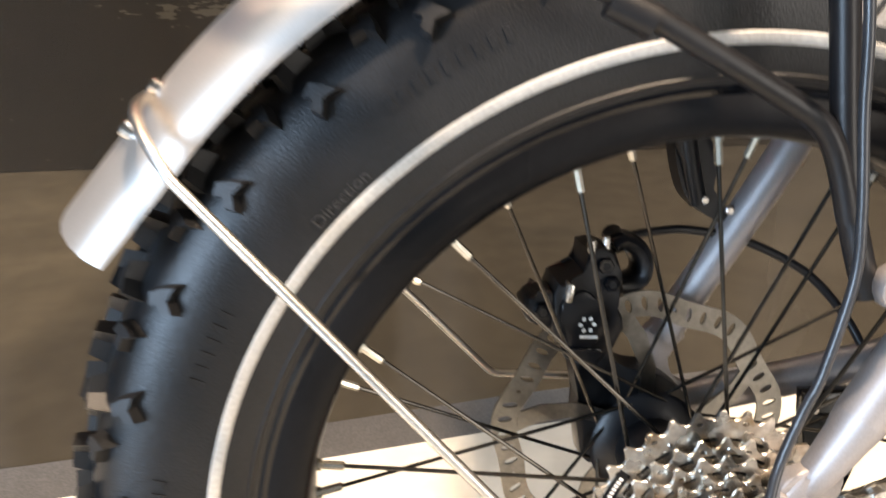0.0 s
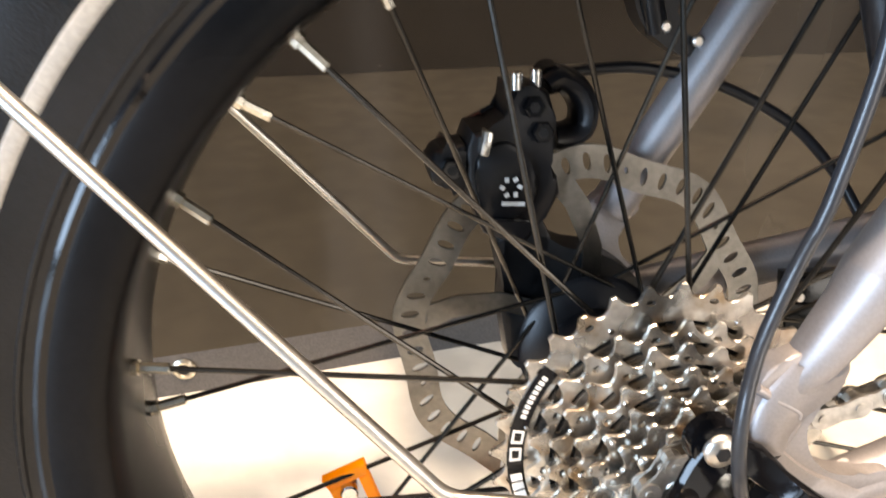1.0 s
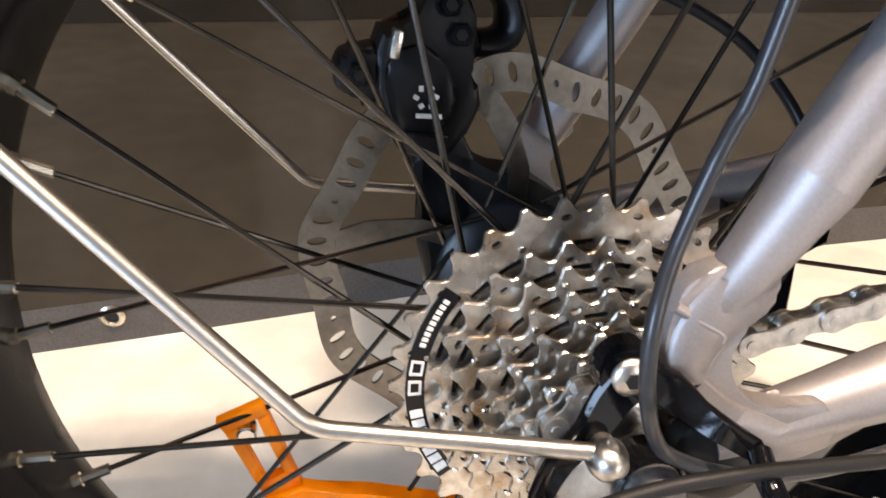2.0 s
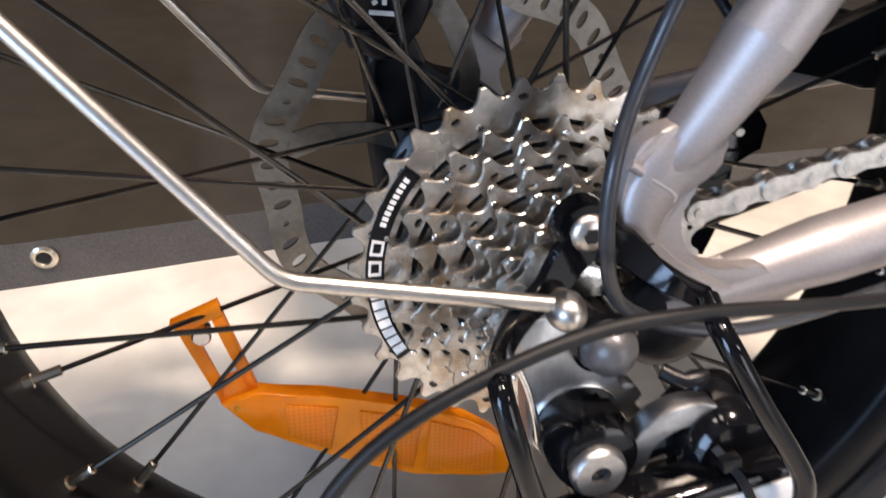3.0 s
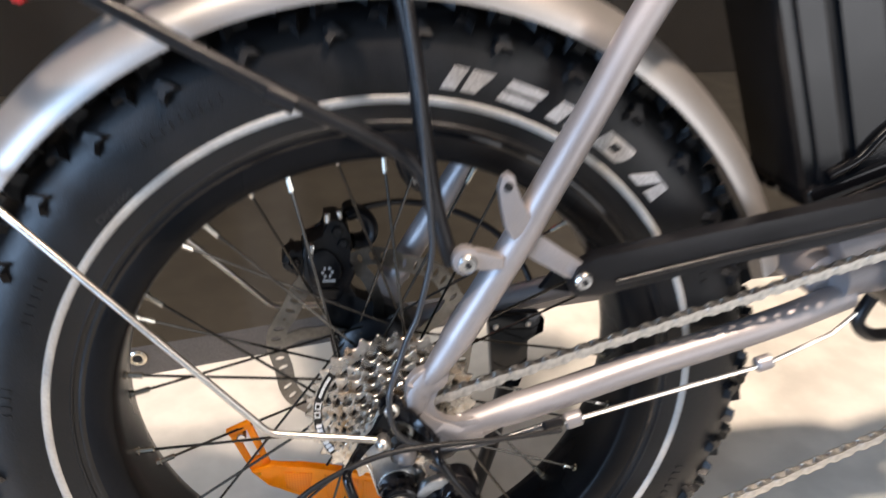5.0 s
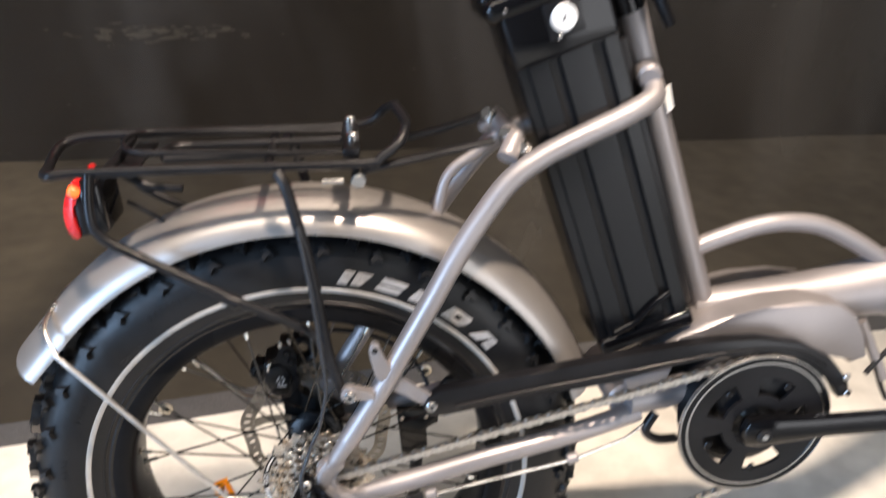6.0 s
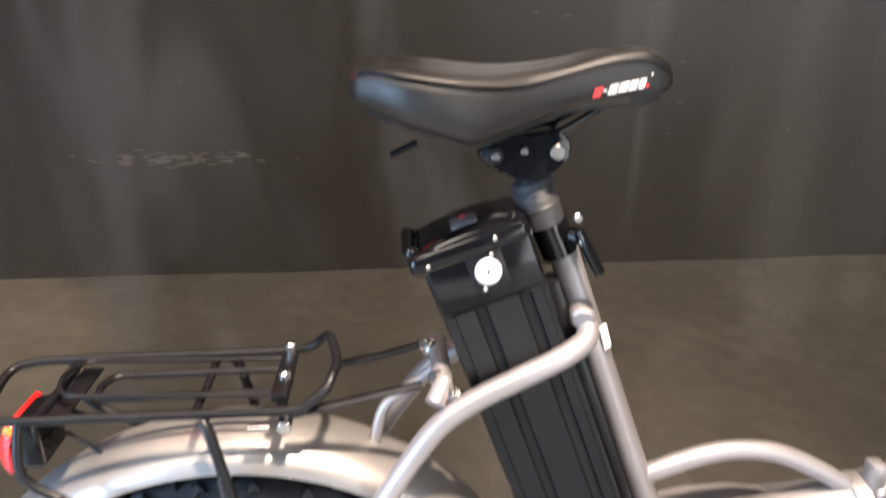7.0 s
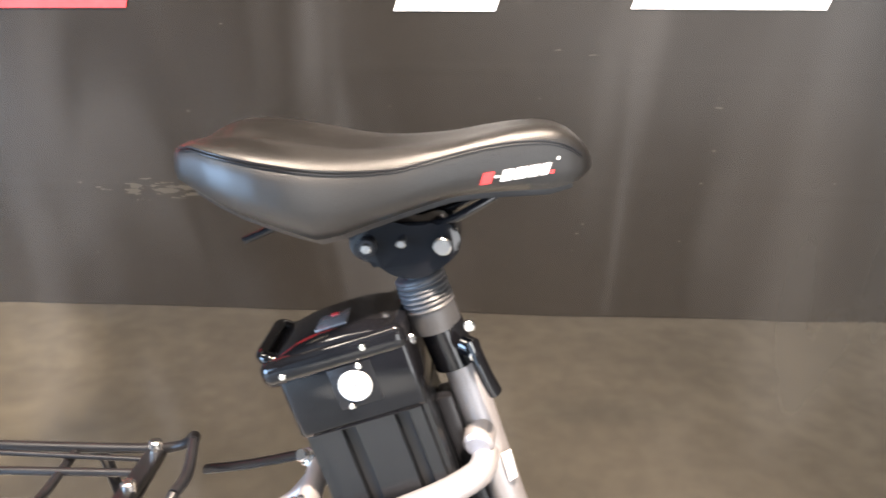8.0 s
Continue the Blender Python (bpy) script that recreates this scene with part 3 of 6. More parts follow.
    for r in (0.2378, 0.2390, 0.2410, 0.2430, 0.2442):
        y = float(np.interp(r, [0.2335, 0.241, 0.252], [0.0435, 0.0450, 0.0466]))
        prof.append((r, sgn * (y + (0.0007 if 0.238 < r < 0.244 else -0.0004))))
    lathe(bm, prof + [(0.241, sgn * 0.043)], AX, 160, True)
    part("reflective_stripe", bm, STRIPE, wheel, "pale grey reflective ring on the sidewall")


def on_sidewall(r, deg, lift):
    y = float(np.interp(r, [0.2335, 0.241, 0.252, 0.264, 0.276, 0.287], [0.0435, 0.0450, 0.0466, 0.0470, 0.0455, 0.0412]))
    return pol(r, deg, -(y + lift))


def sidewall_mark(cells, lift, mat, label="", depth=0.0012):
    """A raised mark made of quads in (radius, angle) on the sidewall."""
    bm = B()
    for quad in cells:
        (r0, a0), (r1, a1), (r2, a2), (r3, a3) = quad
        n = 3
        top = []
        for i in range(n + 1):
            f = i / n
            row = []
            for (ra, aa), (rb, ab) in (((r0, a0), (r1, a1)), ((r3, a3), (r2, a2))):
                row.append((ra + (rb - ra) * f, aa + (ab - aa) * f))
            top.append(row)
        vs = [[(bm.verts.new(on_sidewall(r, a, lift)), bm.verts.new(on_sidewall(r, a, lift - depth))) for r, a in row] for row in top]
        for i in range(n):
            (a, a2), (b, b2) = vs[i]
            (c, c2), (d, d2) = vs[i + 1]
            bm.faces.new((a, c, d, b))
            bm.faces.new((a2, c2, c, a))
            bm.faces.new((b, d, d2, b2))
            if i == 0:
                bm.faces.new((a, b, b2, a2))
            if i == n - 1:
                bm.faces.new((c, d, d2, c2))
    return part("sidewall_mark", bm, mat, wheel, label)


# five white slanted printed blocks on the sidewall, each cut by a different slit
BLOCKS = ((((0, 0), (0, 1), (0.36, 1), (0.36, 0)), ((0.50, 0), (0.46, 1), (1, 1), (0.86, 0))),
          (((0, 0), (0, 0.42), (1, 0.42), (1, 0)), ((0, 0.56), (0, 1), (1, 1), (1, 0.56))),
          (((0, 0), (0, 1), (0.40, 1), (0.40, 0)), ((0.56, 0), (0.56, 1), (1, 1), (1, 0))),
          (((0, 0), (0, 1), (0.38, 1), (0.38, 0)), ((0.38, 0), (0.38, 0.30), (1, 0.30), (0.92, 0)), ((0.38, 0.70), (0.38, 1), (0.92, 1), (1, 0.70)), ((0.66, 0.30), (0.66, 0.70), (1, 0.70), (1, 0.30))),
          (((0, 0), (0.22, 1), (0.56, 1), (0.40, 0)), ((0.56, 1), (0.78, 1), (1, 0), (0.64, 0))))
for (a, w), cells in zip(((81.4, 6.8), (72.6, 6.3), (64.2, 6.3), (55.2, 6.6), (46.2, 7.2)), BLOCKS):
    quads = [[(0.2502 + 0.0150 * g, a - w * 0.92 * f - 1.5 * g) for f, g in q] for q in cells]
    sidewall_mark(quads, 0.0009, TYRE_MARK, "white printed block cut by a slit", 0.0022)
# small moulded marks, black on black
for a0, n, r in ((112, 9, 0.262), (149, 6, 0.256), (168, 4, 0.262), (196, 6, 0.258), (20, 6, 0.258), (330, 8, 0.258), (285, 6, 0.258)):
    for i in range(n):
        a = a0 + 1.5 * i
        sidewall_mark([((r, a), (r + 0.006, a), (r + 0.006, a + 0.8), (r, a + 0.8))], 0.0006, RUBBER, "", 0.0016)



def moulded_word(word, a0, a1, r0, tall):
    """A word in raised rubber that follows the sidewall's curve."""
    cu = bpy.data.curves.new("word", "FONT")
    cu.body = word
    cu.extrude = 0.08
    tmp = new("moulded_word", cu)
    bpy.context.view_layer.update()
    me = bpy.data.meshes.new_from_object(tmp.evaluated_get(bpy.context.evaluated_depsgraph_get()))
    bpy.data.objects.remove(tmp)
    bm = B()
    bm.from_mesh(me)
    wide = max(v.co.x for v in bm.verts)
    high = max(v.co.y for v in bm.verts)
    for v in bm.verts:
        v.co = on_sidewall(r0 + tall * v.co.y / high, a0 + (a1 - a0) * v.co.x / wide, 0.0008 if v.co.z > 0 else -0.0008)
    part("moulded_word", bm, PALER_RUBBER, wheel, "raised moulded word")


moulded_word("Direction", 137.2, 130.0, 0.2466, 0.0046)
bm = B()
lathe(bm, [(0.1985, -0.0335), (0.2005, -0.0365), (0.206, -0.0385), (0.2165, -0.0395), (0.2205, -0.0375), (0.2195, -0.0345), (0.212, -0.0335), (0.206, -0.0285),
           (0.2045, 0.0), (0.206, 0.0285), (0.212, 0.0335), (0.2195, 0.0345), (0.2205, 0.0375), (0.2165, 0.0395), (0.206, 0.0385), (0.2005, 0.0365), (0.1985, 0.0335),
           (0.1965, 0.022), (0.1958, 0.0), (0.1965, -0.022)], AX, 128, True)
rim = part("rim", bm, RIM_BLACK, wheel, "wide black alloy rim")
for sgn in (-1, 1):
    bm = B()
    lathe(bm, [(0.2168, sgn * 0.0388), (0.2196, sgn * 0.0402), (0.2212, sgn * 0.0398), (0.2214, sgn * 0.0375), (0.2190, sgn * 0.0365)], AX, 128, True)
    part("rim_lip", bm, BLACK_GLOSS, wheel)
    bm = B()
    lathe(bm, [(0.2238, sgn * 0.0398), (0.2246, sgn * 0.0418), (0.2258, sgn * 0.0424), (0.2268, sgn * 0.0414), (0.2258, sgn * 0.0398)], AX, 128, True)
    part("bead_rib", bm, RUBBER, wheel)

# 36 crossed spokes with bright nipples
for i in range(36):
    deg = 129.0 + 10.0 * i
    near = i % 2 == 0
    yr, yh, rh = (-0.013, -0.0245, 0.030) if near else (0.014, 0.046, 0.031)
    back = (i // 2) % 2 == 0
    lead = (-34.0 if back else 54.0) if near else (-68.0 if back else 38.0)
    p, q = pol(0.1965, deg, yr), pol(rh, deg + lead, yh + (0.002 if lead > 0 else -0.002))
    d = (q - p).normalized()
    part("spoke", rod(B(), p + d * 0.010, q, 0.00115, 8), SPOKE, wheel)
    bm = B()
    rod(bm, p - d * 0.002, p + d * 0.003, 0.0032, 8)
    rod(bm, p + d * 0.003, p + d * 0.0145, 0.0023, 8, bevel=0.0005)
    part("nipple", bm, NIPPLE, wheel)


# -- sprockets --
def toothed_ring(bm, c, teeth, r_tip, r_root, r_in, y0, y1):
    """A flat toothed wheel."""
    shape = (0.0, 0.0, 0.04, 0.14, 0.38, 0.82, 1.0, 1.0, 0.82, 0.38, 0.14, 0.04)
    n = teeth * len(shape)
    radii = (lambda k: r_in, lambda k: r_root - 0.0012, lambda k: r_root + (r_tip - r_root) * shape[k % len(shape)])
    f, b = [[[bm.verts.new((c[0] + r(k) * math.cos(2 * math.pi * k / n), y, c[2] + r(k) * math.sin(2 * math.pi * k / n))) for k in range(n)] for r in radii] for y in (y0, y1)]
    for k in range(n):
        k2 = (k + 1) % n
        for l in (0, 1):
            bm.faces.new((f[l][k], f[l + 1][k], f[l + 1][k2], f[l][k2]))
            bm.faces.new((b[l][k], b[l][k2], b[l + 1][k2], b[l + 1][k]))
        bm.faces.new((f[0][k], f[0][k2], b[0][k2], b[0][k]))
        bm.faces.new((f[2][k], b[2][k], b[2][k2], f[2][k2]))


CC = Vector((0.003, 0, 0.313))
COG_Y = -0.0375
bm = B()
lathe(bm, [(0.0165, -0.0365), (0.0165, -0.0760), (0.013, -0.0772), (0.008, -0.0772)], CC, 32)
cassette = part("cassette", bm, STEEL, bike, "stack of eight worn nickel-plated sprockets")
TEETH = (32, 26, 23, 20, 17, 15, 13, 11)
FLANK = ((0.0, -3.4), (1.3, -3.15), (2.4, -2.5), (3.2, -1.7), (3.8, -0.9), (4.4, 0.2), (4.95, 1.2), (5.5, 1.8))


def sprocket_disc(bm, c, teeth, y0, y1, r_in, turn, short, smaller, smaller_turn):
    """A cut steel sprocket: hollow tooth gaps, chamfered rim, round holes under the teeth and slots behind the next sprocket's gaps."""
    pitch = 12.7 / 2 / math.sin(math.pi / teeth)
    prof = list(FLANK) + [(12.7 - d, h) for d, h in FLANK[:0:-1]]
    per = len(prof)
    n = teeth * per
    angle, rim = [], []
    for j in range(teeth):
        low = 1.1 if j % short == 3 else 0.0
        for d, h in prof:
            angle.append(radians(turn) + 2 * math.pi * (j + d / 12.7) / teeth)
            rim.append((pitch + (h - low * max(0.0, h) / 1.8)) * 0.001)
    inner = 12.7 / 2 / math.sin(math.pi / smaller) if smaller else 0.0
    roomy = smaller and pitch - inner > 5.0
    mid = pitch - 4.55
    s1 = min(inner - 0.6, mid - 1.7)
    s0 = s1 - 2.0
    flat = lambda r: [r * 0.001] * n
    h_low, h_high = flat(mid - 0.6), flat(mid + 0.6)
    for k in range(n):
        if (k // per) % 2 == 0 and 5 <= k % per <= 10:
            bend = 1.15 * math.sin(math.pi * (k % per - 4.6) / 5.8)
            h_low[k], h_high[k] = (mid - bend) * 0.001, (mid + bend) * 0.001
    layers = [flat(r_in * 1000)] + ([flat(s0), flat(s1)] if roomy else []) + [h_low, h_high, [r - 0.00042 for r in rim], rim]
    hole_layer = 3 if roomy else 1
    last = len(layers) - 1
    f = [[bm.verts.new((c[0] + r * math.cos(a), y0 + (0.0005 if l == last else 0.0), c[2] + r * math.sin(a))) for r, a in zip(rs, angle)] for l, rs in enumerate(layers)]
    b = [[bm.verts.new((c[0] + r * math.cos(a), y1 - (0.0003 if l == last else 0.0), c[2] + r * math.sin(a))) for r, a in zip(rs, angle)] for l, rs in enumerate(layers)]

    def solid(l, k):
        if l == hole_layer:
            return not ((k // per) % 2 == 0 and 5 <= k % per <= 9)
        if roomy and l == 1:
            turns = (angle[k] - radians(smaller_turn)) / (2 * math.pi) * smaller
            return not (abs(turns - round(turns)) < 0.30 and round(turns) % 5 != 2)
        return True

    for l in range(last):
        for k in range(n):
            k2 = (k + 1) % n
            if not solid(l, k):
                for p, q in (((l, k), (l, k2)), ((l + 1, k2), (l + 1, k))):
                    bm.faces.new((f[p[0]][p[1]], f[q[0]][q[1]], b[q[0]][q[1]], b[p[0]][p[1]]))
                if solid(l, (k - 1) % n):
                    bm.faces.new((f[l + 1][k], f[l][k], b[l][k], b[l + 1][k]))
                if solid(l, k2):
                    bm.faces.new((f[l][k2], f[l + 1][k2], b[l + 1][k2], b[l][k2]))
                continue
            bm.faces.new((f[l][k], f[l + 1][k], f[l + 1][k2], f[l][k2]))
            bm.faces.new((b[l][k], b[l][k2], b[l + 1][k2], b[l + 1][k]))
    for k in range(n):
        k2 = (k + 1) % n
        bm.faces.new((f[last][k], b[last][k], b[last][k2], f[last][k2]))
        bm.faces.new((f[0][k], f[0][k2], b[0][k2], b[0][k]))
    return bm


for i, t in enumerate(TEETH):
    y = COG_Y - 0.0052 * i
    nxt = TEETH[i + 1] if i < 7 else 0
    part("sprocket", sprocket_disc(B(), CC, t, y - 0.001, y + 0.001, 0.0150, 7.0 * i + 3, 7 if t > 20 else 5, nxt, 7.0 * (i + 1) + 3), SPROCKET, cassette, sharp=24)
    # black disc behind each sprocket, standing in for the shade in its gaps
    wide = 0.0127 / 2 / math.sin(math.pi / t) - 0.0062
    bm = B()
    lathe(bm, [(0.0160, y + 0.0040), (wide, y + 0.0040), (wide, y + 0.0016), (0.0160, y + 0.0016)], CC, 40, True)
    part("gap_shade_disc", bm, BLACK_MATTE, cassette)
    # small riveted pins on the face, under the teeth of the next sprocket
    if i < 5:
        rp = 0.0127 / 2 / math.sin(math.pi / TEETH[i + 1]) + 0.0022
        for k in range(7):
            a = radians(360 / 7 * k + 21 * i + 12)
            x, z = CC.x + rp * math.cos(a), CC.z + rp * math.sin(a)
            part("pin", rod(B(), (x, y - 0.0008, z), (x, y - 0.0017, z), 0.0012, 10, bevel=0.0003), STEEL, cassette)
# black label arc printed on the largest sprocket, with pale marks
bm = B()
n = 30
va = []
for k in range(n + 1):
    a = radians(141 + (216 - 141) * k / n)
    va.append([bm.verts.new((CC.x + r * math.cos(a), y, CC.z + r * math.sin(a))) for r, y in ((0.0543, COG_Y - 0.0011), (0.0543, COG_Y - 0.0016), (0.0606, COG_Y - 0.0016), (0.0606, COG_Y - 0.0011))])
for a, b in zip(va, va[1:]):
    for k in range(4):
        bm.faces.new((a[k], a[(k + 1) % 4], b[(k + 1) % 4], b[k]))
part("printed_arc", bm, BLACK_GLOSS, cassette, "black printed label arc")
for a0, a1, r0, r1 in join([(144 + 2.1 * j, 145.4 + 2.1 * j, 0.0546, 0.0566) for j in range(9)],
                           [(167.5, 173.0, 0.0570, 0.0578), (167.5, 173.0, 0.0534, 0.0542), (167.5, 168.4, 0.0542, 0.0570), (172.1, 173.0, 0.0542, 0.0570), (175.0, 180.5, 0.0570, 0.0578), (175.0, 180.5, 0.0534, 0.0542), (175.0, 175.9, 0.0542, 0.0570), (179.6, 180.5, 0.0542, 0.0570)],
                           [(186.5 + 4.0 * j, 189.5 + 4.0 * j, 0.0534, 0.0577) for j in range(7)]):
    bm = B()
    q = [(r, radians(a)) for r, a in ((r0, a0), (r1, a0), (r1, a1), (r0, a1))]
    plate(bm, [(CC.x + (r + 0.002) * math.cos(a), CC.z + (r + 0.002) * math.sin(a)) for r, a in q], COG_Y - 0.0020, COG_Y - 0.0015)
    part("printed_mark", bm, WHITE_MARK, cassette, "pale printed mark")

# -- brake disc and caliper on the far side --
RY = 0.062


def brake_rotor():
    """Wavy ring cut into sectors, an oval slot through most of them."""
    bm = B()
    n = 54
    step = 360.0 / n
    edge = [(i / 4, 0) for i in range(4)] + [(1, i / 4) for i in range(4)] + [(1 - i / 4, 1) for i in range(4)] + [(0, 1 - i / 4) for i in range(4)]

    def place(k, u, v, y):
        deg = step * (k + u)
        wave = 0.0021 * math.sin(radians(deg * 9))
        return pol(0.0755 + wave + 0.016 * v, deg, y)

    for k in range(n):
        big = k % 6 != 5
        hu, hv = (0.19, 0.27) if big else (0.12, 0.09)
        front, back = [], []
        for y, store in ((RY - 0.0009, front), (RY + 0.0009, back)):
            store.append([bm.verts.new(place(k, u, v, y)) for u, v in edge])
            slot = []
            for u, v in edge:
                a = math.atan2(v - 0.5, u - 0.5)
                du, dv = hu * math.cos(a), hv * math.sin(a)
                slot.append(bm.verts.new(place(k, 0.5 + du + 0.32 * dv, 0.5 + dv, y)))
            store.append(slot)
        for j in range(16):
            j2 = (j + 1) % 16
            bm.faces.new((front[0][j], front[0][j2], front[1][j2], front[1][j]))
            bm.faces.new((back[0][j2], back[0][j], back[1][j], back[1][j2]))
            bm.faces.new((front[1][j], front[1][j2], back[1][j2], back[1][j]))
            if edge[j][1] == edge[j2][1] and edge[j][1] in (0, 1):
                bm.faces.new((front[0][j2], front[0][j], back[0][j], back[0][j2]))
    bmesh.ops.remove_doubles(bm, verts=bm.verts[:], dist=0.00002)
    arms = []
    for i in range(5):
        a = 72 * i + 20
        pts = [pol(0.020, a - 28, RY), pol(0.045, a - 14, RY), pol(0.066, a - 4, RY), pol(0.0775, a + 2, RY)]
        pts2 = [pol(0.020, a - 2, RY), pol(0.043, a - 2, RY), pol(0.064, a + 6, RY), pol(0.0775, a + 12, RY)]
        out = [(p.x, p.z) for p in pts] + [(p.x, p.z) for p in pts2[::-1]]
        arms.append(plate(B(), out, RY - 0.0008, RY + 0.0008))
    hub = B()
    lathe(hub, [(0.017, RY - 0.0011), (0.024, RY - 0.0011), (0.024, RY + 0.0011), (0.017, RY + 0.0011)], AX, 40, True)
    rotor = part("brake_rotor", bm, ROTOR, bike, "perforated steel brake disc with wavy edge")
    for b2 in arms:
        part("carrier_arm", b2, ROTOR, rotor)
    part("carrier_hub", hub, ROTOR, rotor)
    return rotor


brake_rotor()
bm = B()
plate(bm, [(-0.0371, 0.4351), (-0.0282, 0.4362), (-0.0205, 0.4325), (-0.0172, 0.4209), (-0.0155, 0.4101), (-0.0206, 0.4027), (-0.0222, 0.3981), (-0.0155, 0.3945), (-0.0142, 0.3864), (-0.0207, 0.3754), (-0.0290, 0.3640), (-0.0381, 0.3641), (-0.0493, 0.3690), (-0.0531, 0.3792), (-0.0580, 0.3880), (-0.0570, 0.4095), (-0.0543, 0.4165), (-0.0445, 0.4170), (-0.0377, 0.4204)], 0.053, 0.088, 0.0026)
caliper = part("brake_caliper", bm, BLACK_SATIN, bike, "black hydraulic disc brake caliper")
bm = B()
plate(bm, smooth_outline([(-0.0560, 0.4095), (-0.0650, 0.4090), (-0.0712, 0.4075), (-0.0740, 0.3995), (-0.0707, 0.3925), (-0.0620, 0.3905), (-0.0560, 0.3890)], 0.002), 0.055, 0.080, 0.003)
part("bolt_ear", bm, BLACK_SATIN, caliper)
bm = B()
plate(bm, smooth_outline([(-0.0529, 0.4050), (-0.0400, 0.4120), (-0.0300, 0.4040), (-0.0255, 0.3900), (-0.0330, 0.3780), (-0.0450, 0.3760), (-0.0520, 0.3860)], 0.003), 0.0500, 0.056, 0.0018)
part("piston_cover", bm, BLACK_SATIN, caliper)
part("cooling_rib", box(B(), (0.019, 0.003, 0.0016), pose(-0.0385, 0.0500, 0.3765, 0, 8, 0), 0.0006), BLACK_GLOSS, caliper)
for p in [(-0.0277, 0.4268), (-0.0237, 0.4155), (-0.0640, 0.4010)]:
    part("bolt", rod(B(), (p[0], 0.0560, p[1]), (p[0], 0.0490, p[1]), 0.0050, 6, bevel=0.0008), BLACK_GLOSS, caliper)
    # black hexagon laid on the bolt for the shade in its socket
    part("hex_socket_mark", rod(B(), (p[0], 0.0494, p[1]), (p[0], 0.0486, p[1]), 0.0024, 6), BLACK_MATTE, caliper)
clip = (-0.0497, 0.0460, 0.4130)
part("pad_clip", box(B(), (0.0040, 0.010, 0.0110), pose(clip[0], 0.049, clip[2], 0, 12, 0), 0.001), STEEL, caliper, "bent steel pad clip")
for p in [(-0.0350, 0.0550, 0.4355), (-0.0251, 0.0600, 0.4358)]:
    part("bleed_nipple", rod(B(), (p[0], p[1], p[2] - 0.002), (p[0], p[1], p[2] + 0.006), 0.0028, 12, bevel=0.0006), STEEL, caliper)
bm = B()
plate(bm, smooth_outline([(-0.0401, 0.3640), (-0.0200, 0.3620), (-0.0063, 0.3545), (0.0111, 0.3500), (0.0294, 0.3365), (0.0347, 0.3222), (0.0125, 0.3180), (-0.0050, 0.3130), (-0.0165, 0.3042), (-0.0221, 0.2900), (-0.0325, 0.2926), (-0.0342, 0.3184), (-0.0380, 0.3400)], 0.003), 0.066, 0.088, 0.003)
part("mount", bm, BLACK_MATTE, caliper)
bm = B()
plate(bm, [(-0.0390, 0.3731), (-0.0225, 0.3775), (-0.0140, 0.3602), (-0.0185, 0.3349), (-0.0081, 0.3096), (-0.0120, 0.2941), (-0.0351, 0.2956), (-0.0395, 0.3246), (-0.0356, 0.3480)], 0.066, 0.084, 0.002)
part("caliper_bracket", bm, BLACK_SATIN, caliper, "black bracket between caliper and hub")
bm = B()
tube(bm, spline([(-0.0190, 0.072, 0.4330), (-0.0130, 0.073, 0.4358), (-0.0040, 0.074, 0.4310), (0.0010, 0.074, 0.4215), (-0.0005, 0.074, 0.4120), (-0.0080, 0.073, 0.4085), (-0.0150, 0.072, 0.4090)], 0.003), 0.0062, 12, flat=1.7)
part("hose_banjo", bm, BLACK_SATIN, caliper, "curved black hose fitting")
part("banjo_bolt", rod(B(), (-0.0155, 0.066, 0.4350), (-0.0155, 0.082, 0.4370), 0.0066, 12, bevel=0.0012), BLACK_GLOSS, caliper)
for x, z in ((-0.012, 0.305), (-0.022, 0.312)):
    part("bolt", rod(B(), (x, 0.060, z), (x, 0.067, z), 0.004, 6, bevel=0.0008), STEEL, caliper)
for k in range(6):
    a = radians(60 * k)
    bm = B()
    box(bm, (0.0022, 0.0008, 0.0018), at((-0.0378 + 0.0040 * math.cos(a), 0.0496, 0.3917 + 0.0040 * math.sin(a)), pose(0, 0, 0, 0, -60 * k + 30, 0)))
    part("printed_mark", bm, WHITE_MARK, caliper, "white printed emblem")
bm = B()
box(bm, (0.0105, 0.0008, 0.0018), pose(-0.0368, 0.0496, 0.3840, 0, 4, 0))
part("printed_mark", bm, WHITE_MARK, caliper, "white printed bar")
part("brake_hose", tube(B(), spline([(-0.0077, 0.0750, 0.4369), (0.0099, 0.0800, 0.4375), (0.0338, 0.0850, 0.4362), (0.0715, 0.0850, 0.4269), (0.1094, 0.0800, 0.4066), (0.1310, 0.0700, 0.3822), (0.1396, 0.0600, 0.3642)]), 0.0028, 10), BLACK_SATIN, bike, "black brake hose in a wide curve")

# -- frame tubes --
bm = B()
tube(bm, spline([(0.3355, 0, 0.8210), (0.3580, 0, 0.7540), (0.3895, 0, 0.6650), (0.437, 0, 0.530), (0.454, 0, 0.480)], 0.02), 0.0152, 22)
frame_core = part("frame", bm, SILVER, bike, "brushed silver step-through frame with curved stays")

STAY = [(0.0768, -0.0850, 0.4562), (0.1020, -0.0830, 0.5014), (0.1298, -0.0800, 0.5501), (0.1570, -0.0750, 0.5983), (0.1847, -0.0700, 0.6391), (0.2103, -0.0660, 0.6697), (0.2427, -0.0610, 0.6907), (0.2839, -0.0560, 0.7088), (0.3257, -0.0500, 0.7261), (0.3538, -0.0360, 0.7382), (0.3584, -0.0200, 0.7480)]
STAY_LOW = [(0.0197, -0.0860, 0.3656), (0.0362, -0.0870, 0.3899), (0.0573, -0.0870, 0.4265)]
stay_line = spline(STAY_LOW[:2] + STAY, 0.006)
bm = B()
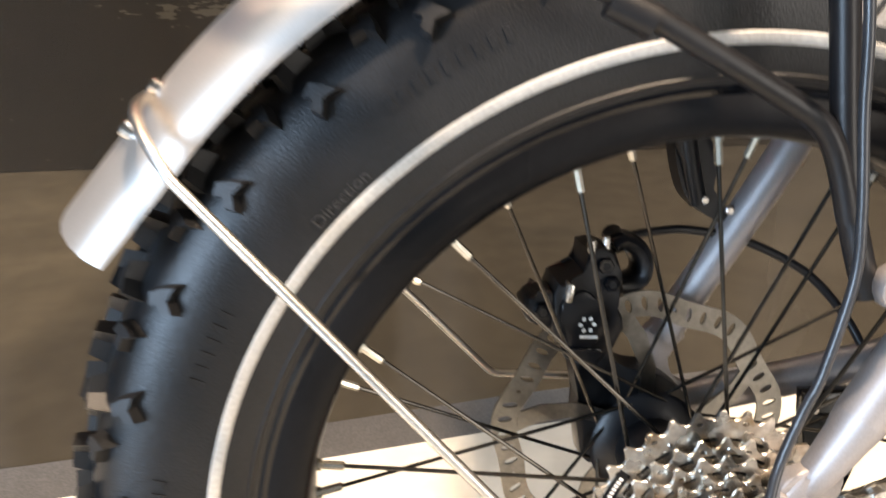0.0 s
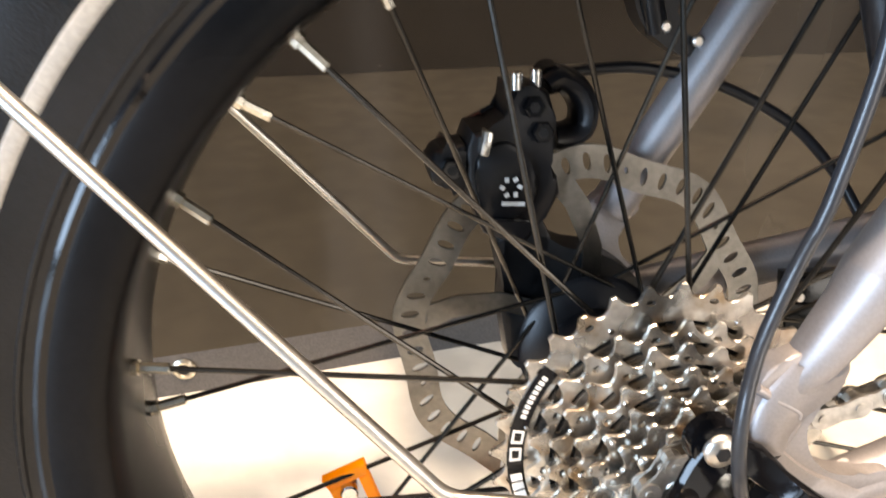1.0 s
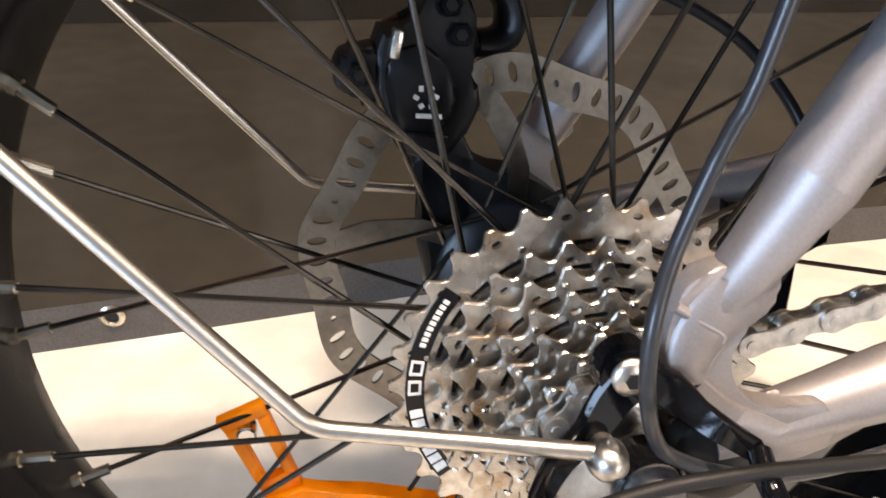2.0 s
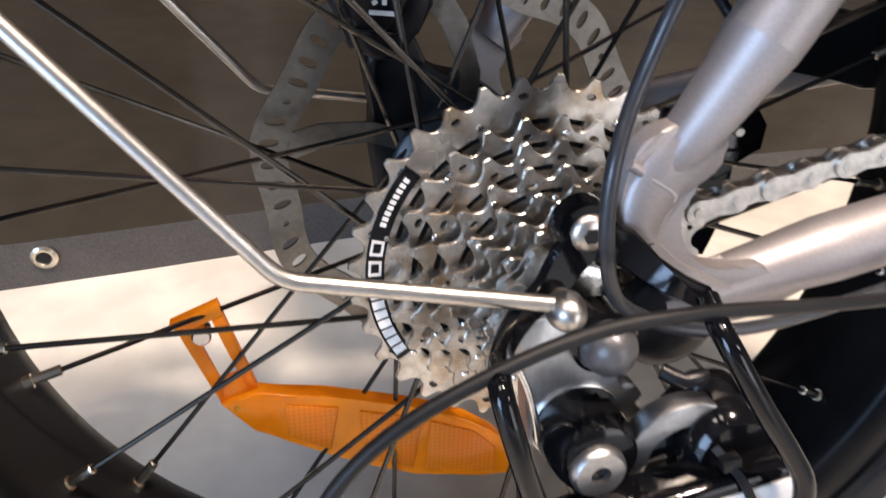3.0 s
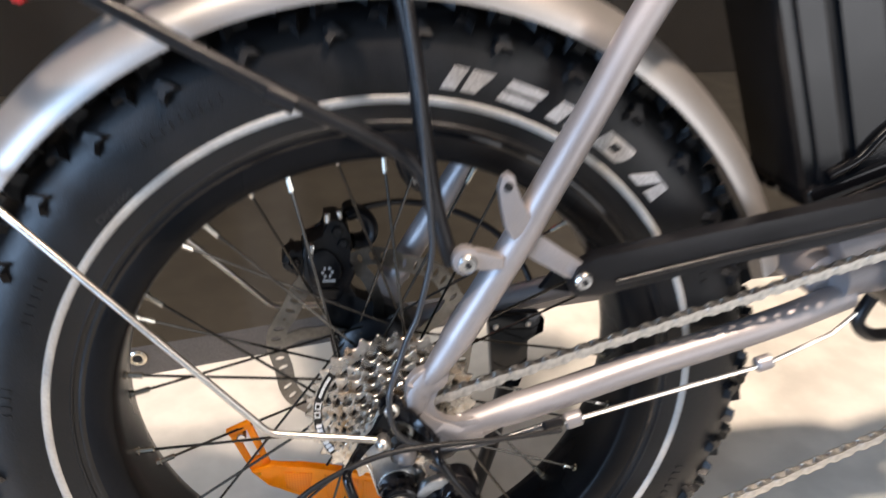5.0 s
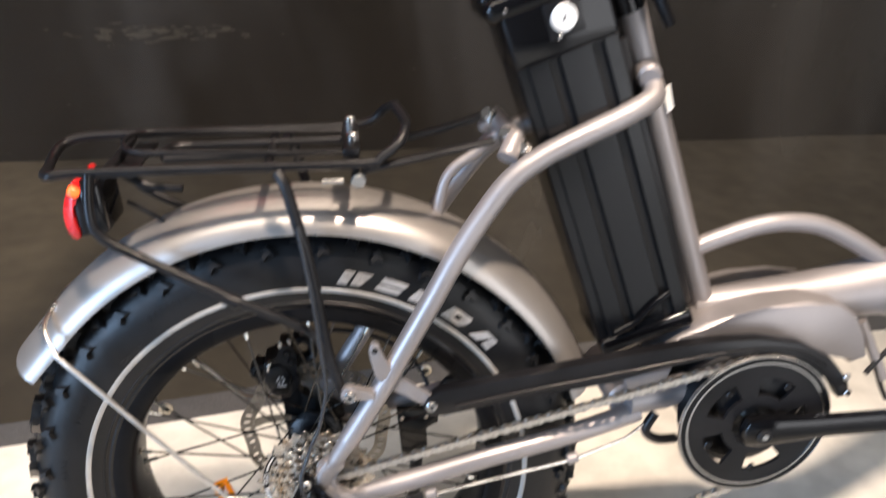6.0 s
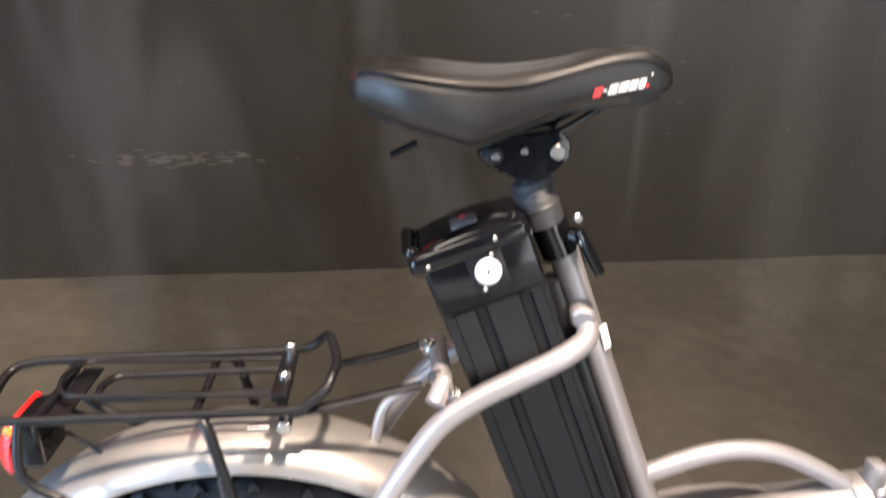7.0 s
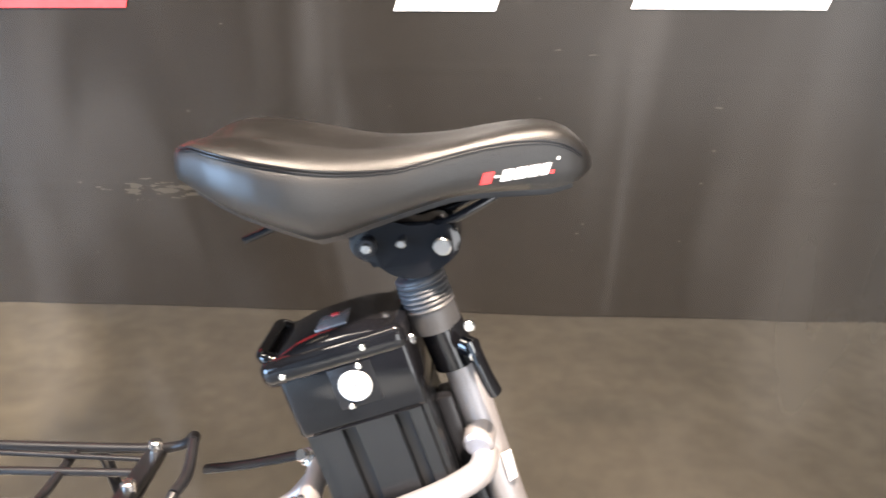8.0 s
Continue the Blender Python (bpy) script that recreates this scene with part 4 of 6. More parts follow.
tube(bm, stay_line[:7], 0.0062, 20, r_end=0.0112)
tube(bm, stay_line[6:], 0.0112, 20)
part("right_stay", bm, SILVER, frame_core, "curved silver stay")
part("left_stay", tube(B(), [Vector((p.x, -p.y, p.z)) for p in stay_line], 0.0112, 16), SILVER, frame_core, "curved silver stay")
bm = B()
rod(bm, (0.3515, -0.0300, 0.7560), (0.3545, -0.0080, 0.7620), 0.0128, 20, bevel=0.003)
part("weld_joint", bm, SILVER, frame_core)
CS = [(0.0261, -0.0840, 0.3187), (0.0617, -0.0820, 0.3264), (0.1216, -0.0780, 0.3381), (0.1823, -0.0740, 0.3515), (0.2445, -0.0680, 0.3614), (0.3078, -0.0620, 0.3730), (0.3662, -0.0550, 0.3863)]
bm = B()
line = spline(CS, 0.008)
tube(bm, line[:8], 0.0068, 16, r_end=0.0114)
tube(bm, line[7:], 0.0114, 16)
part("right_chainstay", bm, SILVER, frame_core, "silver chainstay")
part("left_chainstay", tube(B(), [Vector((p.x, -p.y, p.z)) for p in spline(CS, 0.01)], 0.0118, 16), SILVER, frame_core, "silver chainstay")
# black clamp with two bolts on the far stay, holding the far rack leg
part("stay_clamp", plate(B(), smooth_outline([(0.0225, 0.4930), (0.0430, 0.4950), (0.0490, 0.4800), (0.0480, 0.4560), (0.0620, 0.4470), (0.0560, 0.4400), (0.0400, 0.4480), (0.0280, 0.4620)], 0.003), 0.083, 0.098, 0.002), BLACK_SATIN, frame_core, "black clamp on the far stay")
for x, z in ((0.0409, 0.4554), (0.0573, 0.4483)):
    part("bolt", rod(B(), (x, 0.0830, z), (x, 0.0790, z), 0.0028, 14, bevel=0.001), SATIN_STEEL, frame_core)
DROP = [(0.0128, 0.3750), (0.0082, 0.3698), (0.0060, 0.3603), (0.0065, 0.3486), (0.0111, 0.3392), (0.0178, 0.3329), (0.0282, 0.3268), (0.0436, 0.3195), (0.0608, 0.3162), (0.0570, 0.3320), (0.0455, 0.3319), (0.0358, 0.3342), (0.0289, 0.3399), (0.0255, 0.3481), (0.0259, 0.3566), (0.0316, 0.3628), (0.0354, 0.3683), (0.0216, 0.3776)]
for s, y0, y1 in ((1, -0.0905, -0.0825), (-1, 0.0825, 0.0905)):
    bm = B()
    plate(bm, smooth_outline(DROP, 0.002), y0, y1, 0.0012)
    part("dropout", bm, SILVER, frame_core, "cast silver dropout plate")
foot = [stay_line[2]] + [(0.0251, -0.0868, 0.3694), (0.0172, -0.0870, 0.3622), (0.0126, -0.0872, 0.3526), (0.0126, -0.0872, 0.3440)]
foot = spline(foot, 0.004)
part("stay_foot", strap(B(), foot, list(np.interp(np.linspace(0, 1, len(foot)), (0, 0.3, 0.65, 1), (0.0222, 0.0215, 0.0165, 0.011))), 0.0105), SILVER, frame_core, "flattened silver stay end", 70)
cs_line = spline(CS, 0.008)
foot = [(0.0144, -0.0868, 0.3419), (0.0237, -0.0868, 0.3328), (0.0357, -0.0862, 0.3257), (0.0501, -0.0850, 0.3199)] + [cs_line[6], cs_line[8]]
foot = spline(foot, 0.004)
part("stay_foot", strap(B(), foot, list(np.interp(np.linspace(0, 1, len(foot)), (0, 0.35, 0.7, 1), (0.010, 0.0140, 0.0190, 0.0215))), 0.0110), SILVER, frame_core, "flattened silver stay end", 70)
RIDGE = [(0.0067, -0.0905, 0.3675), (0.0140, -0.0908, 0.3627), (0.0200, -0.0908, 0.3590), (0.0211, -0.0908, 0.3572), (0.0198, -0.0908, 0.3531), (0.0176, -0.0908, 0.3478), (0.0160, -0.0908, 0.3455), (0.0127, -0.0905, 0.3441)]
part("cast_ridge", tube(B(), spline(RIDGE, 0.0015), 0.0016, 10), SILVER, frame_core, "raised cast edge", 80)
for x, z in ((0.0079, 0.3537), (0.0108, 0.3535), (0.0133, 0.3533)):
    part("stamped_mark", rod(B(), (x, -0.0902, z), (x, -0.0916, z), 0.0009, 10, bevel=0.0002), SILVER, frame_core, "stamped dot")
# stay fittings: two eyed lugs and the gusset that carries the chain guard
LUG_LOW = [(0.0455 + 0.0092 * math.cos(a), 0.4588 + 0.0092 * math.sin(a)) for a in np.linspace(0.7, 2 * math.pi - 0.7, 14)] + [(0.0530, 0.4535), (0.070, 0.4510), (0.070, 0.4600), (0.0530, 0.4640)]
LUG_HIGH = [(0.0660, 0.506), (0.0680, 0.5130), (0.072, 0.5155), (0.0762, 0.5125), (0.0780, 0.505), (0.0815, 0.494), (0.0880, 0.486), (0.083, 0.474), (0.077, 0.470), (0.0715, 0.478), (0.0685, 0.492)]
for out, y0 in ((LUG_LOW, -0.0970), (LUG_HIGH, -0.0945)):
    part("eyed_lug", plate(B(), out, y0, -0.0870, 0.001), SILVER, frame_core)
part("gusset", plate(B(), [(0.0930, 0.4730), (0.0990, 0.4665), (0.1295, 0.4460), (0.1305, 0.4400), (0.1240, 0.4342), (0.1170, 0.4365), (0.0890, 0.4545), (0.0885, 0.4630)], -0.086, -0.081, 0.001), SILVER, frame_core, "silver arm bolted to the chain guard")
for x, z, y, r in ((0.0455, 0.4588, -0.0965, 0.0062), (0.1283, 0.4354, -0.0880, 0.0062)):
    bm = B()
    rod(bm, (x, y, z), (x, y - 0.006, z), r, 20, bevel=0.0015)
    part("bolt", bm, CHROME, frame_core)
    # socket shade drawn as a black hexagon on the bolt head
    bm = B()
    rod(bm, (x, y - 0.0058, z), (x, y - 0.0064, z), 0.0024, 6)
    part("hex_socket_mark", bm, BLACK_MATTE, frame_core)
# the lug's hole is a black disc on its face
bm = B()
rod(bm, (0.072, -0.0945, 0.507), (0.072, -0.0952, 0.507), 0.003, 16)
part("eyelet_hole_mark", bm, BLACK_MATTE, frame_core)
# main beam, its bow and the folding joint
bm = B()
pts = spline([(0.440, 0, 0.487), (0.520, 0, 0.490), (0.600, 0, 0.494), (0.672, 0, 0.503)], 0.012)
rings = tube(bm, pts, 0.018, 22, r_end=0.037)
part("main_beam", bm, SILVER, frame_core, "silver main beam widening to the folding joint")
part("bow_tube", tube(B(), spline([(0.434, -0.002, 0.561), (0.460, -0.002, 0.571), (0.500, -0.002, 0.583), (0.536, -0.002, 0.587), (0.580, -0.002, 0.581), (0.625, -0.002, 0.560), (0.668, -0.002, 0.533)], 0.01), 0.0105, 16), SILVER, frame_core, "arched silver tube above the beam")
bm = B()
rod(bm, (0.668, 0, 0.503), (0.690, 0, 0.506), 0.040, 26, bevel=0.003)
rod(bm, (0.693, 0, 0.506), (0.715, 0, 0.510), 0.040, 26, bevel=0.003)
box(bm, (0.018, 0.022, 0.05), pose(0.690, -0.010, 0.545), 0.005)
part("folding_joint", bm, SILVER, frame_core, "round silver folding joint")
part("front_beam", tube(B(), spline([(0.712, 0, 0.512), (0.76, 0, 0.55), (0.85, 0, 0.66), (0.93, 0, 0.78)], 0.02), 0.032, 20), SILVER, frame_core)
bm = B()
rod(bm, (0.698, -0.030, 0.548), (0.698, -0.046, 0.548), 0.009, 16, bevel=0.002)
tube(bm, spline([(0.700, -0.046, 0.545), (0.712, -0.052, 0.520), (0.730, -0.054, 0.490), (0.742, -0.052, 0.470)], 0.006), 0.008, 12, flat=0.6)
part("fold_lever", bm, BLACK_SATIN, frame_core, "black folding lever")
for z in (0.470, 0.535):
    part("bolt", rod(B(), (0.700, -0.036, z), (0.700, -0.046, z), 0.006, 14, bevel=0.001), CHROME, frame_core)
# collar for the saddle pillar
bm = B()
tube(bm, spline([(0.3195, 0, 0.8495), (0.3330, 0, 0.8170)], 0.02), 0.0182, 24)
part("seat_collar", bm, BLACK_GLOSS, frame_core, "black quick-release seat collar")
bm = B()
rod(bm, (0.336, -0.020, 0.842), (0.348, -0.027, 0.839), 0.008, 14, bevel=0.002)
tube(bm, spline([(0.3430, -0.0290, 0.8470), (0.3500, -0.0330, 0.8330), (0.3570, -0.0345, 0.8190), (0.3635, -0.0345, 0.8075)], 0.004), 0.0058, 12, flat=1.5)
part("quick_release_lever", bm, BLACK_GLOSS, frame_core, "black quick-release lever")
for p in [(0.3465, -0.0330, 0.8385), (0.3418, -0.0270, 0.8600), (0.2968, -0.0200, 0.8453)]:
    part("bolt", rod(B(), p, (p[0], p[1] - 0.006, p[2]), 0.0045, 14, bevel=0.001), CHROME, frame_core)
part("sticker", plate(B(), [(0.3716, 0.7420), (0.3788, 0.7464), (0.3854, 0.7224), (0.3790, 0.7175)], -0.0162, -0.0140), STICKER, frame_core, "white sticker")

# cross piece between the stays where the rack is bolted
bm = B()
tube(bm, [(0.205, -0.062, 0.690), (0.214, -0.05, 0.703), (0.214, 0.05, 0.703), (0.205, 0.062, 0.690)], 0.010, 14)
part("stay_bridge", bm, SILVER, frame_core, "silver cross piece between the stays")
for x, y, z in ((0.2079, -0.0423, 0.7073), (0.2016, 0.0249, 0.7112), (0.222, -0.055, 0.695)):
    bm = B()
    rod(bm, (x + 0.012, y + 0.010, z - 0.012), (x, y, z), 0.0085, 14, bevel=0.001)
    rod(bm, (x, y, z), (x - 0.004, y - 0.005, z + 0.004), 0.006, 14, bevel=0.001)
    part("clamp_bolt", bm, CHROME, frame_core)

# -- battery case behind the seat tube --
def along(p, q, f):
    return Vector(p) * (1 - f) + Vector(q) * f


B_TL, B_TR, B_BL, B_BR = [(0.1934, -0.0460, 0.8388), (0.2925, -0.0460, 0.8479), (0.3280, -0.0460, 0.4606), (0.4209, -0.0460, 0.4855)]
b_axis = (Vector((B_TL[0] + B_TR[0], 0, B_TL[2] + B_TR[2])) - Vector((B_BL[0] + B_BR[0], 0, B_BL[2] + B_BR[2]))).normalized()
b_len = 0.5 * (Vector((B_TL[0] - B_BL[0], 0, B_TL[2] - B_BL[2])).length + Vector((B_TR[0] - B_BR[0], 0, B_TR[2] - B_BR[2])).length)
b_mid = Vector((sum(p[0] for p in (B_TL, B_TR, B_BL, B_BR)) / 4, -0.002, sum(p[2] for p in (B_TL, B_TR, B_BL, B_BR)) / 4))
b_tilt = math.degrees(math.atan2(b_axis.x, b_axis.z))
BM = pose(b_mid.x, b_mid.y, b_mid.z, 0, b_tilt, 0)
b_wide = 0.101


def battery_local(bm):
    bmesh.ops.transform(bm, matrix=BM, verts=bm.verts[:])
    return bm


bm = B()
outline = []
hw, hd = b_wide / 2, 0.043
# ribbed aluminium section: shallow grooves along its length
sec = []
for x0, x1, dep in ((-hw, -hw + 0.010, 0.004), (-hw + 0.010, -0.0200, 0.0), (-0.0200, -0.0095, 0.0060), (-0.0095, 0.0235, 0.0), (0.0235, 0.0345, 0.0060), (0.0345, hw - 0.005, 0.0), (hw - 0.005, hw, 0.004)):
    sec += [(x0 + 0.0007, -hd + dep), (x1 - 0.0007, -hd + dep)]
sec = [(-hw - 0.0015, -hd + 0.010)] + sec + [(hw + 0.0015, -hd + 0.010), (hw + 0.0015, hd - 0.010)] + [(x, -y) for x, y in sec[::-1]] + [(-hw - 0.0015, hd - 0.010)]
zb, zt = -b_len / 2 + 0.012, b_len / 2 - 0.062
va = [bm.verts.new((x, y, zb)) for x, y in sec]
vb = [bm.verts.new((x, y, zt)) for x, y in sec]
bm.faces.new(va[::-1])
bm.faces.new(vb)
for i in range(len(sec)):
    bm.faces.new((va[i], va[(i + 1) % len(sec)], vb[(i + 1) % len(sec)], vb[i]))
battery = part("battery", battery_local(bm), BATTERY, bike, "dark grey ribbed battery case with a gloss black cap", 20)
bm = B()
box(bm, (b_wide + 0.004, 0.090, 0.060), pose(0, 0, b_len / 2 - 0.033), 0.005, 3)
part("cap", battery_local(bm), BLACK_GLOSS, battery, "gloss black plastic cap")
bm = B()
box(bm, (b_wide + 0.016, 0.094, 0.022), pose(-0.005, 0, b_len / 2 - 0.004), 0.008, 3)
rings = []
for x, h in ((-0.0600, -0.006), (-0.0585, 0.000), (-0.0540, 0.0055), (-0.0450, 0.0100), (-0.0300, 0.0135), (-0.0100, 0.0150), (0.0100, 0.0150), (0.0280, 0.0130), (0.0400, 0.0095), (0.0465, 0.0050), (0.0490, -0.001), (0.0500, -0.006)):
    low, ring = b_len / 2 - 0.010, []
    for k in range(17):
        a = math.pi * k / 16
        c, t = math.cos(a), math.sin(a)
        ring.append(bm.verts.new((x, 0.0445 * math.copysign(abs(c) ** 0.45, c), low + (b_len / 2 + h - low) * t ** 0.5)))
    rings.append(ring)
for a, b in zip(rings, rings[1:]):
    for k in range(17):
        bm.faces.new((a[k], b[k], b[(k + 1) % 17], a[(k + 1) % 17]))
bm.faces.new(rings[0])
bm.faces.new(rings[-1][::-1])
bmesh.ops.recalc_face_normals(bm, faces=bm.faces[:])
part("top_cover", battery_local(bm), BLACK_GLOSS, battery, "gloss black rounded top cover")
bm = B()
tube(bm, rounded([(-0.050, -0.034, b_len / 2 + 0.002), (-0.060, -0.034, b_len / 2 + 0.010), (-0.060, 0.034, b_len / 2 + 0.010), (-0.050, 0.034, b_len / 2 + 0.002)], 0.010), 0.0055, 12)
part("carry_handle", battery_local(bm), BLACK_GLOSS, battery, "black carrying handle")
bm = B()
box(bm, (0.026, 0.030, 0.003), pose(-0.002, -0.014, b_len / 2 + 0.0143), 0.001)
part("charge_window", battery_local(bm), GREY_CLEAR, battery, "smoky charge display window")
bm = B()
box(bm, (0.006, 0.005, 0.001), pose(-0.002, -0.004, b_len / 2 + 0.0160), 0.0003)
part("red_mark", battery_local(bm), RED_MARK, battery, "small red mark")
bm = B()
box(bm, (b_wide + 0.005, 0.091, 0.020), pose(0, 0, -b_len / 2 + 0.008), 0.005, 3)
part("foot", battery_local(bm), BLACK_GLOSS, battery, "gloss black battery foot")
# strips added in the two grooves to make them darker
for x in (-0.01475, 0.0290):
    bm = B()
    box(bm, (0.0088, 0.0012, b_len - 0.078), pose(x, -hd + 0.0056, -0.025))
    part("groove_strip", battery_local(bm), BLACK_MATTE, battery, "black strip added to darken the groove")
bm = B()
box(bm, (b_wide - 0.012, 0.0014, 0.0016), pose(0.001, -0.0453, b_len / 2 - 0.0615), 0.0005)
part("cap_edge", battery_local(bm), BLACK_GLOSS, battery)
KX, KZ = 0.004, b_len / 2 - 0.030
bm = B()
rod(bm, (KX, -0.0445, KZ), (KX, -0.0478, KZ), 0.0128, 30, bevel=0.001)
lock = part("lock", battery_local(bm), LOCK_FACE, battery, "round key lock, its bright reflection painted pale")
bm = B()
box(bm, (0.034, 0.0012, 0.034), pose(KX, -0.0453, KZ, 0, 0, 0), 0.0005)
part("lock_plate", battery_local(bm), BLACK_SATIN, battery)
# thin black bar on the lock for the dark of its slot
bm = B()
box(bm, (0.0016, 0.0006, 0.0050), pose(KX, -0.0479, KZ, 0, 30, 0))
part("key_slot_mark", battery_local(bm), BLACK_MATTE, battery)
bm = B()
for kx, kz in ((KX + 0.008, KZ + 0.015), (KX - 0.008, KZ - 0.015), (0.020, b_len / 2 - 0.002), (-0.046, b_len / 2 - 0.006)):
    b2 = B()
    rod(b2, (kx, -0.0450, kz), (kx, -0.0485, kz), 0.0025, 12, bevel=0.0006)
    part("screw", battery_local(b2), CHROME, battery)
bm.free()
# dark latch lip near the battery's foot and black cradle rail
bm = B()
tube(bm, spline([(-0.034, -0.0445, -b_len / 2 + 0.024), (-0.010, -0.0455, -b_len / 2 + 0.028), (0.012, -0.0455, -b_len / 2 + 0.040), (0.034, -0.0445, -b_len / 2 + 0.048)], 0.004), 0.004, 10)
part("latch_lip", battery_local(bm), BLACK_GLOSS, battery)
bm = B()
box(bm, (0.014, 0.030, b_len * 0.80), pose(b_wide / 2 + 0.008, 0, -0.035), 0.004)
part("cradle_rail", battery_local(bm), BLACK_SATIN, battery, "black mounting rail")

# -- saddle pillar, spring boot, clamp and saddle --
bm = B()
rod(bm, (0.296, 0, 0.908), (0.3225, 0, 0.8380), 0.0142, 22)
pillar = part("seat_pillar", bm, BLACK_SATIN, bike, "black suspension seat pillar with a ribbed boot")
pa, pb = Vector((0.3015, 0, 0.8915)), Vector((0.3165, 0, 0.8480))
pd = (pb - pa)
pts, rad = [], []
for i in range(41):
    f = i / 40
    pts.append(pa + pd * f)
    ribs = 0.0022 * abs(math.sin(f * math.pi * 7 / 0.62)) if f < 0.62 else 0.001
    rad.append(0.0182 + ribs + 0.0012 * f)
bm = B()
rings = []
d = pd.normalized()
s = d.cross(Vector((0, 1, 0))).normalized()
nn = d.cross(s)
for p, r in zip(pts, rad):
    rings.append([bm.verts.new(p + (s * math.cos(2 * math.pi * k / 28) + nn * math.sin(2 * math.pi * k / 28)) * r) for k in range(28)])
for a, b in zip(rings, rings[1:]):
    for k in range(28):
        bm.faces.new((a[k], a[(k + 1) % 28], b[(k + 1) % 28], b[k]))
bm.faces.new(rings[0][::-1])
bm.faces.new(rings[-1])
part("ribbed_boot", bm, GREY_RUBBER, pillar, "grey ribbed rubber boot", 60)
bm = B()
plate(bm, smooth_outline([(0.250, 0.922), (0.256, 0.936), (0.275, 0.940), (0.300, 0.936), (0.318, 0.940), (0.332, 0.934), (0.334, 0.920), (0.322, 0.906), (0.305, 0.896), (0.285, 0.897), (0.270, 0.906), (0.256, 0.910)]), -0.026, 0.026, 0.003)
part("saddle_clamp", bm, BLACK_GLOSS, pillar, "gloss black saddle clamp")
for x, z, r, mat in ((0.264, 0.9200, 0.0075, BLACK_SATIN), (0.264, 0.9200, 0.0042, CHROME), (0.3205, 0.9226, 0.0070, CHROME), (0.290, 0.9245, 0.0036, CHROME)):
    bm = B()
    rod(bm, (x, -0.026, z), (x, -0.0335 - (0.002 if r < 0.005 else 0), z), r, 18, bevel=0.001)
    part("clamp_bolt", bm, mat, pillar)


part("rail_end", rod(B(), *[(0.1697, -0.0200, 0.9203), (0.1942, -0.0200, 0.9315)], 0.0032, 12, bevel=0.0008), BLACK_GLOSS, pillar, "black end of the saddle rail")


# x, half width at the stitched edge, edge height, top, lower rim
SADDLE = [(0.1362, 0.050, 0.9880, 0.9890, 0.9780), (0.1385, 0.063, 0.9945, 0.9960, 0.9725), (0.1440, 0.071, 0.9985, 1.0000, 0.9690), (0.1550, 0.078, 1.0010, 1.0030, 0.9640), (0.1680, 0.086, 0.9990, 1.0040, 0.9585),
          (0.1820, 0.0905, 0.9965, 1.0040, 0.9525), (0.2000, 0.0925, 0.9935, 1.0020, 0.9462), (0.2200, 0.0910, 0.9905, 0.9995, 0.9395), (0.2350, 0.0870, 0.9882, 0.9975, 0.9332), (0.2520, 0.0800, 0.9862, 0.9958, 0.9362),
          (0.2700, 0.0705, 0.9852, 0.9955, 0.9422), (0.2900, 0.0600, 0.9855, 0.9965, 0.9482), (0.3080, 0.0520, 0.9895, 0.9985, 0.9535), (0.3270, 0.0455, 0.9942, 1.0010, 0.9590), (0.3480, 0.0400, 0.9990, 1.0060, 0.9616),
          (0.3680, 0.0355, 1.0020, 1.0100, 0.9625), (0.3860, 0.0320, 1.0030, 1.0122, 0.9632), (0.4000, 0.0290, 1.0018, 1.0118, 0.9640), (0.4120, 0.0250, 0.9975, 1.0075, 0.9668), (0.4210, 0.0200, 0.9915, 1.0000, 0.9715),
          (0.4270, 0.0130, 0.9850, 0.9920, 0.9760), (0.4295, 0.0060, 0.9815, 0.9850, 0.9790)]


def saddle_at(x):
    cols = list(zip(*SADDLE))
    return [float(np.interp(x, cols[0], cols[k])) for k in (1, 2, 3, 4)]


def saddle_mesh():
    """Padded saddle: upright side walls under a stitched edge, two rear lobes with a channel between."""
    bm = B()
    rings = []
    for x in np.concatenate((np.linspace(0.1362, 0.156, 12), np.linspace(0.160, 0.412, 64), np.linspace(0.415, 0.4295, 9))):
        w, ze, zt, zb = saddle_at(x)
        h, dt = ze - zb, zt - ze
        c = 0.0085 * max(0.0, min(1.0, (0.335 - x) / 0.09)) * max(0.0, min(1.0, (x - 0.136) / 0.012))
        half = [(0.50, zb + 0.007), (0.86, zb), (0.985, zb + 0.22 * h), (1.03, zb + 0.50 * h), (1.03, zb + 0.78 * h), (1.0, ze), (0.955, ze + 0.42 * dt), (0.86, ze + 0.78 * dt), (0.66, zt), (0.42, zt - 0.15 * c), (0.20, zt - 0.75 * c)]
        ring = [(0.0, zb + 0.010)] + [(-u * w, z) for u, z in half] + [(0.0, zt - c)] + [(u * w, z) for u, z in half[::-1]]
        rings.append([bm.verts.new((x, y - 0.002, z)) for y, z in ring])
    seg = len(rings[0])
    for a, b in zip(rings, rings[1:]):
        for k in range(seg):
            bm.faces.new((a[k], a[(k + 1) % seg], b[(k + 1) % seg], b[k]))
    bm.faces.new(rings[0][::-1])
    bm.faces.new(rings[-1])
    for _ in range(2):
        bmesh.ops.smooth_vert(bm, verts=bm.verts[:], factor=0.4, use_axis_x=True, use_axis_y=True, use_axis_z=True)
    return bm


saddle = part("saddle", saddle_mesh(), LEATHER, bike, "black padded vinyl saddle with stitched edge and printed side", 70)
# stitched piping along the upper edge: two fine ridges with a seam between; shell below
for sgn in (-1, 1):
    for off, r in ((0.0, 0.0009), (-0.0022, 0.0007)):
        line = [(x, sgn * (saddle_at(x)[0] * 1.004) - 0.002, saddle_at(x)[1] + off) for x in np.linspace(0.146, 0.420, 34)]
